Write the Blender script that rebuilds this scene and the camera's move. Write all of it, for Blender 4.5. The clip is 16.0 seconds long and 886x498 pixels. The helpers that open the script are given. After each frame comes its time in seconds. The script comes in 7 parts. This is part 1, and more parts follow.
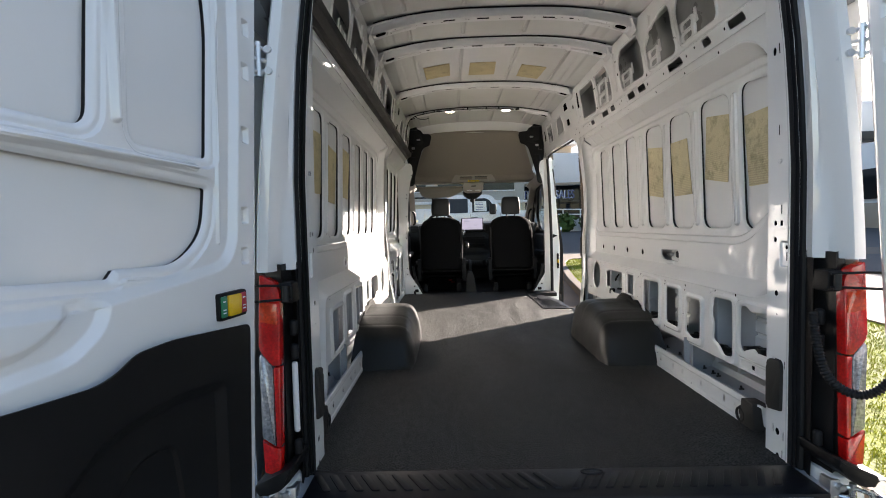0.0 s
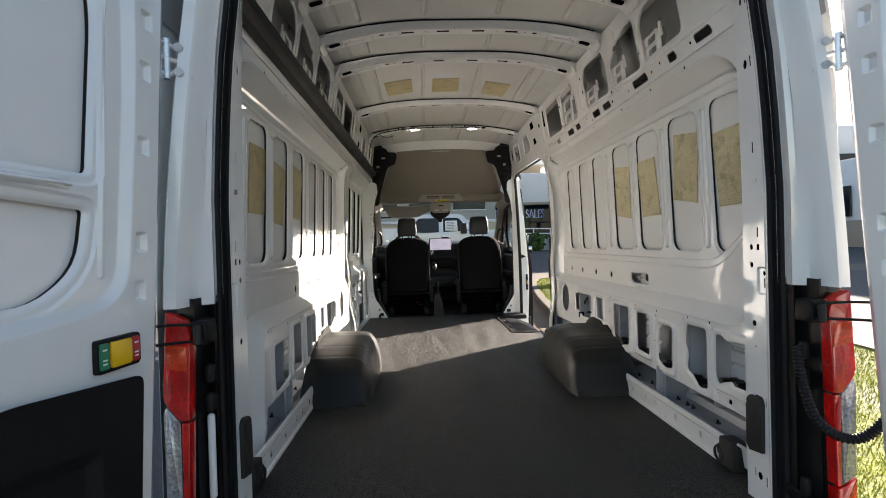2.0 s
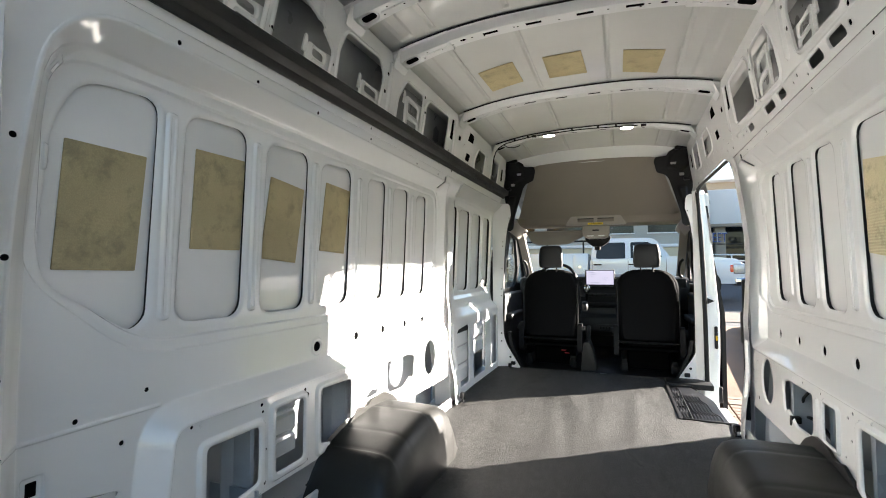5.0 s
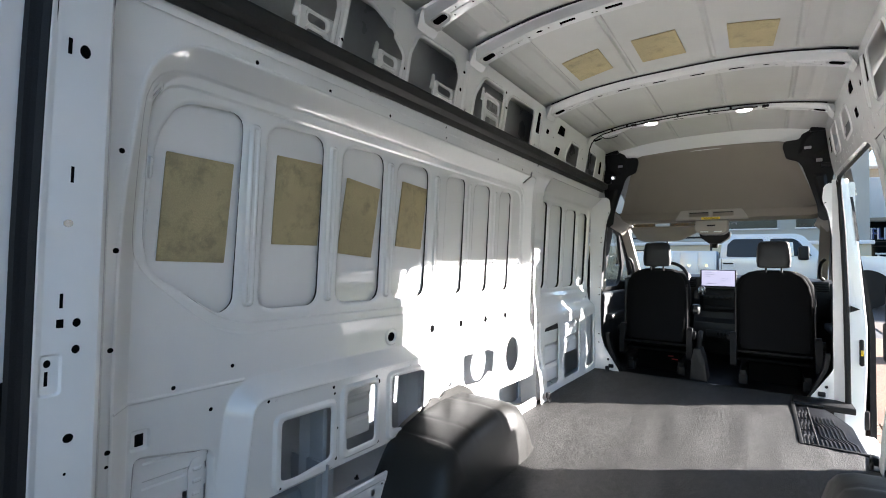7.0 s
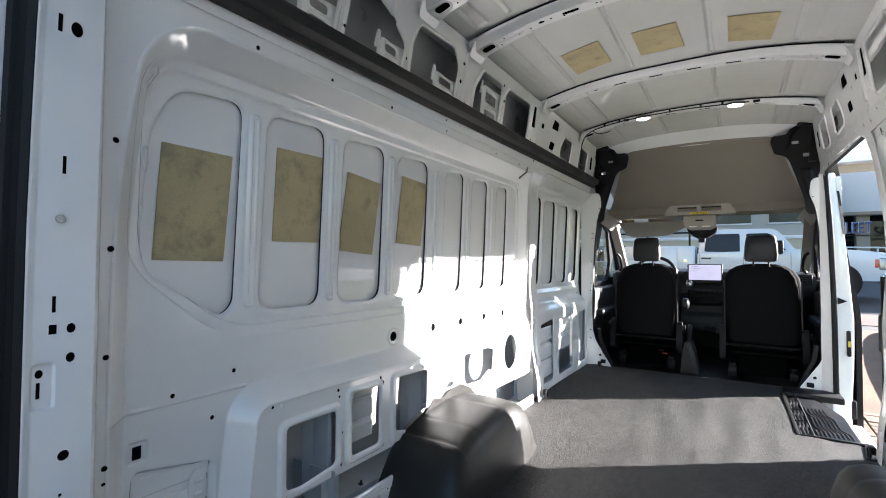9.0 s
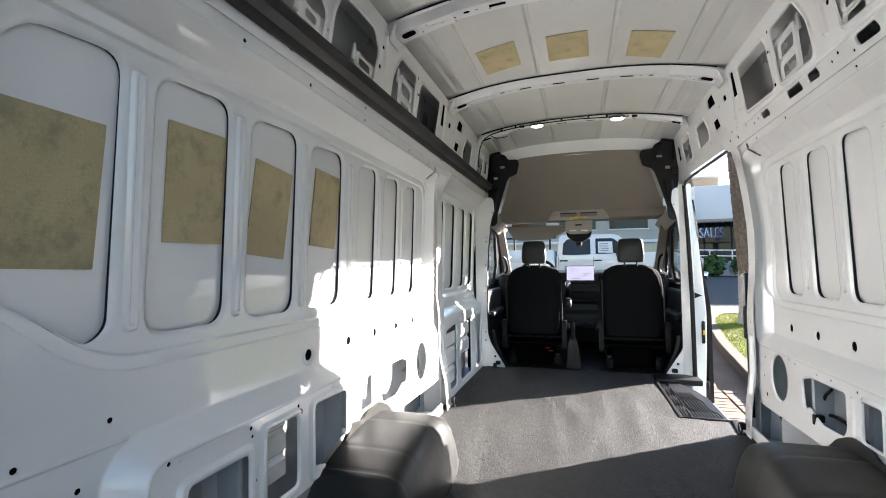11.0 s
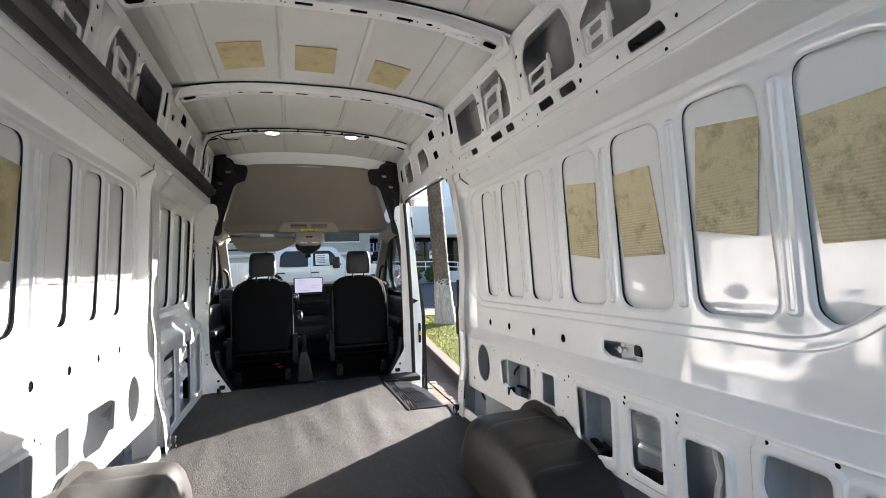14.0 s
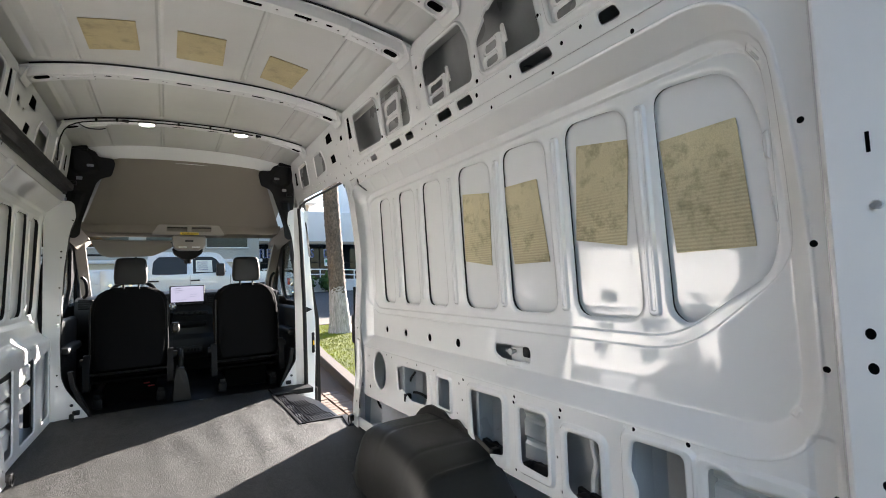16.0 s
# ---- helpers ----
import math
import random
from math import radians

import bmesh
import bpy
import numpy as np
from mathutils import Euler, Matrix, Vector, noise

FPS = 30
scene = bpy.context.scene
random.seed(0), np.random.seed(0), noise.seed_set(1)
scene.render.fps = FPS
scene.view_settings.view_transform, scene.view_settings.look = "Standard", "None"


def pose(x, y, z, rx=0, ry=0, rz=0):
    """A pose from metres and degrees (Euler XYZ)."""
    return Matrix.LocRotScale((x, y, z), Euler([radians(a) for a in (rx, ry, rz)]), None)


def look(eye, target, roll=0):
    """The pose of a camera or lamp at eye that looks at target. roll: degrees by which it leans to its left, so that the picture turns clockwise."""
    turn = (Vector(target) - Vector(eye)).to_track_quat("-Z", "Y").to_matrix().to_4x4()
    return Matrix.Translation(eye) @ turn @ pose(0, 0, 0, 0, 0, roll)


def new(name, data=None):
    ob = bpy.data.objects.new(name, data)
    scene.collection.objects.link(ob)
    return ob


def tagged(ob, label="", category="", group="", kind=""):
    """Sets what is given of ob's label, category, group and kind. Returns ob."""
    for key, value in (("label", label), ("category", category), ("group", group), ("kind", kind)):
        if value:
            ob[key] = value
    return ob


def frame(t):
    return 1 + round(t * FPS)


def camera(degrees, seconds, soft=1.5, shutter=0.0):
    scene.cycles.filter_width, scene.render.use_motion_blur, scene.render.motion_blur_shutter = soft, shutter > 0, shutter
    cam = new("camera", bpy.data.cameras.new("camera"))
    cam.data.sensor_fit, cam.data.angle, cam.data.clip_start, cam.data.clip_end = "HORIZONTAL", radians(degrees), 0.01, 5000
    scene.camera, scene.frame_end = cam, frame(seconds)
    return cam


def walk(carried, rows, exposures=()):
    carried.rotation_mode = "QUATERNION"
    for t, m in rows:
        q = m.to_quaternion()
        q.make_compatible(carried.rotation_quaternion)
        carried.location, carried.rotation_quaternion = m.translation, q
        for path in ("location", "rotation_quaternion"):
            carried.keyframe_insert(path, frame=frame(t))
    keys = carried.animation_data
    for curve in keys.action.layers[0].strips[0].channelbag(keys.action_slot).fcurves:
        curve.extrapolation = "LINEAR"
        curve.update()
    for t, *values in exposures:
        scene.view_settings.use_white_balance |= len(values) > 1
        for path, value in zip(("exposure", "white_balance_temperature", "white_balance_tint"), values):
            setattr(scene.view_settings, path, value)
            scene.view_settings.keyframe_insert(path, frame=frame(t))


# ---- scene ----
cam = camera(87.3, 16.0, soft=1.0)
PATH = [
    (0, (-0.289, -1.27, 0.753), (-0.324, 0.727, 0.652), -1.4),
    (0.5, (-0.357, -1.337, 0.764), (-0.317, 0.661, 0.694), -1.4),
    (1, (-0.362, -1.352, 0.763), (-0.267, 0.645, 0.707), -1.6),
    (1.5, (-0.333, -1.306, 0.751), (-0.226, 0.691, 0.711), -1.7),
    (2, (-0.22, -1.103, 0.769), (-0.136, 0.896, 0.747), -1.6),
    (2.5, (-0.149, -0.896, 0.782), (-0.102, 1.103, 0.77), -1.4),
    (3, (-0.131, -0.672, 0.807), (-0.16, 1.328, 0.799), -1.1),
    (3.5, (-0.046, -0.469, 0.803), (-0.208, 1.525, 0.82), -0.9),
    (4, (0.069, -0.325, 0.841), (-0.231, 1.652, 0.887), -0.7),
    (4.5, (0.119, -0.232, 0.864), (-0.38, 1.703, 0.938), -0.4),
    (5, (0.211, -0.2, 0.854), (-0.501, 1.667, 0.942), -0.1),
    (7.5, (0.365, -0.136, 0.861), (-0.791, 1.495, 0.917), 0.8),
    (8, (0.36, -0.145, 0.859), (-0.799, 1.484, 0.91), 0.6),
    (10.5, (0.038, -0.123, 0.851), (-0.672, 1.745, 0.927), -0.4),
    (11, (-0.004, -0.072, 0.849), (-0.565, 1.847, 0.926), -0.7),
    (11.5, (-0.056, -0.054, 0.842), (-0.417, 1.912, 0.916), -1.0),
    (12, (-0.133, -0.053, 0.837), (-0.29, 1.939, 0.916), -1.3),
    (12.5, (-0.171, -0.066, 0.839), (-0.117, 1.932, 0.925), -1.6),
    (13, (-0.176, -0.073, 0.845), (0.082, 1.909, 0.935), -1.9),
    (13.5, (-0.173, -0.072, 0.847), (0.277, 1.874, 0.943), -2.0),
    (14, (-0.162, -0.073, 0.849), (0.46, 1.826, 0.949), -2.1),
    (14.5, (-0.157, -0.059, 0.849), (0.621, 1.78, 0.962), -2.0),
    (15, (-0.156, -0.057, 0.849), (0.739, 1.728, 0.967), -2.2),
    (15.5, (-0.161, -0.063, 0.847), (0.813, 1.68, 0.969), -2.1),
    (16, (-0.167, -0.073, 0.843), (0.856, 1.641, 0.961), -2.1),
]
EXPOSURES = [(0, 2.76, 6700, 17), (0.6, 2.56, 6700, 17), (1.5, 2.48, 6800, 17), (2.5, 2.78, 6900, 14), (3.0, 2.88, 6880, 14), (3.5, 3.14, 6850, 14), (5, 3.24, 6450, 13), (7.5, 3.14, 6000, 15), (11.0, 3.25, 6150, 15), (12.5, 3.22, 6300, 16), (13.5, 3.08, 6300, 16), (16.0, 2.96, 6300, 15)]
walk(cam, [(t, look(eye, target, roll)) for t, eye, target, roll in PATH], EXPOSURES)

# ---- daylight: a low sun from the front right, clear sky ----
SUN_AZ, SUN_EL = radians(54), radians(16.2)      # azimuth clockwise from +y
world = bpy.data.worlds.new("sky")
scene.world = world
world.use_nodes = True
wn = world.node_tree
sky = wn.nodes.new("ShaderNodeTexSky")
sky.sky_type, sky.sun_disc = "NISHITA", False
sky.sun_elevation, sky.sun_rotation = SUN_EL, SUN_AZ
sky.air_density, sky.dust_density, sky.ozone_density = 1.1, 0.6, 1.6
wn.links.new(sky.outputs[0], wn.nodes["Background"].inputs[0])
wn.nodes["Background"].inputs[1].default_value = 0.056
sun = new("sun", bpy.data.lights.new("sun", "SUN"))
sun.data.energy, sun.data.angle, sun.data.color = 5.0, radians(0.5), (1.0, 0.93, 0.82)
to_sun = Vector((math.sin(SUN_AZ) * math.cos(SUN_EL), math.cos(SUN_AZ) * math.cos(SUN_EL), math.sin(SUN_EL)))
sun.matrix_world = look(to_sun * 30, (0, 0, 0))

# ---- materials ----
def material(name, color, rough=0.5, metal=0.0, grain=0.0, grain_scale=200.0, bump=0.0, blotch=0.06, blotch_scale=3.0,
             coat=0.0, spec=0.5, rough_var=0.08, stretch=(1, 1, 1), each=0.0, transmission=0.0, emit=0.0, wavy=0.0):
    """A surface with fine grain, broad unevenness and relief, in object metres."""
    m = bpy.data.materials.new(name)
    m.use_nodes = True
    n, l = m.node_tree.nodes, m.node_tree.links
    b = n["Principled BSDF"]
    b.inputs["Metallic"].default_value = metal
    b.inputs["Specular IOR Level"].default_value = spec
    b.inputs["Coat Weight"].default_value = coat
    b.inputs["Coat Roughness"].default_value = 0.004
    b.inputs["Coat IOR"].default_value = 1.72
    b.inputs["Transmission Weight"].default_value = transmission
    co = n.new("ShaderNodeTexCoord")
    mp = n.new("ShaderNodeMapping")
    mp.inputs["Scale"].default_value = stretch
    l.new(co.outputs["Object"], mp.inputs["Vector"])
    fine, broad = n.new("ShaderNodeTexNoise"), n.new("ShaderNodeTexNoise")
    for tex, sc, det in ((fine, grain_scale, 2.0), (broad, blotch_scale, 4.0)):
        tex.inputs["Scale"].default_value, tex.inputs["Detail"].default_value = sc, det
        l.new(mp.outputs[0], tex.inputs["Vector"])

    def around(socket, low, high):
        r = n.new("ShaderNodeMapRange")
        r.inputs["From Min"].default_value, r.inputs["From Max"].default_value = 0.3, 0.7
        r.inputs["To Min"].default_value, r.inputs["To Max"].default_value = low, high
        l.new(socket, r.inputs["Value"])
        return r.outputs[0]

    def times(p, q):
        k = n.new("ShaderNodeMath")
        k.operation = "MULTIPLY"
        l.new(p, k.inputs[0])
        l.new(q, k.inputs[1])
        return k.outputs[0]

    value = times(around(fine.outputs[0], 1 - grain, 1 + grain), around(broad.outputs[0], 1 - blotch, 1 + blotch))
    if each:
        info = n.new("ShaderNodeObjectInfo")
        r = n.new("ShaderNodeMapRange")
        r.inputs["To Min"].default_value, r.inputs["To Max"].default_value = 1 - each, 1 + each
        l.new(info.outputs["Random"], r.inputs["Value"])
        value = times(value, r.outputs[0])
    mix = n.new("ShaderNodeVectorMath")
    mix.operation = "SCALE"
    mix.inputs[0].default_value = color
    l.new(value, mix.inputs["Scale"])
    l.new(mix.outputs[0], b.inputs["Base Color"])
    l.new(around(broad.outputs[0], max(rough - rough_var, 0.02), min(rough + rough_var, 1)), b.inputs["Roughness"])
    if bump:
        bp = n.new("ShaderNodeBump")
        bp.inputs["Strength"].default_value, bp.inputs["Distance"].default_value = 1.0, bump
        l.new(fine.outputs[0], bp.inputs["Height"])
        l.new(bp.outputs[0], b.inputs["Normal"])
    if wavy:
        swell = n.new("ShaderNodeTexNoise")
        swell.inputs["Scale"].default_value, swell.inputs["Detail"].default_value = 9.0, 2.0
        l.new(mp.outputs[0], swell.inputs["Vector"])
        wb = n.new("ShaderNodeBump")
        wb.inputs["Strength"].default_value, wb.inputs["Distance"].default_value = 1.0, wavy
        l.new(swell.outputs[0], wb.inputs["Height"])
        if bump:
            l.new(bp.outputs[0], wb.inputs["Normal"])
        l.new(wb.outputs[0], b.inputs["Normal"])
        l.new(wb.outputs[0], b.inputs["Coat Normal"])
    if emit:
        b.inputs["Emission Color"].default_value = (*color, 1)
        b.inputs["Emission Strength"].default_value = emit
    return m


def glass(name, tint):
    m = bpy.data.materials.new(name)
    m.use_nodes = True
    n, l = m.node_tree.nodes, m.node_tree.links
    n.remove(n["Principled BSDF"])
    clear, gloss, mix, fr = n.new("ShaderNodeBsdfTransparent"), n.new("ShaderNodeBsdfGlossy"), n.new("ShaderNodeMixShader"), n.new("ShaderNodeLayerWeight")
    clear.inputs[0].default_value = (*tint, 1)
    gloss.inputs["Roughness"].default_value = 0.02
    power = n.new("ShaderNodeMath")
    power.operation = "POWER"
    power.inputs[1].default_value = 4.0
    l.new(fr.outputs["Facing"], power.inputs[0])
    lift = n.new("ShaderNodeMath")
    lift.operation = "MULTIPLY_ADD"
    lift.inputs[1].default_value, lift.inputs[2].default_value = 0.8, 0.04
    l.new(power.outputs[0], lift.inputs[0])
    l.new(lift.outputs[0], mix.inputs[0])
    l.new(clear.outputs[0], mix.inputs[1])
    l.new(gloss.outputs[0], mix.inputs[2])
    l.new(mix.outputs[0], n["Material Output"].inputs[0])
    return m


def pad_material(name, color, rib):
    """Tan fibre pads with dark pressed mottling and fine ribs."""
    m = material(name, color, 0.75, grain=0.10, grain_scale=350, bump=0.0006, blotch=0.10, blotch_scale=6)
    n, l = m.node_tree.nodes, m.node_tree.links
    b = n["Principled BSDF"]
    base = b.inputs["Base Color"].links[0].from_socket
    co = n.new("ShaderNodeTexCoord")
    spots = n.new("ShaderNodeTexNoise")
    spots.inputs["Scale"].default_value, spots.inputs["Detail"].default_value, spots.inputs["Roughness"].default_value = 15, 8, 0.74
    l.new(co.outputs["Object"], spots.inputs["Vector"])
    r = n.new("ShaderNodeMapRange")
    r.inputs["From Min"].default_value, r.inputs["From Max"].default_value = 0.51, 0.66
    r.inputs["To Min"].default_value, r.inputs["To Max"].default_value = 0.0, 0.75
    l.new(spots.outputs[0], r.inputs["Value"])
    mix = n.new("ShaderNodeMix")
    mix.data_type = "RGBA"
    l.new(r.outputs[0], mix.inputs["Factor"])
    l.new(base, mix.inputs["A"])
    mix.inputs["B"].default_value = (0.26, 0.23, 0.135, 1)
    wave = n.new("ShaderNodeTexWave")
    wave.bands_direction = "Z"
    wave.inputs["Scale"].default_value, wave.inputs["Distortion"].default_value = 36, 0.5
    l.new(co.outputs["Object"], wave.inputs["Vector"])
    # the ribs fade out here and there, most of all towards the top
    patchy = n.new("ShaderNodeTexNoise")
    patchy.inputs["Scale"].default_value, patchy.inputs["Detail"].default_value = 5, 3
    l.new(co.outputs["Object"], patchy.inputs["Vector"])
    sep = n.new("ShaderNodeSeparateXYZ")
    l.new(co.outputs["Object"], sep.inputs[0])
    low = n.new("ShaderNodeMapRange")
    low.inputs["From Min"].default_value, low.inputs["From Max"].default_value = 1.16, 0.92
    low.inputs["To Min"].default_value, low.inputs["To Max"].default_value = -0.35, 0.35
    l.new(sep.outputs["Z"], low.inputs["Value"])
    add = n.new("ShaderNodeMath")
    l.new(patchy.outputs[0], add.inputs[0])
    l.new(low.outputs[0], add.inputs[1])
    keep = n.new("ShaderNodeMapRange")
    keep.inputs["From Min"].default_value, keep.inputs["From Max"].default_value = 0.40, 0.72
    l.new(add.outputs[0], keep.inputs["Value"])
    ribs = n.new("ShaderNodeMath")
    ribs.operation = "MULTIPLY"
    l.new(wave.outputs[1], ribs.inputs[0])
    l.new(keep.outputs[0], ribs.inputs[1])
    # shade of the grooves put into the colour, up to a fifth darker
    dark = n.new("ShaderNodeMapRange")
    dark.inputs["To Min"].default_value, dark.inputs["To Max"].default_value = 1.0, 1.0 - 0.2 * rib
    l.new(ribs.outputs[0], dark.inputs["Value"])
    tone = n.new("ShaderNodeVectorMath")
    tone.operation = "SCALE"
    l.new(mix.outputs["Result"], tone.inputs[0])
    l.new(dark.outputs[0], tone.inputs["Scale"])
    l.new(tone.outputs[0], b.inputs["Base Color"])
    bp = n.new("ShaderNodeBump")
    bp.invert = True
    bp.inputs["Distance"].default_value = 0.0010
    bp.inputs["Strength"].default_value = 0.8 * rib
    l.new(ribs.outputs[0], bp.inputs["Height"])
    l.new(b.inputs["Normal"].links[0].from_socket, bp.inputs["Normal"])
    l.new(bp.outputs[0], b.inputs["Normal"])
    return m


def floor_material():
    """Black rubber with a coarse flecked grain; flecks also carry the facets' glint and shade."""
    m = material("rubber_floor", (0.0245, 0.0240, 0.0228), 0.56, blotch=0.34, blotch_scale=2.4, grain=0.25, grain_scale=40, rough_var=0.14, spec=0.22, stretch=(1, 0.45, 1))
    n, l = m.node_tree.nodes, m.node_tree.links
    b = n["Principled BSDF"]
    base = b.inputs["Base Color"].links[0].from_socket
    co = n.new("ShaderNodeTexCoord")
    fleck = n.new("ShaderNodeTexNoise")
    fleck.inputs["Scale"].default_value, fleck.inputs["Detail"].default_value, fleck.inputs["Roughness"].default_value = 190, 2, 0.6
    l.new(co.outputs["Object"], fleck.inputs["Vector"])
    r = n.new("ShaderNodeMapRange")
    r.inputs["From Min"].default_value, r.inputs["From Max"].default_value = 0.44, 0.57
    r.inputs["To Min"].default_value, r.inputs["To Max"].default_value = 0.12, 2.55
    l.new(fleck.outputs[0], r.inputs["Value"])
    k = n.new("ShaderNodeVectorMath")
    k.operation = "SCALE"
    l.new(base, k.inputs[0])
    l.new(r.outputs[0], k.inputs["Scale"])
    l.new(k.outputs[0], b.inputs["Base Color"])
    bp = n.new("ShaderNodeBump")
    bp.inputs["Distance"].default_value = 0.0085
    l.new(fleck.outputs[0], bp.inputs["Height"])
    l.new(bp.outputs[0], b.inputs["Normal"])
    return m


WHITE = material("white_paint", (0.765, 0.768, 0.762), 0.5, grain=0.01, grain_scale=900, bump=0.00001, blotch=0.02, blotch_scale=2.5, coat=1.0, spec=0.08, rough_var=0.05, wavy=0.00045)
# greyer copy of the white paint; the roof's dimmer light is in its colour
ROOFPAINT = material("dimmed_roof_paint", (0.585, 0.588, 0.568), 0.5, grain=0.01, grain_scale=900, bump=0.00001, blotch=0.05, blotch_scale=2.5, coat=0.7, spec=0.12, rough_var=0.05, wavy=0.0012)
# cavity grey: thin e-coat, plus the shade inside put into its colour
CAVITY = material("cavity_dim_paint", (0.33, 0.35, 0.37), 0.35, grain=0.03, grain_scale=300, blotch=0.14, blotch_scale=5, coat=0.1)
# white paint darkened: the roof-side cavity's shade is put into the colour
CAVITY_SHADE = material("cavity_shaded_white", (0.27, 0.275, 0.275), 0.3, grain=0.03, grain_scale=300, blotch=0.2, blotch_scale=5)
RUBBER = material("black_rubber", (0.010, 0.010, 0.011), 0.6, spec=0.25, grain=0.2, grain_scale=400, bump=0.0002)
BLACK = material("black_plastic", (0.0065, 0.0065, 0.007), 0.5, spec=0.22, grain=0.18, grain_scale=900, bump=0.00025, blotch=0.15)
TRIM = material("dark_grey_plastic", (0.022, 0.0215, 0.0205), 0.55, spec=0.3, grain=0.12, grain_scale=900, bump=0.0003, blotch=0.12)
ARCH = material("arch_plastic", (0.0165, 0.0160, 0.0143), 0.42, grain=0.25, grain_scale=420, bump=0.0005, spec=0.36, blotch=0.10, blotch_scale=6)
MAT = floor_material()
TREAD = material("tread_plastic", (0.0062, 0.0070, 0.0100), 0.42, spec=0.3, grain=0.15, grain_scale=500, bump=0.0002, blotch=0.2)
LINER = material("beige_headliner", (0.232, 0.208, 0.176), 0.85, grain=0.08, grain_scale=700, bump=0.0003, blotch=0.05)
LINERPL = material("beige_plastic", (0.32, 0.295, 0.26), 0.5, grain=0.05, grain_scale=900, bump=0.0001)
FABRIC = material("black_fabric", (0.0055, 0.0055, 0.006), 0.95, grain=0.35, grain_scale=900, bump=0.0005, spec=0.15)
VINYL = material("charcoal_vinyl", (0.013, 0.0135, 0.0145), 0.5, grain=0.12, grain_scale=800, bump=0.0003)
DASH = material("dash_plastic", (0.016, 0.017, 0.018), 0.5, grain=0.15, grain_scale=800, bump=0.0003)
PAD, PADRIB = pad_material("pad_tan", (0.43, 0.36, 0.20), 0.10), pad_material("pad_ribbed", (0.56, 0.49, 0.305), 0.9)
SCREEN = material("lit_screen", (0.24, 0.23, 0.29), 0.2, emit=0.30)
SCREENLINE = material("screen_writing", (0.20, 0.20, 0.26), 0.3)
YELLOW = material("yellow_label", (0.85, 0.60, 0.02), 0.4)
REDP = material("red_plastic", (0.42, 0.02, 0.02), 0.35)
GREENP = material("green_plastic", (0.02, 0.20, 0.10), 0.35)
AMBERP = material("amber_reflector", (0.80, 0.50, 0.01), 0.25, grain=0.12, grain_scale=600, bump=0.0006, coat=0.5)
LENSRED = material("red_lens", (0.50, 0.006, 0.005), 0.08, grain=0.25, grain_scale=140, bump=0.0012, coat=0.8, blotch=0.25, blotch_scale=20)
LENSAMB = material("amber_lens", (0.58, 0.045, 0.008), 0.12, grain=0.25, grain_scale=140, bump=0.0012, coat=0.8, blotch=0.2, blotch_scale=20)
LENSCLR = material("clear_lens", (0.36, 0.37, 0.39), 0.14, metal=0.55, grain=0.35, grain_scale=120, bump=0.003, coat=0.9, blotch=0.3, blotch_scale=25)
ZINC = material("zinc_steel", (0.62, 0.63, 0.64), 0.32, metal=0.9, grain=0.08, grain_scale=300, blotch=0.12)
DOME = material("dome_lens", (1.0, 0.97, 0.90), 0.3, emit=3.5)
# near-black that stands in for shade in holes and under the seats
SHADE_BLACK = material("shade_black", (0.004, 0.004, 0.004), 0.9, spec=0.0)
CLEAR = glass("window_glass", (0.93, 0.96, 0.95))
ASPHALT = material("asphalt", (0.060, 0.060, 0.062), 0.9, grain=0.40, grain_scale=70, bump=0.006, blotch=0.18, blotch_scale=0.5)
CONCRETE = material("concrete", (0.105, 0.080, 0.060), 0.85, grain=0.16, grain_scale=60, bump=0.002, blotch=0.14, blotch_scale=1.2)
AGGREGATE = material("aggregate", (0.185, 0.115, 0.070), 0.9, grain=0.35, grain_scale=90, bump=0.005, blotch=0.22, blotch_scale=1.6)
PAVER = material("paver", (0.22, 0.15, 0.105), 0.85, grain=0.2, grain_scale=80, bump=0.002, each=0.15)
SOIL = material("lawn_soil", (0.145, 0.162, 0.012), 0.95, grain=0.4, grain_scale=40, bump=0.01, blotch=0.3, blotch_scale=1.5)
GRASS = material("grass_blade", (0.215, 0.24, 0.014), 0.8, blotch=0.35, blotch_scale=2.0, spec=0.1)
BARK = material("palm_bark", (0.115, 0.085, 0.062), 0.95, grain=0.45, grain_scale=30, bump=0.02, blotch=0.25, blotch_scale=4, stretch=(1, 1, 0.6))
LIMEWASH = material("limewashed_bark", (0.36, 0.33, 0.31), 0.95, grain=0.35, grain_scale=60, bump=0.012, blotch=0.2, blotch_scale=7, stretch=(1, 1, 0.12))
STUCCO = material("white_stucco", (0.72, 0.72, 0.72), 0.9, grain=0.05, grain_scale=40, bump=0.003, blotch=0.05, blotch_scale=0.4)
TANSTUCCO = material("tan_stucco", (0.34, 0.29, 0.23), 0.9, grain=0.06, grain_scale=40, bump=0.003, blotch=0.08, blotch_scale=0.4)
CREAM = material("cream_stucco", (0.50, 0.45, 0.33), 0.9, grain=0.05, grain_scale=40, bump=0.003, blotch=0.06, blotch_scale=0.4)
GREYSTUCCO = material("grey_stucco", (0.40, 0.39, 0.35), 0.9, grain=0.05, grain_scale=40, bump=0.003, blotch=0.10, blotch_scale=0.5)
DARKGLASS = material("dark_glazing", (0.012, 0.016, 0.019), 0.06, blotch=0.2, blotch_scale=0.6, spec=0.3)
SIGNBLUE = material("sign_blue", (0.025, 0.06, 0.22), 0.4)
SIGNEDGE = material("sign_white_edge", (0.75, 0.77, 0.80), 0.4)
RAILW = material("white_rail", (0.78, 0.78, 0.78), 0.4)
# white truck; the blue sky light on its shaded side is in this colour
TRUCKW = material("truck_skylit_paint", (0.64, 0.69, 0.74), 0.2, coat=0.8, blotch=0.02)
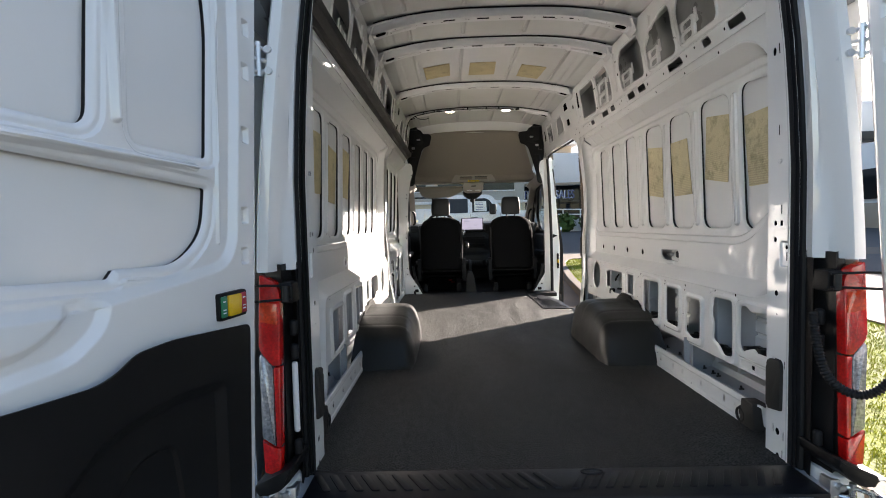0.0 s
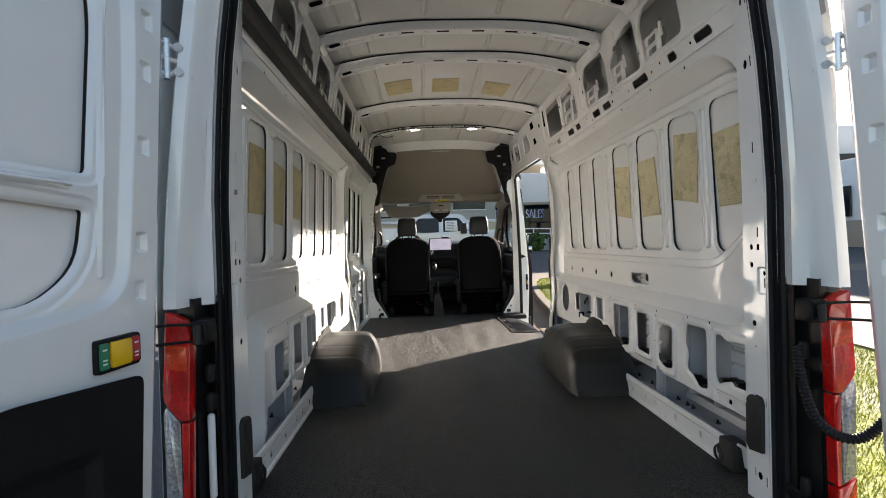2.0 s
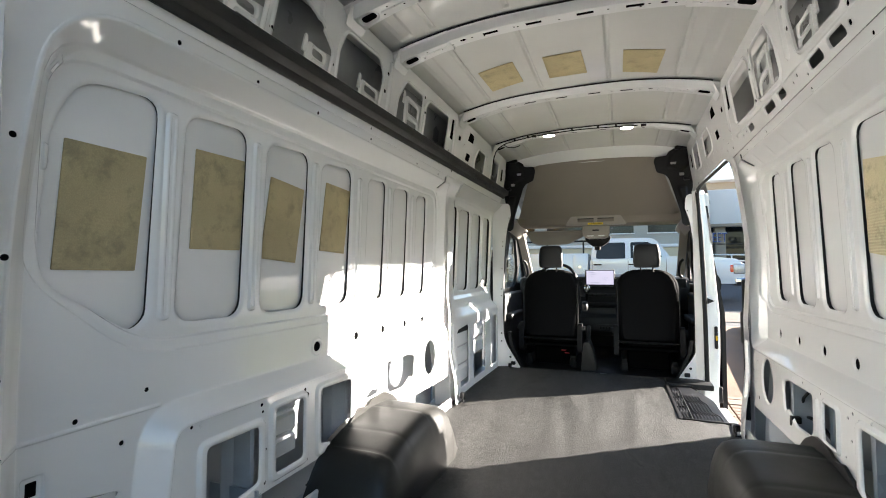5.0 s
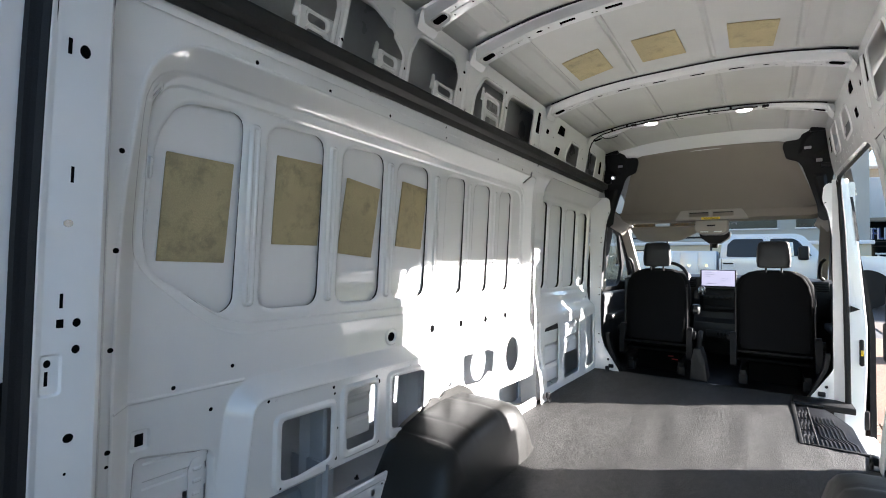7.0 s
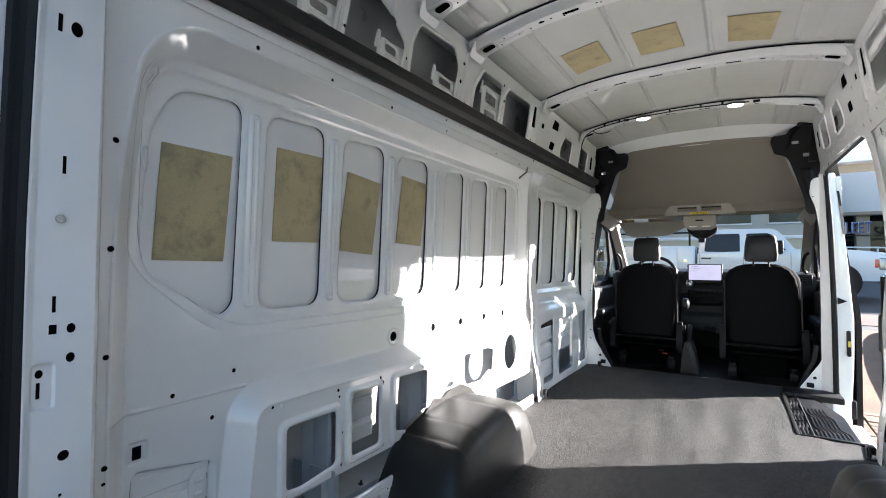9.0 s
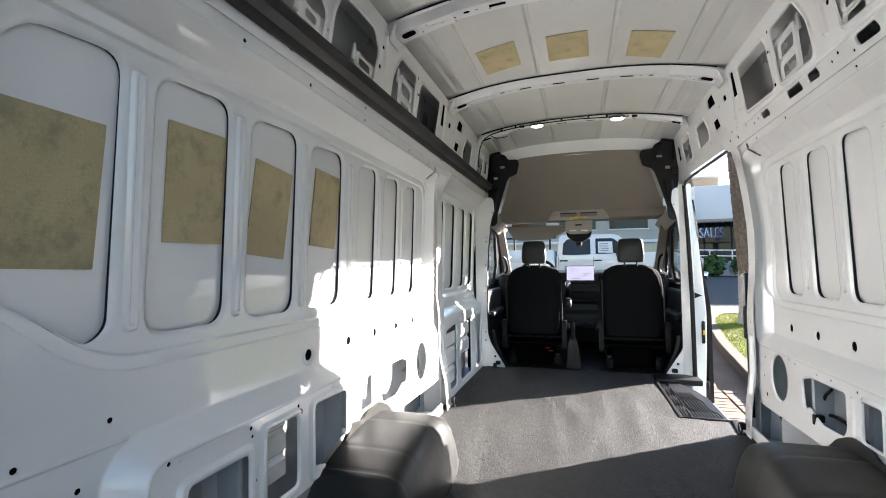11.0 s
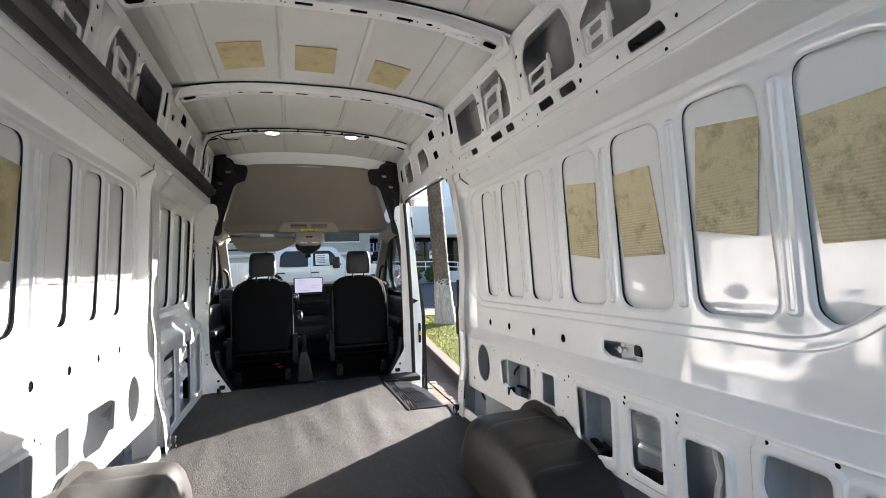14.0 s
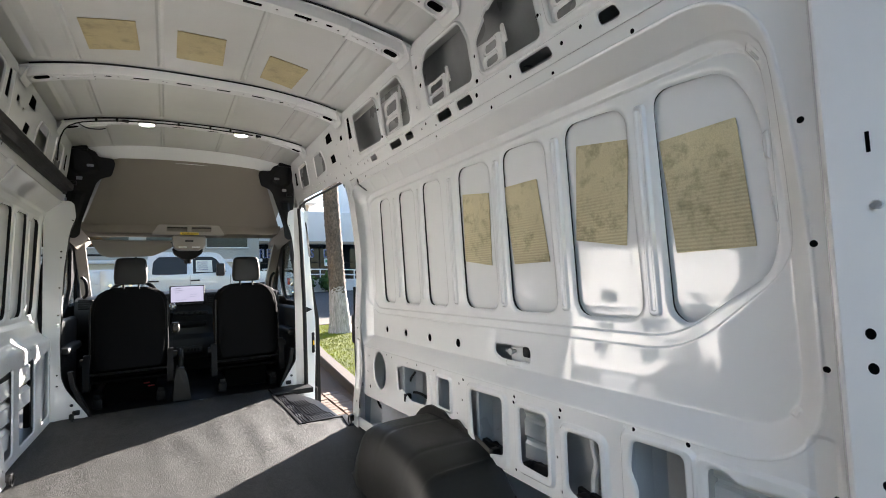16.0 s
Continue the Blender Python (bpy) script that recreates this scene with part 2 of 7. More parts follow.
CHROME = material("chrome", (0.70, 0.70, 0.71), 0.12, metal=1.0)
TYRE = material("tyre", (0.02, 0.02, 0.02), 0.8, grain=0.2)
LEAF = material("leaf", (0.06, 0.11, 0.03), 0.7, blotch=0.4, blotch_scale=3, spec=0.3)
GOLDLEAF = material("autumn_leaf", (0.42, 0.26, 0.04), 0.7, blotch=0.35, blotch_scale=3, spec=0.3)
PAPER = material("paper", (0.75, 0.78, 0.76), 0.7)

# ---- building tools ----
from mathutils import geometry


def finish(name, me, mat, parent=None, label="", angle=35):
    for m in (mat if isinstance(mat, (list, tuple)) else [mat]):
        me.materials.append(m)
    me.polygons.foreach_set("use_smooth", [True] * len(me.polygons))
    me.set_sharp_from_angle(angle=radians(angle))
    ob = new(name, me)
    ob.parent = parent
    if label:
        tagged(ob, label)
    return ob


def part(name, bm, mat, parent=None, label="", angle=35):
    """Links a bmesh as one mesh object under a thing or a part."""
    me = bpy.data.meshes.new(name)
    bmesh.ops.recalc_face_normals(bm, faces=bm.faces)
    bm.to_mesh(me)
    bm.free()
    return finish(name, me, mat, parent, label, angle)


def thing(name, label, category, group="", at=(0, 0, 0), kind=""):
    return_ob = new(name)
    return_ob.empty_display_size = 0.05
    return_ob.location = at
    return tagged(return_ob, label, category, group, kind)


def box(lo, hi, bevel=0.0, seg=2, bm=None, turn=None):
    bm = bm or bmesh.new()
    c = [(a + b) / 2 for a, b in zip(lo, hi)]
    d = [abs(b - a) for a, b in zip(lo, hi)]
    m = Matrix.Translation(c) @ (turn or Matrix()) @ Matrix.Diagonal((*d, 1))
    r = bmesh.ops.create_cube(bm, size=1, matrix=m)
    if bevel:
        es = list({e for v in r["verts"] for e in v.link_edges})
        bmesh.ops.bevel(bm, geom=es, offset=min(bevel, min(d) * 0.49), segments=seg, affect="EDGES", profile=0.5)
    return bm


def cyl(p, q, r, seg=16, bm=None, r2=None, caps=True):
    """A round bar from p to q."""
    bm = bm or bmesh.new()
    p, q = Vector(p), Vector(q)
    m = Matrix.Translation((p + q) / 2) @ (q - p).to_track_quat("Z", "Y").to_matrix().to_4x4()
    bmesh.ops.create_cone(bm, cap_ends=caps, segments=seg, radius1=r, radius2=r if r2 is None else r2, depth=(q - p).length, matrix=m)
    return bm


def tube(points, r, seg=8, bm=None, closed=False, smooth=0):
    """A tube along points; smooth: rounds of corner cutting."""
    pts = [Vector(p) for p in points]
    for _ in range(smooth):
        out = [pts[0]] if not closed else []
        for a, b in zip(pts, pts[1:] + (pts[:1] if closed else [])):
            out += [a.lerp(b, 0.25), a.lerp(b, 0.75)]
        pts = out + ([] if closed else [pts[-1]])
    bm = bm or bmesh.new()
    rings, up = [], None
    n = len(pts)
    for i, p in enumerate(pts):
        a = pts[i - 1] if (i or closed) else p
        b = pts[(i + 1) % n] if (i < n - 1 or closed) else p
        t = (b - a).normalized()
        if up is None:
            up = t.orthogonal().normalized()
        up = (up - t * up.dot(t)).normalized()
        s = t.cross(up)
        rings.append([bm.verts.new(p + (up * math.cos(k) + s * math.sin(k)) * (r(i) if callable(r) else r)) for k in (2 * math.pi * j / seg for j in range(seg))])
    for i in range(n if closed else n - 1):
        u, v = rings[i], rings[(i + 1) % n]
        for j in range(seg):
            bm.faces.new((u[j], u[(j + 1) % seg], v[(j + 1) % seg], v[j]))
    if not closed:
        bm.faces.new(rings[0][::-1])
        bm.faces.new(rings[-1])
    return bm


def strip(section, stations, close=False, caps=True, bm=None):
    """Skins one section list of 3D points per station."""
    bm = bm or bmesh.new()
    rows = [[bm.verts.new(p) for p in section(s)] for s in stations]
    for u, v in zip(rows, rows[1:]):
        k = len(u)
        for j in range(k if close else k - 1):
            bm.faces.new((u[j], u[(j + 1) % k], v[(j + 1) % k], v[j]))
    if caps and close:
        bm.faces.new(rows[0][::-1])
        bm.faces.new(rows[-1])
    return bm


def rpoly(pts, r=0.02, n=4):
    """A polygon with rounded corners; r may be a list."""
    out, k = [], len(pts)
    for i, p in enumerate(pts):
        rr = r[i] if isinstance(r, (list, tuple)) else r
        p = Vector(p)
        a, b = Vector(pts[i - 1]) - p, Vector(pts[(i + 1) % k]) - p
        cut = min(rr, a.length * 0.45, b.length * 0.45)
        a, b = p + a.normalized() * cut, p + b.normalized() * cut
        if cut < 1e-4:
            out.append(tuple(p))
            continue
        for j in range(n + 1):
            t = j / n
            q = a * (1 - t) ** 2 + p * 2 * t * (1 - t) + b * t * t
            out.append((q.x, q.y))
    return out


def rrect(u0, v0, u1, v1, r=0.02, n=4):
    return rpoly([(u0, v0), (u1, v0), (u1, v1), (u0, v1)], r, n)


def oval(u, v, ru, rv, n=14):
    return [(u + ru * math.cos(2 * math.pi * i / n), v + rv * math.sin(2 * math.pi * i / n)) for i in range(n)]


def grow(poly, d):
    """The polygon moved outwards by d."""
    area = sum(a[0] * b[1] - b[0] * a[1] for a, b in zip(poly, poly[1:] + poly[:1]))
    sg = 1 if area > 0 else -1
    out = []
    for i, p in enumerate(poly):
        a, b = poly[i - 1], poly[(i + 1) % len(poly)]
        tx, ty = b[0] - a[0], b[1] - a[1]
        ln = math.hypot(tx, ty) or 1
        out.append((p[0] + sg * ty / ln * d, p[1] - sg * tx / ln * d))
    return out


def inside(P, poly):
    x, y = P[:, 0], P[:, 1]
    c = np.zeros(len(P), bool)
    for (x0, y0), (x1, y1) in zip(poly, poly[1:] + poly[:1]):
        hit = (y0 > y) != (y1 > y)
        if y1 != y0:
            c ^= hit & (x < (x1 - x0) * (y - y0) / (y1 - y0) + x0)
    return c


def reach(P, poly):
    """Distance of each point to the polygon's edge."""
    d = np.full(len(P), 1e9)
    for a, b in zip(poly, poly[1:] + poly[:1]):
        a, b = np.array(a), np.array(b)
        t = np.clip(((P - a) @ (b - a)) / max((b - a) @ (b - a), 1e-12), 0, 1)
        d = np.minimum(d, np.hypot(*(P - a - t[:, None] * (b - a)).T))
    return d


def relief(P, bumps, lips):
    """Pressed depth of a panel at the points P."""
    W = np.zeros(len(P))
    for p, d, w in bumps:
        t = np.clip(reach(P, p) / w, 0, 1) * inside(P, p)
        a = min(0.2, 0.0045 / w)
        c = 2 * a * (1 - a)
        t = np.where(t < a, t * t / c, np.where(t > 1 - a, 1 - (1 - t) ** 2 / c, (t - a / 2) / (1 - a)))
        W += d * t
    for h, d, w in lips:
        t = np.clip(1 - reach(P, h) / w, 0, 1)
        t = np.where(inside(P, h), 1, t)
        W += d * t * t
    return W


def sheet(outer, place, holes=(), bumps=(), lips=(), step=0.05, thick=0.0014, creases=()):
    """A pressed panel: outline, cut holes, pressed bumps (polygon, depth, slope width) and lipped holes (polygon, depth, lip width).
    place(u, v, w) gives the point in the room; depth runs along w, away from the viewer."""
    pts, edges = [], []

    def loop(poly, fine=0.0):
        if fine:
            poly = [tuple(np.array(a) + (np.array(b) - np.array(a)) * j / m) for a, b in zip(poly, poly[1:] + poly[:1])
                    for m in [max(1, int(math.ceil(math.dist(a, b) / fine)))] for j in range(m)]
        k = len(pts)
        pts.extend(poly)
        edges.extend((k + i, k + (i + 1) % len(poly)) for i in range(len(poly)))

    loop(outer, step)
    for h in holes:
        loop(h)
    for h, d, w in lips:
        loop(h)
        loop(grow(h, w))
        loop(grow(h, w * 0.5))
        loop(grow(h, w + 0.003))
    for p, d, w in bumps:
        loop(p, 0.1)
        loop(grow(p, -w), 0.1)
        a = min(0.2, 0.0045 / w)
        for k in (a / 2, a, 1 - a, 1 - a / 2):
            loop(grow(p, -w * k), 0.1)
        loop(grow(p, 0.003), 0.1)
        loop(grow(p, -w - 0.003), 0.1)
    us, vs = [p[0] for p in outer], [p[1] for p in outer]
    for v in creases:
        k, m = len(pts), int((max(us) - min(us)) / step) + 1
        pts.extend((min(us) + (max(us) - min(us)) * j / m, v) for j in range(m + 1))
        edges.extend((k + j, k + j + 1) for j in range(m))
    G = np.array([(u, v) for u in np.arange(min(us) + step / 2, max(us), step) for v in np.arange(min(vs) + step / 2, max(vs), step)])
    if len(G):
        keep = inside(G, outer) & (reach(G, outer) > step * 0.2)
        G = G[keep]
        pts.extend(map(tuple, G))
    vv, _, ff, *_ = geometry.delaunay_2d_cdt([Vector(p) for p in pts], edges, [], 0, 1e-5)
    P = np.array([(v.x, v.y) for v in vv])
    F = np.array([tuple(f) for f in ff])
    C = P[F].mean(axis=1)
    ok = inside(C, outer)
    for h in list(holes) + [x[0] for x in lips]:
        ok &= ~inside(C, h)
    F = F[ok]
    W = relief(P, bumps, lips)
    used = np.unique(F)
    back = -np.ones(len(P), int)
    back[used] = np.arange(len(used))
    n = len(used)
    front = [place(P[i, 0], P[i, 1], W[i]) for i in used]
    rear = [place(P[i, 0], P[i, 1], W[i] + thick) for i in used]
    F = back[F]
    count = {}
    for f in F:
        for a, b in ((f[0], f[1]), (f[1], f[2]), (f[2], f[0])):
            count[(a, b)] = 1
    rim = [(a, b) for a, b in count if (b, a) not in count]
    faces = [tuple(map(int, f)) for f in F] + [tuple(int(i) + n for i in f[::-1]) for f in F] + [(int(b), int(a), int(a) + n, int(b) + n) for a, b in rim]
    me = bpy.data.meshes.new("sheet")
    me.from_pydata([tuple(p) for p in front + rear], [], faces)
    bm = bmesh.new()
    bm.from_mesh(me)
    bpy.data.meshes.remove(me)
    return bm


def curve_of(points):
    """Piecewise linear function through (x, y) points, eased at the knots."""
    xs, ys = [p[0] for p in points], [p[1] for p in points]
    dense = np.linspace(xs[0], xs[-1], 1200)
    val = np.interp(dense, xs, ys)
    k = np.hanning(9)
    k /= k.sum()
    val = np.convolve(np.pad(val, 4, mode="edge"), k, mode="valid")
    return lambda t: float(np.interp(t, dense, val))


def writing(text, size, mat, place, parent=None, name="lettering", depth=0.002, align="CENTER", stretch=1.0):
    cu = bpy.data.curves.new("text", "FONT")
    cu.body, cu.size, cu.extrude, cu.align_x, cu.align_y = text, size, depth, align, "CENTER"
    tmp = bpy.data.objects.new("text", cu)
    scene.collection.objects.link(tmp)
    me = bpy.data.meshes.new_from_object(tmp.evaluated_get(bpy.context.evaluated_depsgraph_get()))
    bpy.data.objects.remove(tmp)
    me.transform(place @ Matrix.Diagonal((stretch, 1, 1, 1)))
    ob = finish(name, me, mat, parent)
    return ob


def prism(poly, place, d0, d1, bevel=0.0, bm=None):
    """A polygon (u, v) pushed out from depth d0 to d1; place(u, v, d) gives the point."""
    bm = bm or bmesh.new()
    fr = [bm.verts.new(place(u, v, d0)) for u, v in poly]
    bk = [bm.verts.new(place(u, v, d1)) for u, v in poly]
    top = bm.faces.new(fr)
    bm.faces.new(bk[::-1])
    k = len(poly)
    for i in range(k):
        bm.faces.new((fr[i], bk[i], bk[(i + 1) % k], fr[(i + 1) % k]))
    if bevel:
        bmesh.ops.bevel(bm, geom=list(top.edges), offset=bevel, segments=2, affect="EDGES", profile=0.5)
    return bm


def pillow(stations, n=20, power=3.0, bm=None):
    """A soft body: stations (z, cx, cy, half width, half depth), each a rounded section."""
    bm = bm or bmesh.new()
    rows = []
    for z, cx, cy, a, b in stations:
        row = []
        for i in range(n):
            t = 2 * math.pi * i / n
            c, s = math.cos(t), math.sin(t)
            row.append(bm.verts.new((cx + a * math.copysign(abs(c) ** (2 / power), c), cy + b * math.copysign(abs(s) ** (2 / power), s), z)))
        rows.append(row)
    for u, v in zip(rows, rows[1:]):
        for j in range(n):
            bm.faces.new((u[j], u[(j + 1) % n], v[(j + 1) % n], v[j]))
    bm.faces.new(rows[0][::-1])
    bm.faces.new(rows[-1])
    return bm


def settle(ob, base):
    """Puts a thing's origin at its base; its parts stay where they are."""
    ob.location = base
    for c in ob.children:
        c.location = -Vector(base)
    return ob


# ---- the load bay: walls ----
# inner panel: x by height; the lower panel stands inboard under a sloping shelf
BAY = curve_of([(0.0, 0.820), (0.455, 0.822), (0.64, 0.825), (1.25, 0.8056), (1.31, 0.799), (1.46, 0.757)])
SKIN = curve_of([(-0.45, 0.985), (0.30, 0.985), (0.56, 0.965), (0.64, 0.930), (0.72, 0.913), (1.30, 0.890), (1.40, 0.876), (1.46, 0.868)])
UPPER = curve_of([(1.40, 0.768), (1.43, 0.758), (1.50, 0.738), (1.63, 0.718), (1.80, 0.700)])
OUTUP = curve_of([(1.36, 0.872), (1.50, 0.850), (1.66, 0.820), (1.80, 0.800), (1.88, 0.770)])

RIM = curve_of([(0.60, 0.822), (0.72, 0.815), (0.82, 0.820), (1.0, 0.820), (1.16, 0.805), (1.31, 0.785), (1.41, 0.768), (1.46, 0.755)])
WINDOWS = [(2.225, 2.372), (1.938, 2.115), (1.68, 1.855), (1.318, 1.54), (1.015, 1.24), (0.705, 0.932)]


def hole_backs(holes, at, parent, bumps=(), lips=(), keep=0.052):
    """Black faces just behind the punched holes, in place of the cavities' shade."""
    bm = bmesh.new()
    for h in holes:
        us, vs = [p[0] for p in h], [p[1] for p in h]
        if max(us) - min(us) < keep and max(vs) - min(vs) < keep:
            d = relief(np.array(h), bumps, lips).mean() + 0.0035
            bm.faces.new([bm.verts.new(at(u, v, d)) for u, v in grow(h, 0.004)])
    tagged(part("hole_plugs", bm, SHADE_BLACK, parent), "black backing that stands in for the dark in the punched holes", kind="stuff")


def gap_rings(pockets, at, bumps, lips, s, out, wall):
    """Dark rings that stand in for the shaded gap between pocket rims and outer skin."""
    for h, d, w in pockets:
        ring = grow(h, 0.003)
        deep = relief(np.array(h), bumps, lips)
        bm = bmesh.new()
        rows = [[bm.verts.new(p) for p in (at(u, v, k + 0.001), (s * (SKIN(v) + out), u, v))] for (u, v), k in zip(ring, deep)]
        for a, b in zip(rows, rows[1:] + rows[:1]):
            bm.faces.new((a[0], b[0], b[1], a[1]))
        part("sealing_bead", bm, RUBBER, wall, "dark ring that stands in for the shaded gap round a pocket")


def dots(items, r=0.007):
    return [oval(u, v, k[0] if k else r, k[-1] if k else r, 10) for u, v, *k in items]


def bay_wall(s):
    side = "right" if s > 0 else "left"
    def at(u, v, w):
        x = BAY(v)
        if s > 0 and u > 2.42 and v > 0.62:
            k = min(1, (u - 2.42) / 0.12)
            x += (RIM(v) + 0.004 - x) * k * k * (3 - 2 * k)
        elif s < 0 and u > 2.50 and v > 0.45:
            x += 0.022 * min(1, (u - 2.50) / 0.03) * min(1, (v - 0.45) / 0.06) * min(1, max(0, (1.40 - v) / 0.06))
        return (s * (x + w), u, v)

    # big pressed field that holds the pockets
    if s > 0:
        field = rpoly([(0.302, 0.462), (2.560, 0.462), (2.560, 1.390), (0.352, 1.390), (0.302, 1.00)], [0.17, 0.06, 0.12, 0.15, 0.2], 8)
    else:
        field = rpoly([(0.302, -0.06), (0.60, -0.06), (0.655, 0.462), (2.560, 0.462), (2.560, 1.390), (0.352, 1.390), (0.302, 1.00)], [0.02, 0.02, 0.05, 0.06, 0.12, 0.15, 0.2], 8)
    pocket_field = rpoly([(0.372, 0.86), (0.60, 0.672), (2.50, 0.672), (2.50, 1.312), (0.372, 1.312)], [0.07, 0.10, 0.09, 0.10, 0.11], 6)
    bumps = [(grow(field, 0.006), -0.002, 0.003), (field, 0.060, 0.056), (grow(pocket_field, 0.030), 0.005, 0.006), (pocket_field, 0.008, 0.007)]
    for y in (0.668, 0.974, 1.279, 1.605):
        bumps.append((rrect(y - 0.019, 0.722, y + 0.019, 1.265, 0.017), -0.008, 0.007))
        bumps.append((rrect(y - 0.008, 0.735, y + 0.008, 1.252, 0.007), 0.003, 0.004))
    for y in (1.897, 2.170):
        bumps.append((rrect(y - 0.010, 0.74, y + 0.010, 1.27, 0.010), -0.006, 0.006))
    lips = []
    for y0, y1 in WINDOWS:
        r = 0.055 if y1 - y0 > 0.2 else 0.042
        lips.append((rpoly([(y0, 0.712), (y1, 0.712), (y1 + 0.004, 1.288), (y0 + 0.012, 1.278)], r, 5), 0.007, 0.013))
    lips.append((rpoly([(0.585, 0.706), (0.624, 0.735), (0.634, 1.285), (0.452, 1.272), (0.400, 1.17), (0.384, 0.93), (0.388, 0.83)],
                       [0.03, 0.03, 0.05, 0.07, 0.05, 0.02, 0.05], 5), 0.007, 0.013))
    for y in (1.42, 1.60, 1.78, 1.96, 2.14, 2.32):
        if s > 0:
            bumps.append((rpoly([(y, 1.338), (y + 0.045, 1.338), (y - 0.020, 1.386), (y - 0.065, 1.386)], 0.012, 3), 0.004, 0.018))
    bumps.append((rpoly([(0.350, 1.238), (0.372, 1.226), (0.412, 1.286), (0.392, 1.302)], 0.012, 4), -0.007, 0.010))
    bumps.append((rpoly([(0.366, 1.250), (0.374, 1.246), (0.396, 1.278), (0.388, 1.284)], 0.006, 3), 0.006, 0.005))
    if s > 0:
        bumps.append((rpoly([(0.350, 0.566), (0.362, 0.545), (0.386, 0.548), (0.372, 0.572)], 0.008, 3), -0.006, 0.007))
    for z0, z1 in ((1.055, 1.118), (0.925, 0.985)):
        bumps.append((rpoly([(0.380, z0), (0.398, z0 + 0.006), (0.398, z1 - 0.006), (0.380, z1)], 0.005, 2), -0.005, 0.005))
    # wheel arch and sill outline
    foot = [(1.205, 0.172), (1.28, 0.178), (1.40, 0.205), (1.50, 0.262), (1.75, 0.245), (1.90, 0.19), (2.50, 0.178), (2.655, 0.185), (2.660, -0.01), (2.735, -0.01)]
    rear0 = 0.262
    y_end = 2.605 if s > 0 else 2.705
    foot = [(min(u, y_end), v) for u, v in foot[:-3]] + [(y_end - 0.075, 0.185), (y_end - 0.07, -0.01), (y_end, -0.01)]
    holes = []
    if s > 0:
        outer = [(rear0, -0.01), (0.330, -0.01), (0.335, 0.172)] + foot + [(y_end, 1.43), (rear0, 1.43)]
        lower = [[(0.517, 0.420), (0.480, 0.420), (0.456, 0.402), (0.350, 0.410), (0.346, 0.262), (0.418, 0.260), (0.432, 0.272), (0.452, 0.266), (0.505, 0.244), (0.520, 0.280)],
                 [(0.700, 0.425), (0.570, 0.425), (0.566, 0.205), (0.62, 0.195), (0.655, 0.230), (0.700, 0.245), (0.690, 0.31), (0.712, 0.35)],
                 [(0.925, 0.388), (0.808, 0.388), (0.808, 0.218), (0.87, 0.205), (0.925, 0.225)],
                 [(1.132, 0.410), (1.008, 0.410), (1.008, 0.225), (1.13, 0.230)],
                 [(1.413, 0.415), (1.222, 0.418), (1.225, 0.228), (1.33, 0.205), (1.405, 0.245)]]
    else:
        outer = [(rear0, -0.01), (0.330, -0.01), (0.335, 0.0), (0.62, 0.0), (0.66, 0.172)] + foot + [(y_end, 1.43), (rear0, 1.43)]
        lower = [[(0.937, 0.380), (0.745, 0.382), (0.745, 0.205), (0.80, 0.20), (0.935, 0.215)],
                 [(1.148, 0.414), (1.008, 0.414), (1.008, 0.212), (1.146, 0.212)],
                 [(1.452, 0.412), (1.243, 0.418), (1.243, 0.225), (1.33, 0.205), (1.445, 0.24)]]
    for q in lower:
        u0, u1, v0, v1 = min(p[0] for p in q), max(p[0] for p in q), min(p[1] for p in q), max(p[1] for p in q)
        bumps.append((rrect(u0 - 0.030, v0 - 0.028, u1 + 0.030, v1 + 0.024, 0.035), -0.010, 0.011))
        lips.append((rpoly(q, 0.016, 3), 0.006, 0.008))
    # cut-outs ahead of the arch
    lips += [(rpoly([(2.085, 0.395), (2.02, 0.412), (1.775, 0.415), (1.775, 0.30), (1.80, 0.270), (1.94, 0.262), (2.03, 0.30), (2.07, 0.285)], 0.014, 3), 0.006, 0.008),
             (rrect(1.570, 0.300, 1.664, 0.418, 0.008), 0.006, 0.007),
             (oval(2.302, 0.348, 0.083, 0.097, 22), 0.006, 0.008)]
    bumps.append((rrect(1.548, 0.285, 1.686, 0.436, 0.025), -0.008, 0.01))
    bumps.append((rrect(1.715, 0.22, 1.745, 0.42, 0.014), -0.006, 0.008))
    # row of oval holes, handle slot and scattered bolt holes
    for y in (1.595, 1.84, 2.09, 2.325):
        lips.append((oval(y, 0.562, 0.018, 0.017, 14), 0.004, 0.006))
    small = [(0.298, 1.10, 0.0065), (0.296, 0.877, 0.0065), (0.295, 0.656, 0.006), (0.296, 0.433, 0.006), (0.295, 0.402, 0.004), (0.60, 1.402), (0.86, 1.405), (1.15, 1.405), (1.52, 1.408),
             (2.0, 1.408), (2.3, 1.408), (0.95, 0.440, 0.006), (0.955, 0.418, 0.005), (0.70, 0.450, 0.005), (1.16, 0.437, 0.006), (1.165, 0.418, 0.006),
             (0.56, 0.452, 0.006), (1.47, 0.44, 0.006), (1.48, 0.36, 0.005), (1.50, 0.42, 0.005), (1.70, 0.44, 0.005), (1.86, 0.44, 0.005), (1.96, 0.436, 0.004), (2.20, 0.445, 0.005),
             (2.14, 0.44, 0.005), (2.45, 0.41, 0.006), (2.47, 0.32, 0.006), (2.52, 0.36, 0.004), (2.53, 0.27, 0.004), (2.44, 0.24, 0.010), (2.57, 0.42, 0.004), (1.165, 0.20, 0.005),
             (0.955, 0.205, 0.005), (0.74, 0.188, 0.004), (0.97, 0.30, 0.004), (2.56, 0.23, 0.008, 0.013), (1.52, 0.30, 0.004), (1.70, 0.26, 0.004)]
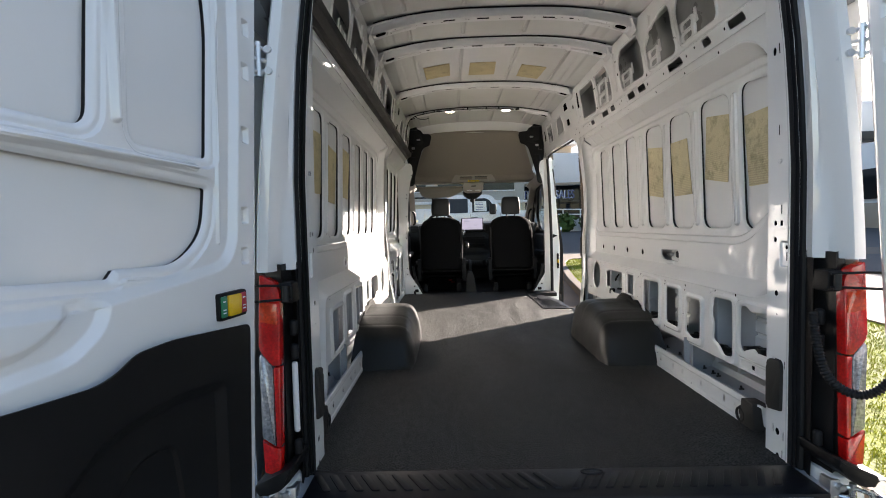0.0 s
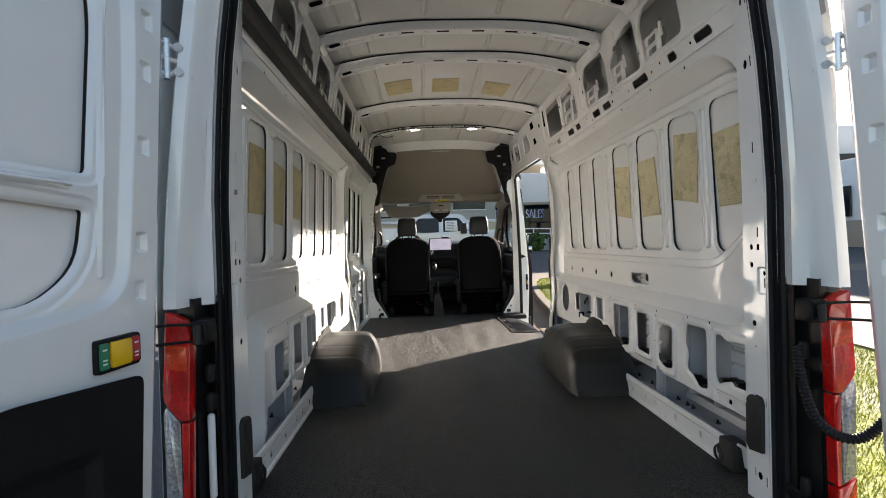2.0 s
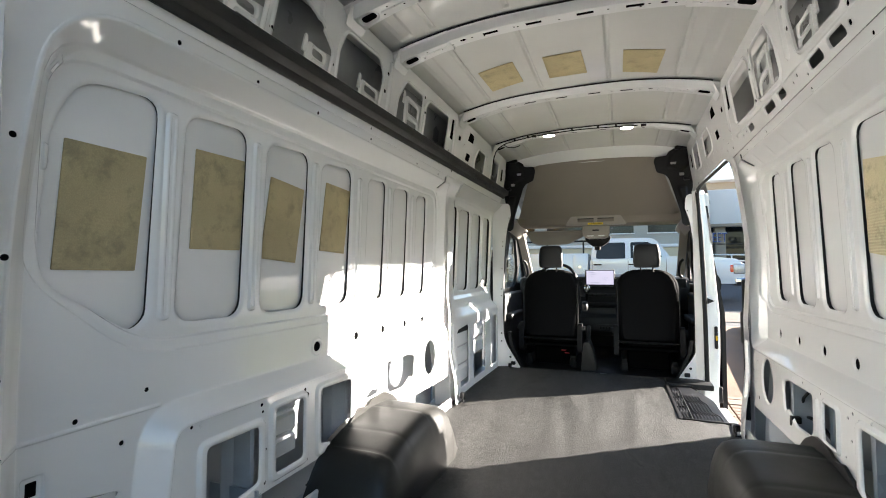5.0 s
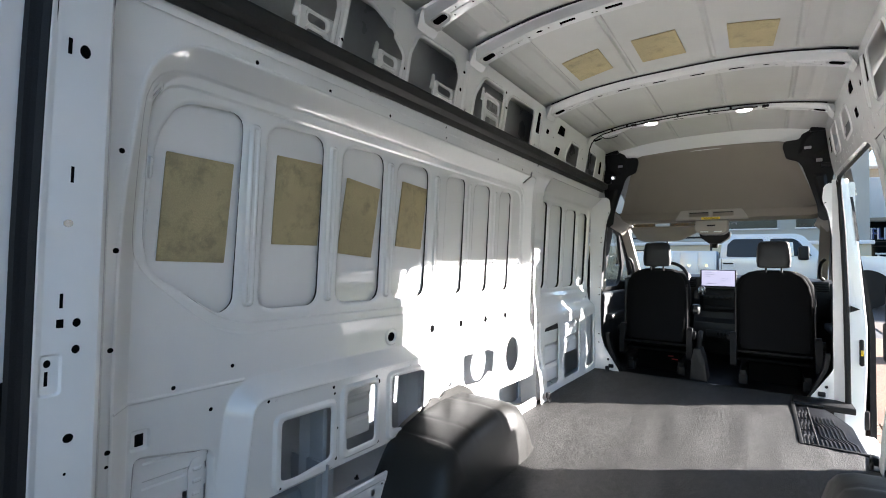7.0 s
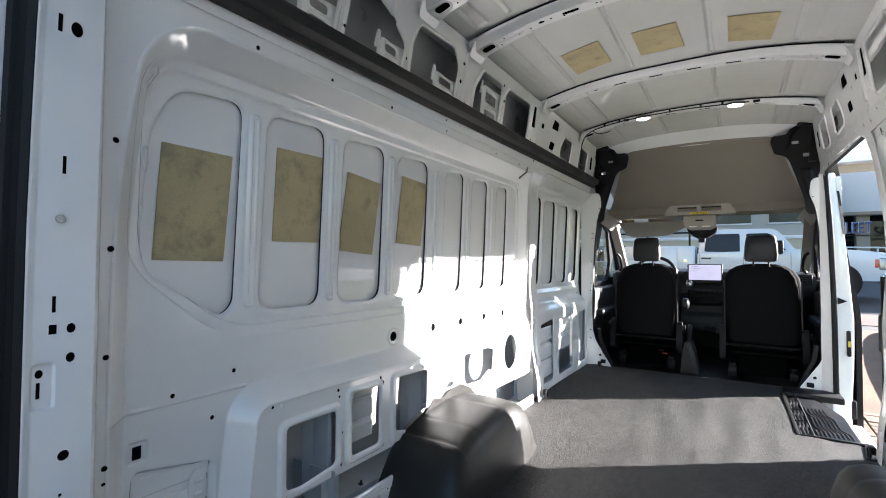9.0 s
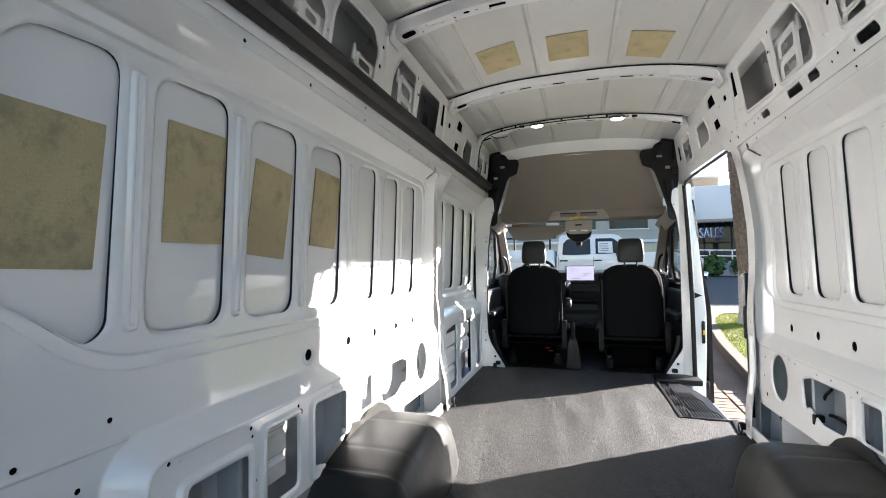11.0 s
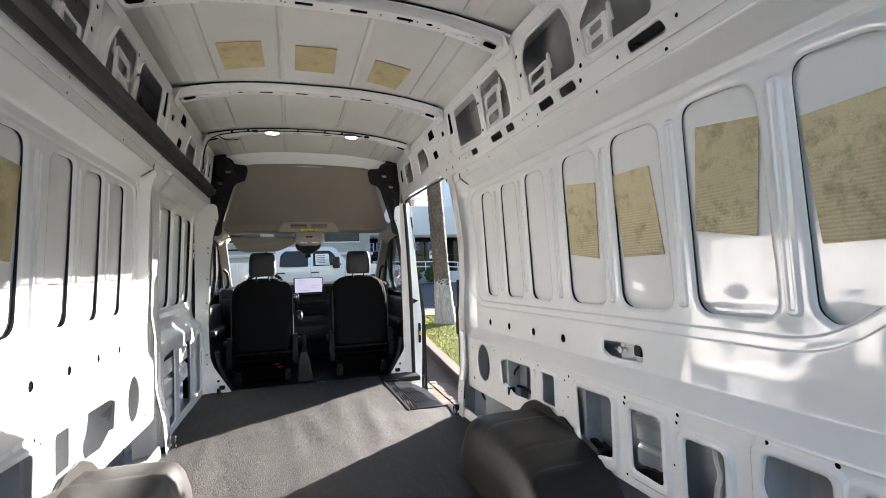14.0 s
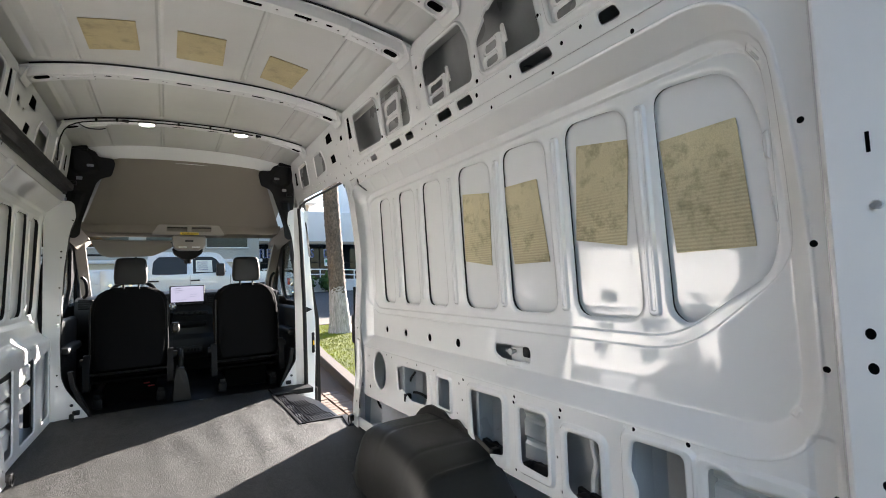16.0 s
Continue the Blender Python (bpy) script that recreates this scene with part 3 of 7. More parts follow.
    if s > 0:
        lips.append((rpoly([(1.338, 0.588), (1.152, 0.592), (1.143, 0.576), (1.146, 0.540), (1.30, 0.538), (1.338, 0.556)], 0.012, 3), 0.006, 0.008))
        bumps.append((rrect(1.18, 0.515, 1.27, 0.548, 0.012), -0.006, 0.01))
        bumps.append((rrect(0.285, 0.40, 0.335, 0.54, 0.02), 0.006, 0.01))
        bumps.append((rrect(0.352, 0.178, 0.525, 0.212, 0.012), 0.004, 0.005))
        holes.append(rrect(0.444, 0.187, 0.462, 0.203, 0.002))
    else:
        lips.append((oval(1.306, 0.560, 0.022, 0.018, 18), 0.006, 0.006))
        bumps.append((oval(1.306, 0.560, 0.040, 0.036, 18), -0.006, 0.006))
        small += [(0.46, 0.53, 0.006), (0.62, 0.56, 0.006)]
        bumps.append((rpoly([(0.355, 0.02), (0.575, 0.02), (0.575, 0.345), (0.37, 0.385)], 0.03, 4), 0.020, 0.014))
        holes.append(rrect(0.375, 0.405, 0.395, 0.435, 0.003))
        bumps.append((rrect(0.362, 0.395, 0.408, 0.448, 0.010), 0.005, 0.006))
        holes.append(rpoly([(0.500, 0.215), (0.562, 0.205), (0.562, 0.338), (0.548, 0.348), (0.518, 0.344), (0.510, 0.32), (0.500, 0.31)], 0.006, 2))
        bumps.append((rrect(0.30, 0.508, 0.66, 0.520, 0.005), -0.004, 0.005))
    holes.append(rrect(2.412, 1.352, 2.436, 1.416, 0.008))
    holes += dots(small, 0.006)
    wall = tagged(part("wall_" + side, sheet(outer, at, holes, bumps, lips, 0.045, creases=(1.386, 1.392, 1.398, 1.406)), WHITE),
                  "pressed white steel van side wall with pocket openings", "wall", kind="structure")
    hole_backs(holes + [x[0] for x in lips], at, wall, bumps, lips)
    # outer skin behind the pockets
    place_skin = lambda u, v, w: (s * (min(SKIN(v), 0.872 + 0.25 * u) + w), u, v)
    skin = sheet([(0.10, 0.62), (y_end, 0.62), (y_end, 1.46), (0.10, 1.46)], place_skin, step=0.09)
    part("outer_skin", skin, WHITE, wall, "inner face of the white outer skin")
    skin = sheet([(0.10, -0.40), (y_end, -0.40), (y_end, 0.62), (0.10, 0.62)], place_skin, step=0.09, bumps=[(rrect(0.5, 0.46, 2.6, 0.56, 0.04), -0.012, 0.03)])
    part("lower_skin", skin, CAVITY, wall, "grey inner face of the lower skin")
    # added plate: keeps light from the ground out of the cavity
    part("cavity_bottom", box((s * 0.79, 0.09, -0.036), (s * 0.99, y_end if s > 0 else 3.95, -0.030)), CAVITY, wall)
    # dark rings in place of the shaded gaps at the pocket rims
    gap_rings([x for x in lips if x[2] == 0.013], at, bumps, lips, s, 0.001, wall)
    # stiffeners seen through the lower cut-outs
    for y0, y1, z0, z1 in ((1.06, 1.20, 0.20, 0.40), (0.40, 0.56, 0.24, 0.40)):
        bm = bmesh.new()
        prof = [(0.0, 0.0), (0.008, 0.03), (0.040, 0.03), (0.046, 0.022), (0.052, 0.022), (0.058, 0.03), (0.090, 0.03), (0.096, 0.022), (0.102, 0.022), (0.108, 0.03), (0.125, 0.03), (0.13, 0.0)]
        sc = (z1 - z0) / 0.13
        strip(lambda y: [(s * (0.925 - b), y, z0 + a * sc) for a, b in prof], [y0, y1], bm=bm)
        part("inner_stiffener", bm, WHITE, wall)
    webs = ((1.395, 0.20, 0.43), (0.715, 0.19, 0.44), (0.555, 0.19, 0.43), (2.03, 0.25, 0.42), (1.665, 0.28, 0.42)) if s > 0 else ((1.44, 0.20, 0.42), (0.925, 0.19, 0.40), (1.575, 0.28, 0.42))
    for y, z0, z1 in webs:
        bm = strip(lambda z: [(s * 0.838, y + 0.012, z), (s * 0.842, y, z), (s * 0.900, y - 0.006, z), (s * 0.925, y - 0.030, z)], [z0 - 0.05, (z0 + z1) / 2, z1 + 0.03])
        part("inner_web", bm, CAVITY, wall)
    if s > 0:
        part("bent_bar", tube([(0.872, 0.882, 0.15), (0.872, 0.880, 0.26), (0.880, 0.868, 0.30), (0.872, 0.876, 0.34), (0.872, 0.876, 0.43)], 0.011, 8, smooth=2), WHITE, wall)
    else:
        plate = rpoly([(0.512, 0.196), (0.552, 0.192), (0.552, 0.318), (0.540, 0.332), (0.520, 0.328), (0.508, 0.30)], 0.008, 3)
        bm = sheet(plate, lambda u, v, w: (s * (BAY(v) + 0.070 + w), u, v), (), [(rrect(0.520, z, 0.546, z + 0.012, 0.005), -0.004, 0.004) for z in (0.23, 0.262, 0.294)], step=0.02, thick=0.004)
        part("tab_plate", bm, WHITE, wall)
    # lower sill rail along the floor, behind the arch
    prof_z = curve_of([(0, 0.768), (0.055, 0.772), (0.085, 0.778)])
    railsheet = sheet([(0.40, 0.0), (1.19, 0.0), (1.19, 0.088), (0.40, 0.088)], lambda u, v, w: (s * (prof_z(v) + w), u, v),
                      [rrect(y - 0.008, 0.035, y + 0.008, 0.058, 0.003) for y in (0.55, 0.72, 0.88, 0.97, 1.10)] + dots([(0.48, 0.05, 0.005), (1.15, 0.06, 0.004), (0.8, 0.02, 0.004)]),
                      [(rrect(0.42, 0.012, 1.17, 0.074, 0.02), 0.004, 0.006)], step=0.03)
    part("sill_rail", railsheet, WHITE, wall)
    bm = strip(lambda y: [(s * 0.7785, y, 0.088), (s * 0.782, y, 0.093), (s * 0.790, y, 0.092), (s * 0.793, y, 0.080), (s * 0.796, y, 0.020), (s * 0.98, y, 0.012)], [0.33, 0.7, 1.2])
    part("sill_ledge", bm, WHITE, wall)
    bm = strip(lambda y: [(s * 0.985, y, 0.105), (s * 0.935, y, 0.088), (s * 0.925, y, 0.062), (s * 0.900, y, 0.056), (s * 0.868, y, 0.050), (s * 0.858, y, 0.030), (s * 0.83, y, 0.022)], [0.33, 0.7, 0.91])
    part("floor_flange", bm, CAVITY, wall)
    bm = strip(lambda y: [(s * 0.985, y, 0.075), (s * 0.915, y, 0.060), (s * 0.87, y, 0.052), (s * 0.86, y, 0.030)], [1.0, 1.1, 1.42])
    part("floor_flange", bm, CAVITY, wall)
    bm = box((s * 0.80, 0.912, 0.0), (s * 0.985, 0.918, 0.20))
    box((s * 0.826, 0.885, 0.0), (s * 0.832, 0.96, 0.18), bm=bm)
    part("trough_web", bm, CAVITY, wall)
    bm = prism(rpoly([(0.345, 0.0), (0.432, 0.0), (0.425, 0.096), (0.360, 0.096)], 0.008, 2), lambda u, v, k: (s * k, u, v), 0.762, 0.81, 0.004)
    part("end_cap", bm, TRIM, wall, "dark plastic end cap")
    bm = bmesh.new()
    for y in (0.62, 0.784, 0.824, 0.897, 1.131, 1.267):
        cyl((s * 0.888, y, 0.050), (s * 0.884, y, 0.068), 0.0045, 8, bm)
        cyl((s * 0.888, y, 0.050), (s * 0.887, y, 0.056), 0.010, 8, bm)
    part("stud", bm, TRIM, wall)
    # wiring seen through the front cut-outs
    if s > 0:
        bm = tube([(s * 0.90, 2.56, 0.16), (s * 0.89, 2.45, 0.09), (s * 0.90, 2.30, 0.14), (s * 0.885, 2.10, 0.26), (s * 0.89, 1.95, 0.29), (s * 0.90, 1.80, 0.24)], 0.007, 6, smooth=2)
        part("wiring_loom", bm, BLACK, wall)
        bm = tube([(s * 0.88, 2.05, 0.28), (s * 0.87, 2.03, 0.34), (s * 0.88, 1.99, 0.38)], 0.006, 6, smooth=1)
        part("wiring_branch", bm, BLACK, wall)
        for yy, zz in ((1.99, 0.272), (1.300, 0.216), (1.120, 0.224), (0.890, 0.208), (0.690, 0.212), (0.598, 0.198), (0.492, 0.254), (0.415, 0.262)):
            bm = box((s * 0.818, yy - 0.012, zz - 0.014), (s * 0.852, yy + 0.012, zz + 0.012), 0.004)
            box((s * 0.816, yy - 0.006, zz - 0.024), (s * 0.830, yy + 0.006, zz), 0.003, bm=bm)
            part("rubber_clip", bm, BLACK, wall)
        for y0, y1, z in ((1.235, 1.40, 0.226), (1.01, 1.13, 0.226), (0.812, 0.925, 0.212), (0.60, 0.70, 0.208), (0.38, 0.50, 0.262)):
            rnd = random.Random(int(y0 * 100))
            row = [(y0 + (y1 - y0) * k / 7, z + 0.002 + 0.011 * rnd.random()) for k in range(8)]
            part("foam_strip", prism([(y0, z - 0.03)] + [(y1, z - 0.03)] + row[::-1], lambda u, v, k: (s * k, u, v), 0.850, 0.868, 0.003), BLACK, wall)
        for dy in (0.0, 0.012, 0.022):
            bm = tube([(s * (0.905 - dy), 0.352 + dy, 0.46), (s * (0.880 - dy), 0.362 + 1.4 * dy, 0.39), (s * 0.872, 0.358 + dy, 0.32), (s * 0.888, 0.372 + dy, 0.22), (s * 0.885, 0.38, 0.12)], 0.0048, 6, smooth=2)
            part("wiring_loom", bm, BLACK if dy < 0.02 else TRIM, wall)
    # front sill ahead of the arch
    bm = strip(lambda y: [(s * 0.785, y, 0.0), (s * 0.788, y, 0.045), (s * 0.793, y, 0.052), (s * 0.801, y, 0.050), (s * 0.804, y, 0.0), (s * 0.98, y, -0.012)], [1.9, 2.3, 2.56])
    part("front_sill", bm, WHITE, wall)
    if s > 0:
        # added plate: closes the cavity against the view and light from outside
        part("end_web", box((0.822, 2.594, -0.05), (0.985, 2.600, 1.44)), CAVITY, wall)
        part("inner_web", strip(lambda z: [(0.815, 2.27, z), (0.835, 2.262, z), (0.90, 2.25, z), (0.96, 2.25, z)], [0.0, 0.10, 0.19]), WHITE, wall)
    return wall


wall_right = bay_wall(1)
wall_left = bay_wall(-1)

# handle in the slot of the right wall
bm = sheet(rrect(1.13, 0.515, 1.275, 0.612, 0.02), lambda u, v, w: (0.912 + w, u, v), (), [(rrect(1.15, 0.53, 1.20, 0.60, 0.012), -0.006, 0.008), (rrect(1.21, 0.578, 1.26, 0.586, 0.003), 0.003, 0.003)], step=0.03)
part("slot_plate", bm, WHITE, wall_right, "white steel latch plate behind the slot")
bm = cyl((0.885, 1.25, 0.567), (0.91, 1.25, 0.567), 0.007, 12)
cyl((0.885, 1.25, 0.567), (0.895, 1.25, 0.567), 0.011, 12, bm)
cyl((0.888, 1.25, 0.567), (0.888, 1.275, 0.568), 0.004, 8, bm)
part("latch_stud", bm, ZINC, wall_right)
bm = box((0.893, 1.158, 0.553), (0.91, 1.195, 0.590), 0.012, 3)
part("slot_grommet", bm, BLACK, wall_right)
# press-in studs that stand out as bright dots
for s, wall in ((1, wall_right), (-1, wall_left)):
    for y, z in ((0.86, 1.395), (2.05, 1.395), (1.52, 1.40), (0.73, 0.447), (1.36, 0.445)):
        bm = cyl((s * (BAY(z) - 0.001), y, z), (s * (BAY(z) + 0.006), y, z), 0.0075, 12)
        cyl((s * (BAY(z) - 0.003), y, z), (s * (BAY(z) + 0.004), y, z), 0.004, 8, bm)
        part("press_stud", bm, WHITE, wall)


# ---- upper side rails with cut-outs ----
def upper_rail(s, wall):
    at = lambda u, v, w: (s * (UPPER(v) + w), u, v)
    lips, bumps, holes = [], [], []
    big = [[(1.978, 1.520), (2.285, 1.530), (2.302, 1.735), (2.02, 1.728), (1.985, 1.69)], [(1.668, 1.512), (1.925, 1.520), (1.932, 1.728), (1.740, 1.728), (1.672, 1.630)],
           [(1.199, 1.512), (1.500, 1.522), (1.518, 1.672), (1.476, 1.728), (1.237, 1.722), (1.198, 1.640)], [(0.862, 1.505), (1.140, 1.514), (1.154, 1.618), (1.060, 1.690), (0.970, 1.722), (0.885, 1.715)],
           [(0.545, 1.515), (0.815, 1.515), (0.830, 1.66), (0.790, 1.720), (0.590, 1.722), (0.548, 1.64)]]
    big += [[(3.285, 1.552), (3.49, 1.556), (3.51, 1.715), (3.31, 1.715)], [(2.87, 1.565), (3.09, 1.556), (3.10, 1.70), (2.94, 1.695), (2.875, 1.62)]]
    for q in big:
        lips.append((rpoly(q, 0.020, 4), 0.006, 0.006))
        bumps.append((grow(rpoly(q, 0.03, 4), 0.018), -0.006, 0.007))
    for y0, y1, z0, z1 in () if s < 0 else ((2.085, 2.165, 1.452, 1.480), (1.80, 1.915, 1.450, 1.482), (1.68, 1.755, 1.450, 1.482), (1.37, 1.468, 1.446, 1.480),
                           (1.23, 1.325, 1.446, 1.480), (0.84, 0.975, 1.443, 1.478), (0.615, 0.675, 1.445, 1.478), (0.40, 0.50, 1.445, 1.478)):
        lips.append((rpoly([(y0, z0), (y1, z0 + 0.002), (y1 + 0.004, z1), (y0 + 0.012, z1)], 0.013, 4), 0.005, 0.006))
    holes += [rpoly(q, 0.006, 2) for q in ([(2.68, 1.70), (2.80, 1.705), (2.81, 1.76), (2.72, 1.765)], [(2.66, 1.57), (2.74, 1.57), (2.76, 1.62), (2.68, 1.62)],
                                          [(2.35, 1.63), (2.40, 1.63), (2.405, 1.75), (2.37, 1.75)],
                                          [(2.50, 1.66), (2.54, 1.66), (2.55, 1.69), (2.51, 1.69)], [(3.60, 1.60), (3.66, 1.60), (3.66, 1.70), (3.61, 1.70)])]
    rnd = random.Random(4 + s)
    sm = [(y, z, r) for y, z, r in ((2.47, 1.46, 0.009), (2.52, 1.50, 0.007), (2.45, 1.55, 0.007), (2.58, 1.47, 0.008), (2.60, 1.54, 0.006), (2.36, 1.56, 0.006), (2.34, 1.48, 0.006),
                                    (2.20, 1.468, 0.006), (2.25, 1.463, 0.006), (1.97, 1.53, 0.007), (1.975, 1.66, 0.008), (1.60, 1.55, 0.006), (1.56, 1.47, 0.006), (1.60, 1.46, 0.005),
                                    (1.49, 1.445, 0.005), (1.20, 1.46, 0.008), (1.18, 1.50, 0.008), (1.17, 1.58, 0.006), (1.02, 1.455, 0.006), (0.80, 1.46, 0.006), (0.86, 1.56, 0.006),
                                    (0.73, 1.47, 0.006), (0.52, 1.46, 0.006), (1.545, 1.62, 0.009), (1.56, 1.70, 0.008), (1.96, 1.735, 0.008), (2.88, 1.53, 0.007), (2.95, 1.505, 0.006),
                                    (3.05, 1.51, 0.006), (3.15, 1.50, 0.005), (3.22, 1.53, 0.006), (3.30, 1.50, 0.006), (3.40, 1.50, 0.006), (3.20, 1.64, 0.006), (2.80, 1.52, 0.006),
                                    (2.72, 1.48, 0.006), (2.84, 1.64, 0.005), (3.56, 1.53, 0.006), (3.17, 1.70, 0.006), (2.62, 1.66, 0.006))]
    holes += dots(sm)
    for k in range(16):
        holes.append(oval(2.42 + rnd.random() * 1.1, 1.49 + rnd.random() * 0.03, 0.004, 0.004, 8))
    for y in (1.08, 1.58, 2.42):
        bumps.append((rrect(y - 0.016, 1.53, y + 0.016, 1.76, 0.014), -0.008, 0.01))
    bumps.append((rrect(0.30, 1.484, 2.36, 1.492, 0.003), 0.003, 0.003))
    ob = part("upper_rail", sheet([(0.22, 1.425), (2.64, 1.425), (2.68, 1.447), (2.72, 1.456), (3.68, 1.478), (3.74, 1.43), (3.74, 1.80), (0.22, 1.80)] if s > 0 else
                                    [(0.22, 1.425), (2.735, 1.425), (2.735, 1.43), (3.74, 1.43), (3.74, 1.80), (0.22, 1.80)], at, holes, bumps, lips, 0.06), WHITE, wall)
    hole_backs(holes, at, wall, bumps, lips, 0.14)
    # outer roof side behind the cut-outs, run on unseen to stop light leaks
    part("roof_side_skin", sheet([(0.10, 1.36), (2.62, 1.36), (2.62, 1.56), (3.9, 1.56), (3.9, 1.36), (4.6, 1.36), (4.6, 1.88), (0.10, 1.88)] if s > 0 else [(0.10, 1.36), (4.6, 1.36), (4.6, 1.88), (0.10, 1.88)], lambda u, v, w: (s * (OUTUP(v) + w), u, v), step=0.12), CAVITY_SHADE, wall)
    # added plates that keep light out of the rail's lower chamber
    part("rail_bottom", strip(lambda y: [(s * 0.760, y, 1.428), (s * 0.80, y, 1.424), (s * 0.868, y, 1.420)], [0.22, 1.4, 2.60]), CAVITY_SHADE, wall)
    part("rail_shelf", strip(lambda y: [(s * 0.744, y, 1.496), (s * 0.80, y, 1.500), (s * 0.846, y, 1.506)], [0.22, 1.4, 2.60]), CAVITY_SHADE, wall)
    # slotted brackets inside some cut-outs
    for y0, y1, z1 in ((1.752, 1.975, 1.690), (1.352, 1.555, 1.615), (1.018, 1.185, 1.612), (0.690, 0.865, 1.612)):
        z0 = 1.508
        at2 = lambda u, v, w: (s * (0.738 - (v - z0) * 0.09 + (u - y0) * 0.05 + w), u, v)
        zs = [z0 + (z1 - z0) * k for k in (0.14, 0.38, 0.56, 0.82)]
        slots = [rrect(y0 + 0.042, zs[0], y1 - 0.062, zs[1], 0.014), rrect(y0 + 0.042, zs[2], y1 - 0.062, zs[3], 0.014)]
        bm = sheet(rpoly([(y0, z0), (y1, z0), (y1, z1), (y0 + 0.012, z1 - 0.012), (y0, z1 - 0.03)], 0.008, 2), at2, slots,
                   [(grow(q, 0.012), 0.006, 0.006) for q in slots] + [(rrect(y0 + 0.006, z0 + 0.004, y1 - 0.006, z1 - 0.006, 0.01), -0.006, 0.005)], step=0.03)
        part("rail_bracket", bm, WHITE, wall)
        bm = sheet(rpoly([(y0 - 0.012, z1 - 0.050), (y0 + 0.012, z1 - 0.050), (y0 + 0.014, z1 + 0.008), (y0 + 0.002, z1 + 0.012)], 0.005, 2), lambda u, v, w: (s * (0.735 - (v - z0) * 0.06 + w), u, v), step=0.03, thick=0.006)
        part("bracket_tab", bm, WHITE, wall)
    return ob


upper_rail(1, wall_right)
upper_rail(-1, wall_left)


# ---- the left bay ahead of the pillar, opposite the sliding door ----
def front_bay():
    prof = curve_of([(0.0, 0.815), (0.52, 0.818), (0.535, 0.825), (0.575, 0.872), (0.66, 0.885), (1.28, 0.862), (1.36, 0.845), (1.40, 0.80), (1.43, 0.765), (1.46, 0.757)])
    at = lambda u, v, w: (-(prof(v) + w), u, v)
    lips = [(rpoly([(a, 0.70), (b, 0.70), (b + 0.01, 1.30), (a + 0.015, 1.29)], 0.05, 5), 0.006, 0.012) for a, b in ((2.815, 2.935), (2.990, 3.228), (3.295, 3.538), (3.615, 3.805))]
    for a, b in ((2.77, 3.02), (3.14, 3.465), (3.635, 3.83)):
        lips.append((rpoly([(a, 0.05), (b, 0.05), (b, 0.46), (a, 0.44)], 0.03, 4), 0.006, 0.008))
    bumps = [(rpoly([(2.775, 0.64), (3.83, 0.64), (3.83, 1.34), (2.775, 1.34)], 0.08, 5), 0.012, 0.03)]
    for y in (2.962, 3.262, 3.577):
        bumps.append((rrect(y - 0.012, 0.74, y + 0.012, 1.27, 0.011), -0.007, 0.007))
    holes = dots([(2.79, z, 0.004) for z in (1.30, 1.15, 0.98, 0.80, 0.62)] + [(3.79, z, 0.008) for z in (1.18, 0.98, 0.92, 0.60, 0.36, 0.30)] + [(2.90, 0.50, 0.005), (3.1, 0.49, 0.005), (3.48, 0.48, 0.005)])
    ob = part("front_bay_panel", sheet([(2.70, -0.01), (3.86, -0.01), (3.86, 1.43), (2.70, 1.43)], at, holes, bumps, lips, 0.05, creases=(0.51, 0.525, 0.535, 0.565, 0.58, 1.35, 1.36, 1.39, 1.40)), WHITE, wall_left)
    gap_rings(lips[:4], at, bumps, lips, -1, 0.004, wall_left)
    part("rear_panel", box((-0.86, 3.60, 0.03), (-0.84, 3.845, 0.47), 0.004), CAVITY, wall_left)
    part("outer_skin", sheet([(2.74, -0.40), (3.95, -0.40), (3.95, 1.46), (2.74, 1.46)], lambda u, v, w: (-(SKIN(v) + 0.004 + w), u, v), step=0.1), WHITE, wall_left)
    for k, (a, b) in enumerate(((2.78, 3.05), (3.10, 3.45))):
        prof2 = [(0.0, 0.0), (0.02, 0.016), (0.10, 0.016), (0.12, 0.0)]
        for j in range(3 if k == 0 else 2):
            bm = strip(lambda y: [(-(0.852 - q), y, (0.06 if k == 0 else 0.20) + j * 0.125 + p) for p, q in prof2], [a, b])
            part("inner_stiffener", bm, WHITE, wall_left)
    bm = box((-0.89, 2.76, 0.415), (-0.834, 3.05, 0.450), 0.004)
    part("dark_spacer", bm, BLACK, wall_left)
    return ob


front_bay()


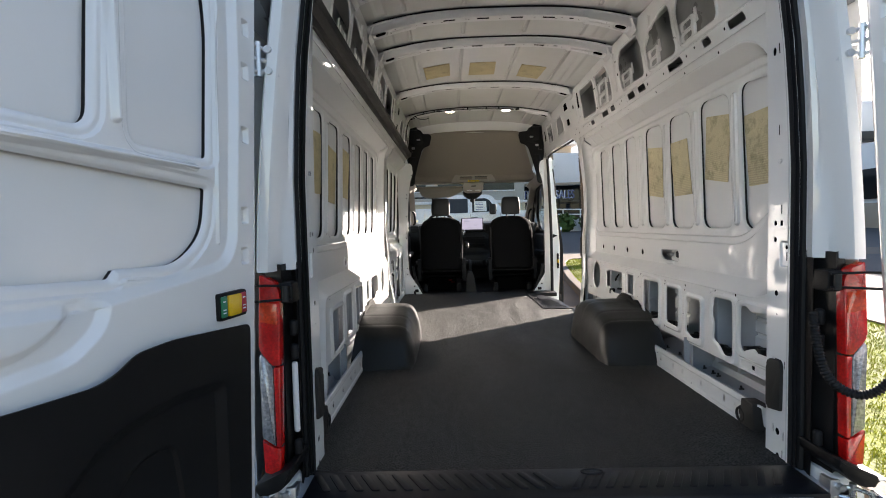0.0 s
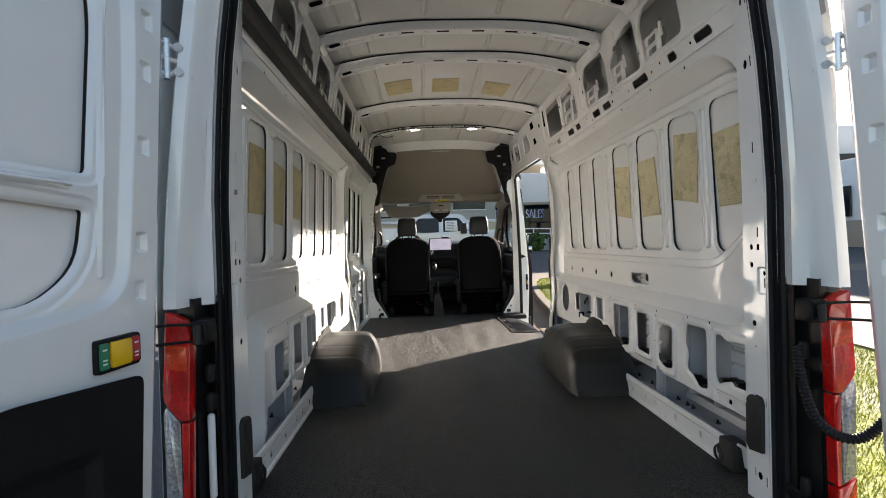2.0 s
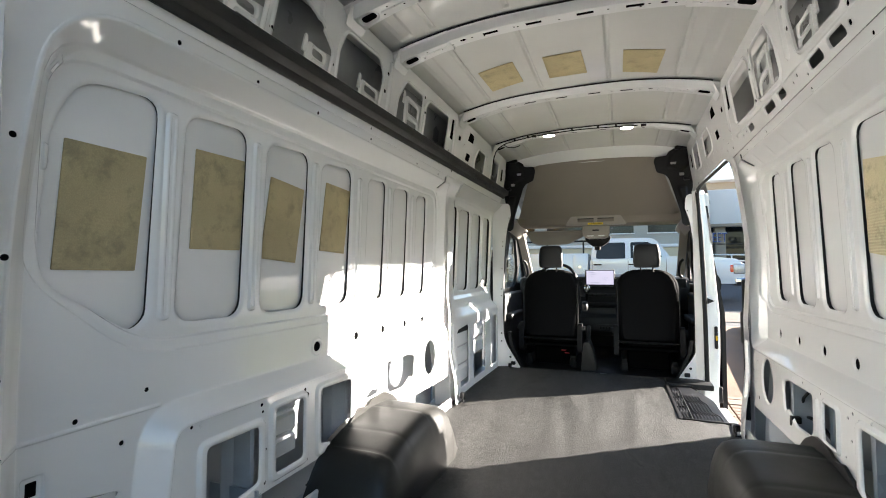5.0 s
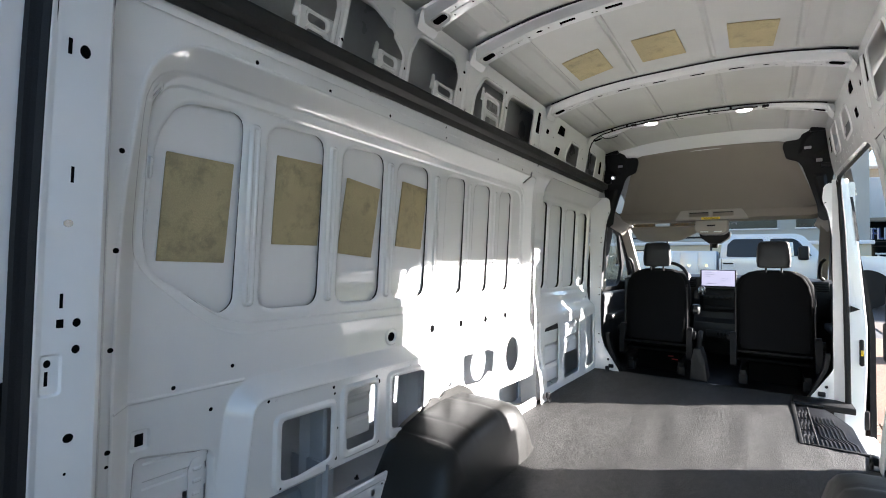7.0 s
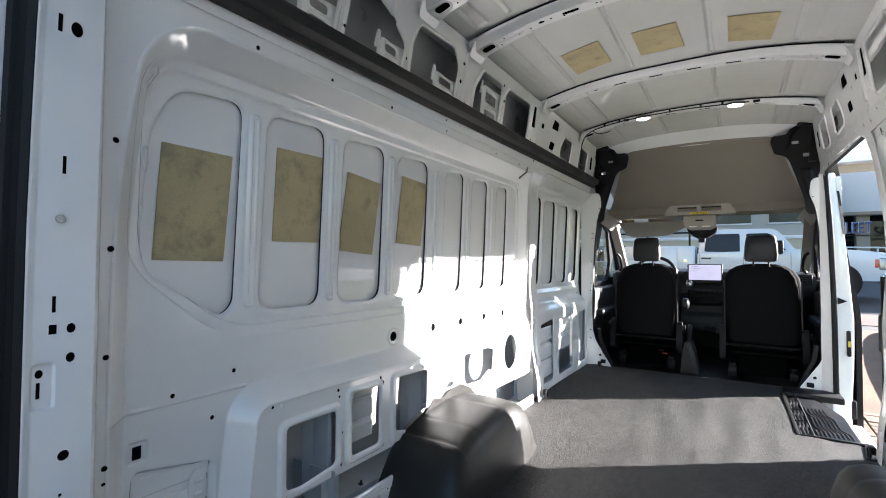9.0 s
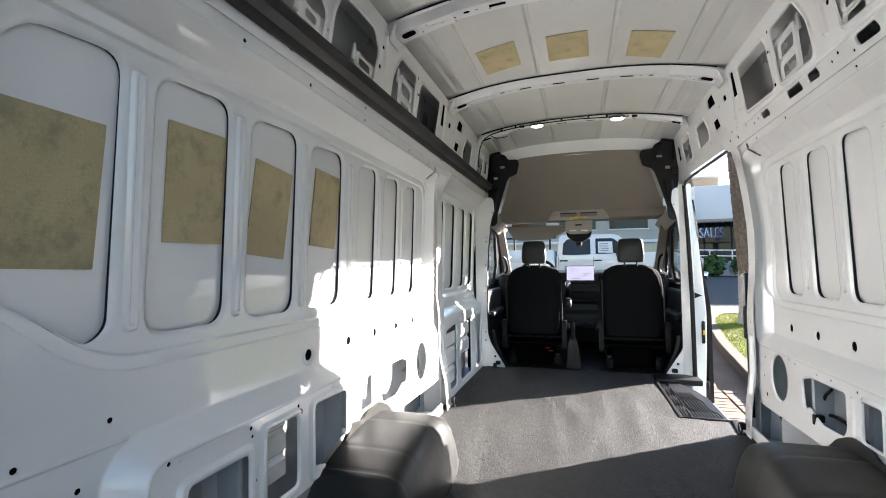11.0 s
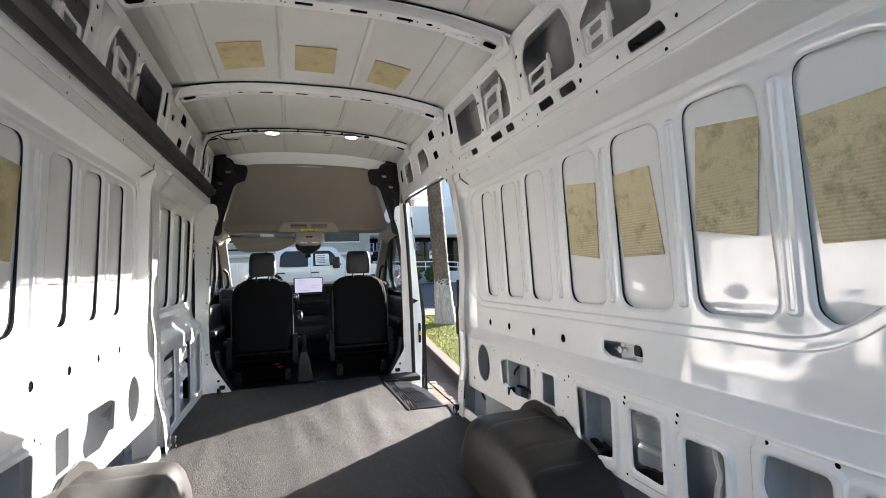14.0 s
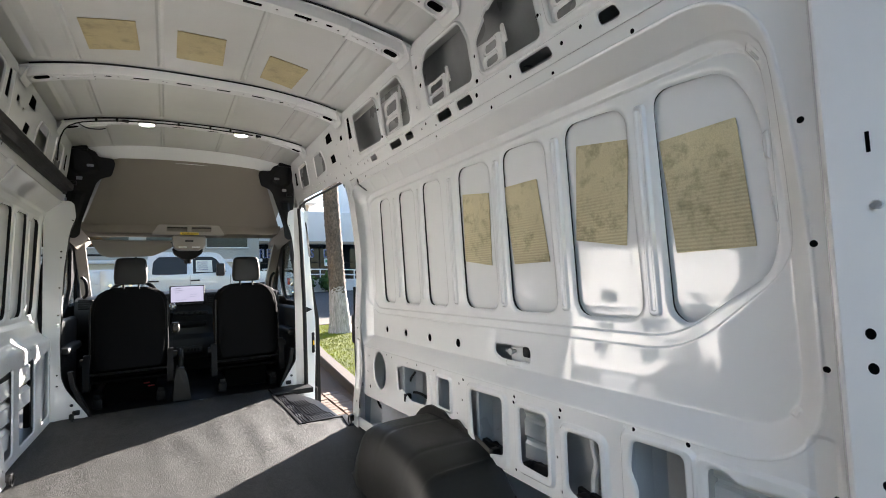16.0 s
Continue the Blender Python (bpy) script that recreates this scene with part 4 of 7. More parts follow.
# pillars between the bays: the left post and the rear post of the sliding door
def bay_post(s, wall):
    y0, y1 = (2.60, 2.715) if s < 0 else (2.515, 2.608)
    xs = curve_of([(0.0, 0.775), (0.15, 0.785), (0.32, 0.818), (0.58, 0.822), (0.68, 0.835), (1.30, 0.826), (1.39, 0.805), (1.43, 0.757)]) if s < 0 else \
        curve_of([(0.0, 0.775), (0.15, 0.785), (0.32, 0.806), (0.60, 0.804), (0.72, 0.812), (0.82, 0.820), (1.0, 0.820), (1.16, 0.805), (1.31, 0.785), (1.41, 0.768), (1.43, 0.757)])
    at = lambda u, v, w: (s * (xs(v) - 0.004 + w), u, v)
    bumps = [(rrect(y0 + 0.018, 0.20, y1 - 0.02, 0.50, 0.02), 0.012, 0.014)]
    holes = dots([(y1 - 0.02, z, 0.004) for z in (0.62, 0.75, 0.88, 1.02, 1.16, 1.30)] + [(y0 + 0.04, 0.14, 0.006), (y0 + 0.05, 0.56, 0.006), (y1 - 0.03, 0.07, 0.007), (y0 + 0.03, 0.05, 0.006)])
    holes += [rrect(y0 + 0.03, 1.34, y0 + 0.045, 1.385, 0.005), rrect(y0 + 0.04, 0.26, y0 + 0.055, 0.33, 0.005)]
    part("door_post", sheet([(y0, 0.0), (y1, 0.0), (y1, 1.43), (y0, 1.43)], at, holes, bumps, (), 0.03), WHITE, wall)
    bm = strip(lambda z: [(s * (xs(z) - 0.004), y1, z), (s * (xs(z) + 0.02), y1 + 0.004, z), (s * (xs(z) + 0.085), y1 - 0.004, z), (s * (xs(z) + 0.11), y1 - 0.02, z), (s * (xs(z) + 0.16), y1 - 0.05, z)], list(np.linspace(-0.05, 1.43, 16)))
    part("post_flank", bm, WHITE, wall)


bay_post(1, wall_right)
bay_post(-1, wall_left)
# rubber along the rear edge of the sliding door opening and its buffer
bm = strip(lambda z: [(0.800, 2.609, z), (0.800, 2.624, z), (0.832, 2.622, z), (0.838, 2.608, z)], list(np.linspace(0.08, 0.80, 9)), close=True)
part("door_rubber", bm, RUBBER, wall_right)
buffer = part("door_buffer", box((0.795, 2.612, 0.460), (0.868, 2.662, 0.636), 0.016, 3), TRIM, wall_right, "dark grey rubber door buffer")

# dark cover strip along the left rail
edge = [(-0.752, 1.448), (-0.739, 1.444), (-0.733, 1.450), (-0.729, 1.466), (-0.708, 1.470), (-0.700, 1.476), (-0.695, 1.504), (-0.700, 1.514), (-0.708, 1.518), (-0.745, 1.520)]
bm = strip(lambda y: [(x, y, z + 0.009 * (y - 0.5)) for x, z in edge], list(np.linspace(0.24, 3.80, 12)), close=True)
cover = tagged(part("cover_strip", bm, TRIM), "long dark grey plastic cover strip on the upper side rail", "trim", kind="structure")


# ---- roof and bows ----
def roof_z(x):
    return 1.888 - 0.072 * (abs(x) / 0.7) ** 2.6


def roof():
    bumps = []
    bays = [(0.28, 0.78), (0.92, 1.18), (1.34, 1.56), (1.72, 2.45), (2.60, 3.22), (3.36, 3.98)]
    for a, b in bays:
        for x in (-0.50, -0.19, 0.17, 0.50):
            bumps.append((rrect(x - 0.014, a, x + 0.014, b, 0.013), 0.008, 0.011))
        for x in (-0.62, 0.60):
            bumps.append((rrect(x - 0.035, a, x + 0.035, b, 0.02), 0.006, 0.018))
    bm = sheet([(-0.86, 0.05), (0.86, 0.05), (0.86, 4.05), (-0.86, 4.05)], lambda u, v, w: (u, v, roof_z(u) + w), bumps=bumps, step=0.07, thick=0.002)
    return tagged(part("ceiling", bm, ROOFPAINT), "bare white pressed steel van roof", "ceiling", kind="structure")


ceiling = roof()


def bow(y, wid=0.085, drop=0.036, slots=()):
    """A roof cross-member: a hat section with slots in its rear slope."""
    prof = [(0.0, 0.002), (0.012, 0.005), (0.020, drop - 0.004), (0.026, drop), (0.020 + wid * 0.7, drop), (0.028 + wid * 0.7, drop - 0.006), (0.036 + wid * 0.7, 0.006), (0.05 + wid * 0.7, 0.002)]
    ln = [0.0]
    for a, b in zip(prof, prof[1:]):
        ln.append(ln[-1] + math.hypot(b[0] - a[0], b[1] - a[1]))
    end = ln[-1]

    def at(u, v, w):
        t = min(max(v, 0), end)
        a, b = np.interp(t, ln, [p[0] for p in prof]), np.interp(t, ln, [p[1] for p in prof])
        k = 1 + 0.25 * max(0, abs(u) - 0.5) / 0.2
        return (u, y - wid / 2 + a * k, roof_z(u) - b - 0.004 - 0.006 * (abs(u) / 0.7) ** 4 + w)

    mid = (ln[3] + ln[4]) / 2
    holes = [rrect(a - 0.032, mid - 0.010, a + 0.032, mid + 0.010, 0.003) for a in slots]
    holes += dots([(x, mid + d, 0.005) for x, d in ((-0.45, 0.012), (-0.36, 0.0), (0.42, 0.01), (0.33, 0), (0.52, -0.008), (-0.55, 0), (-0.18, 0.0), (0.185, 0.0), (-0.165, 0.004), (0.6, 0.0), (0.0, 0.012), (0.46, -0.012), (-0.50, -0.012), (-0.62, 0.006), (0.30, 0.014), (-0.31, 0.014))])
    holes += [oval(x, mid, 0.014, 0.009, 12) for x in (-0.40, 0.38)]
    bumps = [(rrect(-0.66, mid - 0.016, -0.50, mid + 0.016, 0.012), 0.006, 0.008), (rrect(0.50, mid - 0.016, 0.66, mid + 0.016, 0.012), 0.006, 0.008)]
    outer = [(-0.715, 0), (0.715, 0)] + [(0.715, t) for t in ln[1:-1]] + [(0.715, end), (-0.715, end)] + [(-0.715, t) for t in ln[-2:0:-1]]
    g = [(x, t) for x in np.linspace(-0.70, 0.70, 41) for t in ln[1:-1]]
    bm = sheet(outer, at, holes, bumps, (), 0.02)
    ob = part("roof_bow", bm, WHITE, angle=25)
    tagged(ob, "white pressed steel roof cross-member with slots", "roof bow", "roof cross-members", kind="structure")
    # gusset plates at both ends
    for s in (-1, 1):
        g = sheet(rpoly([(y - 0.055, 1.74), (y + 0.055, 1.74), (y + 0.07, 1.80), (y - 0.07, 1.80)], 0.01, 2),
                  lambda u, v, w: (s * (np.interp(v, (1.74, 1.80), (0.698, 0.665)) + w), u, v), [oval(y, 1.772, 0.012, 0.008, 10)], step=0.03)
        part("gusset", g, WHITE, ob)
        # end pieces lapped over the bow, with an embossed slot
        c = wid * 0.5

        def lap(u, v, w):
            t = min(max(v, 0), end)
            p, q = np.interp(t, ln, [k[0] for k in prof]), np.interp(t, ln, [k[1] for k in prof])
            flare = 1.10 + 0.30 * max(0, u - 0.52) / 0.18
            return (s * u, y - wid / 2 + c + (p - c) * flare, roof_z(u) - q - 0.009 - 0.004 * max(0, u - 0.5) / 0.2 - 0.008 * (u / 0.7) ** 4 + w)

        slot = rpoly([(0.615, mid - 0.010), (0.662, mid - 0.010), (0.662, mid + 0.010), (0.615, mid + 0.010)], 0.008, 3)
        foot_holes = [slot] + dots([(0.50, mid + 0.008, 0.005), (0.56, mid - 0.012, 0.004), (0.585, mid + 0.016, 0.004), (0.535, mid - 0.002, 0.003)])
        f = sheet([(0.452, 0), (0.716, 0)] + [(0.716, t) for t in ln[1:-1]] + [(0.716, end), (0.452, end)] + [(0.452, t) for t in ln[-2:0:-1]], lap, foot_holes,
                  [(grow(slot, 0.016), 0.007, 0.007), (rrect(0.47, mid - 0.006, 0.59, mid + 0.004, 0.004), -0.004, 0.004)], (), 0.02)
        part("end_piece", f, WHITE, ob, angle=25)
        hole_backs(foot_holes, lap, ob, (), (), 0.06)
    hole_backs(holes, at, ob, bumps, (), 0.15)
    # black strip that stands in for the shade inside the hat section
    part("bow_lining", strip(lambda x: [(x, y - wid / 2 + 0.03, roof_z(x) - 0.012), (x, y + wid / 2 - 0.02, roof_z(x) - 0.012)], list(np.linspace(-0.66, 0.66, 23))), SHADE_BLACK, ob)
    # dark line for the adhesive and the shaded gap over the bow
    bm = tube([(x, y - wid / 2 + 0.001 + 0.002 * math.sin(9 * x + y), roof_z(x) - 0.006) for x in np.linspace(-0.67, 0.67, 28)], 0.0042, 5)
    part("adhesive_line", bm, RUBBER, ob)
    return ob


for y, slots in ((0.85, (-0.25, -0.08, 0.10, 0.27)), (1.26, (-0.27, -0.09, 0.09, 0.26)), (1.64, (-0.28, -0.10, 0.10, 0.28)), (2.52, (-0.27, -0.09, 0.09, 0.26)), (3.29, (-0.1, 0.1))):
    bow(y, 0.10 if y < 3 else 0.06, 0.034 if y < 3 else 0.024, slots)

# rear header over the door opening
bm = box((-0.75, 0.02, 1.70), (0.75, 0.20, 1.90), 0.02)
tagged(part("header_rear", bm, WHITE), "white steel header over the rear doors", "header", kind="structure")


# ---- floor ----
def floor():
    def at(u, v, w):
        swell = 0.0064 * noise.noise((10 * (u + 0.10 * v), 1.5 * v, 0)) + 0.0022 * noise.noise((24 * (u - 0.06 * v), 2.6 * v, 5))
        return (u, v, swell * (0.35 + 0.65 * min(1, max(0, (v - 1.0) / 0.8))) - w)

    outer = [(-0.83, 0.115), (0.83, 0.115), (0.83, 2.52), (0.785, 2.60), (0.785, 2.76), (0.70, 2.795), (0.515, 2.80), (0.515, 3.64), (0.70, 3.66), (0.70, 3.88), (-0.83, 3.88)]
    bm = sheet(outer, at, step=0.026, thick=0.004)
    ob = tagged(part("floor", bm, MAT, angle=60), "dark grey grained rubber load floor mat", "floor", kind="structure")
    bm = box((-0.84, 0.0, -0.08), (0.84, 2.78, -0.006))
    box((-0.84, 2.78, -0.08), (0.50, 3.9, -0.006), bm=bm)
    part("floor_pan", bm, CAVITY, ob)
    return ob


floor_ob = floor()


def treads(name, x0, x1, y0, y1, rows, parent, skew):
    """Raised ribs of a tread plate, two rows slanting against each other."""
    for j in range(rows):
        ya, yb = y0 + (y1 - y0) * j / rows + 0.008, y0 + (y1 - y0) * (j + 1) / rows - 0.008
        x = x0 + 0.03
        while x < x1 - 0.06:
            d = skew * (1 if x < (x0 + x1) / 2 else -1)
            bm = bmesh.new()
            poly = [(0, ya), (0.024, ya), (0.024 - d, yb), (-d, yb)]
            prism(rpoly(poly, 0.004, 1), lambda u, v, k: (u + x, v, k), 0.0085, 0.002, 0.0015, bm)
            part(name, bm, TREAD, parent)
            x += 0.047


bm = box((-0.722, -0.034, -0.02), (0.722, 0.118, 0.004), 0.003)
scuff = tagged(part("sill_plate", bm, TREAD), "black ribbed plastic scuff plate on the rear sill", "sill plate", kind="structure")
treads("tread_rib", -0.70, 0.70, 0.0, 0.10, 1, scuff, 0.05)
bm = tube([(0.114 + 0.032 * math.cos(a), 0.085 + 0.014 * math.sin(a), 0.010) for a in np.linspace(0, 2 * math.pi, 20)[:-1]], 0.0028, 6, closed=True)
part("latch_ring", bm, RUBBER, scuff)

# the sliding door's step
outline = [(0.515, 2.80), (0.772, 2.80), (0.768, 3.30), (0.725, 3.50), (0.665, 3.68), (0.525, 3.68)]
bm = prism(rpoly(outline, 0.015, 2), lambda u, v, k: (u, v, k), -0.012, -0.030, 0.003)
step_ob = tagged(part("step_plate", bm, TREAD), "black ribbed plastic step tread at the sliding door", "step", kind="structure")
for k in range(9):
    x = 0.606 + 0.0175 * k
    line = [(x, 2.83), (x, 2.95), (x - 0.030, 3.01), (x - 0.030, 3.20), (x - 0.055, 3.27), (x - 0.055, 3.40)]
    line = [(u, v) for u, v in line if 0.598 < u < 0.762 - 0.25 * max(0, v - 3.22)]
    if len(line) > 1:
        outline = [(u - 0.0035, v) for u, v in line] + [(u + 0.0035, v) for u, v in line[::-1]]
        part("tread_rib", prism(outline, lambda u, v, k: (u, v, k), -0.007, -0.014, 0.001), TREAD, step_ob)
for j in range(3):
    for dx in (0.0, 0.016, 0.032):
        y = 2.84 + 0.24 * j
        line = [(0.532 + dx, y + 0.5 * dx), (0.532 + dx, y + 0.13), (0.545 + dx, y + 0.16), (0.545 + dx, y + 0.21)]
        outline = [(u - 0.004, v) for u, v in line] + [(u + 0.004, v) for u, v in line[::-1]]
        part("tread_rib", prism(outline, lambda u, v, k: (u, v, k), -0.006, -0.014, 0.001), TREAD, step_ob)
part("edge_bar", box((0.584, 2.82, -0.016), (0.590, 3.62, -0.005), 0.002, 1), TREAD, step_ob)
part("corner_strip", prism([(0.735, 2.58), (0.80, 2.58), (0.80, 2.80), (0.77, 2.81)], lambda u, v, k: (u, v, k), 0.006, -0.01, 0.003), BLACK, step_ob)
bm = box((0.505, 2.785, -0.012), (0.525, 3.66, 0.006), 0.004)
box((0.525, 2.785, -0.012), (0.80, 2.805, 0.006), 0.004, bm=bm)
part("edge_trim", bm, BLACK, step_ob)
bm = box((0.52, 3.670, -0.03), (0.83, 3.86, 0.010), 0.006)
part("riser", bm, BLACK, step_ob)
bm = box((0.80, 2.60, -0.46), (0.95, 3.90, -0.20), 0.01)
part("outer_sill", bm, WHITE, step_ob)


# ---- wheel arch covers ----
def arch_cover(s):
    hz = curve_of([(1.12, -0.02), (1.165, 0.06), (1.215, 0.15), (1.28, 0.205), (1.40, 0.240), (1.60, 0.262), (1.74, 0.255), (1.82, 0.225), (1.875, 0.16), (1.92, 0.05), (1.95, -0.02)])

    def section(y):
        h = hz(y)
        for c, wd, d in ((1.29, 0.010, 0.003), (1.40, 0.010, 0.003), (1.62, 0.016, 0.003)):
            h -= d * math.exp(-((y - c) / wd) ** 2)
        pull = 0.03 * max(0, (y - 1.80) / 0.15) + 0.02 * max(0, (1.22 - y) / 0.1)
        xs = [(0.500, 0.0), (0.503, 0.25), (0.512, 0.55), (0.530, 0.80), (0.552, 0.93), (0.585, 0.985), (0.64, 1.0), (0.76, 1.0), (0.815, 0.995), (0.822, 1.05)]
        return [(s * (x + pull), y, max(h * k, -0.004)) for x, k in xs]

    ys = sorted(set(list(np.linspace(1.105, 1.945, 43)) + [1.28, 1.29, 1.30, 1.39, 1.40, 1.41, 1.60, 1.62, 1.64]))
    bm = strip(section, ys)
    ob = part("arch_cover", bm, ARCH, angle=50)
    tagged(ob, "dark grey moulded plastic wheel arch cover on the floor", "wheel cover", "wheel arch covers")
    # scalloped rubber rim against the wall
    pts = [(1.20, 0.13), (1.30, 0.20), (1.40, 0.232), (1.50, 0.285), (1.56, 0.268), (1.60, 0.292), (1.72, 0.296), (1.80, 0.262), (1.88, 0.20)]
    bm = prism(rpoly(pts + [(1.90, 0.10), (1.18, 0.02)], 0.02, 3), lambda u, v, k: (s * k, u, v), 0.806, 0.815)
    part("rim_flange", bm, ARCH, ob)
    return ob


arch_cover(1)
arch_cover(-1)


# ---- rear pillars, seal and lamps ----
def opening_lean(z):
    """How far the rear opening closes in towards its top."""
    return float(np.interp(z, (0.0, 0.9, 1.1, 1.26, 1.42, 1.5, 1.75), (0, 0, 0.010, 0.022, 0.042, 0.054, 0.105)))


def rear_pillar(s):
    ox = 0.034
    a, b = Vector((0.728, 0.136)), Vector((0.727, 0.236))
    ln = (b - a).length
    dirn = (b - a) / ln
    nrm = Vector((dirn.y, -dirn.x))

    def at(u, v, w):
        p = a + dirn * u + nrm * w
        return (s * (p.x - opening_lean(v) * (1 - 0.65 * u / ln)), p.y, v)

    rr = rrect
    holes = [rr(0.125, 0.790, 0.133, 0.824, 0.001), rr(0.123, 0.754, 0.139, 0.774, 0.001), oval(0.066, 0.764, 0.0095, 0.0105), oval(0.066, 0.718, 0.0095, 0.0105),
             oval(0.170, 0.698, 0.008, 0.009), rr(0.168, 0.657, 0.176, 0.690, 0.001), oval(0.082, 0.570, 0.012, 0.011), rr(0.09, 0.392, 0.13, 0.400, 0.001), rr(0.106, 0.375, 0.114, 0.394, 0.001),
             oval(0.11, 0.140, 0.013, 0.014), rr(0.170, 0.115, 0.176, 0.150, 0.001), rr(0.06, 0.13, 0.066, 0.16, 0.001), oval(0.115, 0.042, 0.012, 0.014), rr(0.16, 0.045, 0.166, 0.075, 0.001),
             oval(0.085, 1.335, 0.013, 0.016), rr(0.1425, 1.318, 0.1525, 1.355, 0.001), rr(0.105, 1.03, 0.113, 1.068, 0.001), oval(0.10, 1.50, 0.011, 0.013), rr(0.160, 1.48, 0.170, 1.52, 0.001),
             rr(0.05, 0.37, 0.055, 0.40, 0.001), rr(0.175, 0.37, 0.181, 0.40, 0.001), oval(0.09, 0.515, 0.004, 0.004, 8)]
    hz = lambda z: float(np.interp(z, (0, 0.14, 0.40, 0.57, 0.718, 0.764, 1.05, 1.335, 1.8), (-0.035, 0.078, 0.310, 0.516, 0.684, 0.735, 1.02, 1.258, 1.75)))
    holes = [[((0.230 - uc) * 0.4 + 0.72 * (uc - u), 0.82 * (v - zc) + hz(zc)) for u, v in h] for h in holes for zc, uc in [(sum(p[1] for p in h) / len(h), sum(p[0] for p in h) / len(h))]]
    bumps = [(rr(0.010, 0.600, 0.046, 0.680, 0.010), 0.005, 0.005), (rr(-0.02, -0.05, 0.014, 1.80, 0.004), -0.004, 0.012)]
    ob = part("pillar_rear_" + ("right" if s > 0 else "left"), sheet([(0, -0.03), (ln, -0.03), (ln, 1.75), (0, 1.75)], at, holes, bumps, (), 0.04), WHITE)
    tagged(ob, "white steel rear door pillar with punched holes", "pillar", kind="structure")
    hole_backs(holes, at, ob, bumps, (), 0.05)
    # return to the side wall
    bm = strip(lambda z: [(s * b.x, b.y, z), (s * (b.x + 0.008), b.y + 0.008, z), (s * 0.80, 0.272, z), (s * 0.838, 0.272, z)], list(np.linspace(-0.03, 1.75, 12)))
    part("return_flange", bm, WHITE, ob)
    bm = cyl(at(0.045, 0.925, -0.004), at(0.045, 0.925, 0.004), 0.0075, 12)
    part("press_stud", bm, ZINC, ob)
    bm = prism(rpoly([(0.055, 0.150), (0.17, 0.140), (0.185, 0.160), (0.185, 0.282), (0.165, 0.304), (0.065, 0.308), (0.05, 0.292)], 0.008, 2), lambda u, v, k: at(u * 0.48, v, k), -0.010, 0.002, 0.004)
    part("corner_pad", bm, TRIM, ob, "dark grey plastic corner pad")
    # rear face and outer corner above the lamp
    lean = lambda z: 0.05 * max(0, z - 0.65) + 0.07 * max(0, z - 0.65) ** 2
    row = [(0.730, 0.137), (0.752, 0.104), (0.742, 0.072), (0.751, 0.062), (0.772, 0.050), (0.782, 0.030), (0.787, -0.002), (0.793, -0.010), (0.818, -0.014), (0.828, 0.0), (0.840, 0.05), (0.857, 0.13)]
    sec = lambda z: [(s * (x - (opening_lean(z) if x < 0.7525 else lean(z))), y, z) for x, y in row]
    zs = list(np.linspace(0.648, 1.85, 20))
    bm = strip(sec, zs)
    part("corner_panel", bm, WHITE, ob, angle=28)
    bm = prism([(p[0] * s, p[1]) for p in sec(0.648)], lambda u, v, k: (s * u, v, k), 0.648, 0.636)
    part("lower_edge", bm, WHITE, ob)
    # black moulding behind the lamp
    bm = strip(lambda z: [(s * (a.x + 0.002), a.y + 0.001, z), (s * 0.752, 0.104, z), (s * 0.744, 0.070, z), (s * 0.758, 0.085, z), (s * 0.762, 0.090, z), (s * 0.768, 0.02, z), (s * 0.825, 0.06, z), (s * 0.855, 0.13, z)],
               list(np.linspace(-0.05, 0.655, 8)))
    part("lamp_moulding", bm, BLACK, ob)
    bm = bmesh.new()
    for z in (0.47, 0.40, 0.12):
        box((s * (0.702 + ox), 0.035, z - 0.024), (s * (0.738 + ox * 0.6), 0.06, z + 0.024), 0.01, 3, bm)
    part("clip", bm, RUBBER, ob)
    if s < 0:
        part("white_insert", box((s * (0.708 + ox), 0.046, 0.16), (s * (0.726 + ox), 0.062, 0.37), 0.008, 3), WHITE, ob)
    # lower corner under the lamp
    bm = prism(rpoly([(0.735, 0.105), (0.76, 0.092), (0.842, 0.055), (0.840, 0.032), (0.815, 0.022), (0.77, 0.040), (0.735, 0.075)], 0.01, 3), lambda u, v, k: (s * u, k, v), -0.045, 0.10, 0.006)
    part("lamp_shelf", bm, BLACK, ob)
    bm = box((s * 0.752, 0.0, -0.40), (s * 0.825, 0.10, 0.030), 0.012)
    part("lower_corner", bm, WHITE, ob)
    return ob


for s in (1, -1):
    rear_pillar(s)

levels = [0.9, 1.0, 1.1, 1.18, 1.26, 1.34, 1.42, 1.5, 1.58, 1.62]
ring = rpoly([(-0.736, -0.030), (0.736, -0.030)] + [(0.736, z) for z in levels] + [(0.736, 1.775), (-0.736, 1.775)] + [(-0.736, z) for z in levels[::-1]],
             [0.03, 0.03] + [0] * 10 + [0.12, 0.12] + [0] * 10, 6)
bm = bmesh.new()
ribs = [(-0.008, 0.146), (-0.011, 0.134), (-0.007, 0.124), (-0.002, 0.129), (0.000, 0.117), (0.005, 0.121), (0.006, 0.109), (0.012, 0.103), (0.016, 0.115), (0.010, 0.146)]
loops = [[bm.verts.new((u - math.copysign(opening_lean(v), u) * min(1, abs(u) / 0.6), yy, v)) for u, v in grow(ring, d)] for d, yy in ribs]
for u, v in zip(loops, loops[1:] + loops[:1]):
    for j in range(len(ring)):
        bm.faces.new((u[j], u[(j + 1) % len(ring)], v[(j + 1) % len(ring)], v[j]))
tagged(part("door_seal", bm, RUBBER), "ribbed black rubber seal round the rear door opening", "seal", kind="structure")


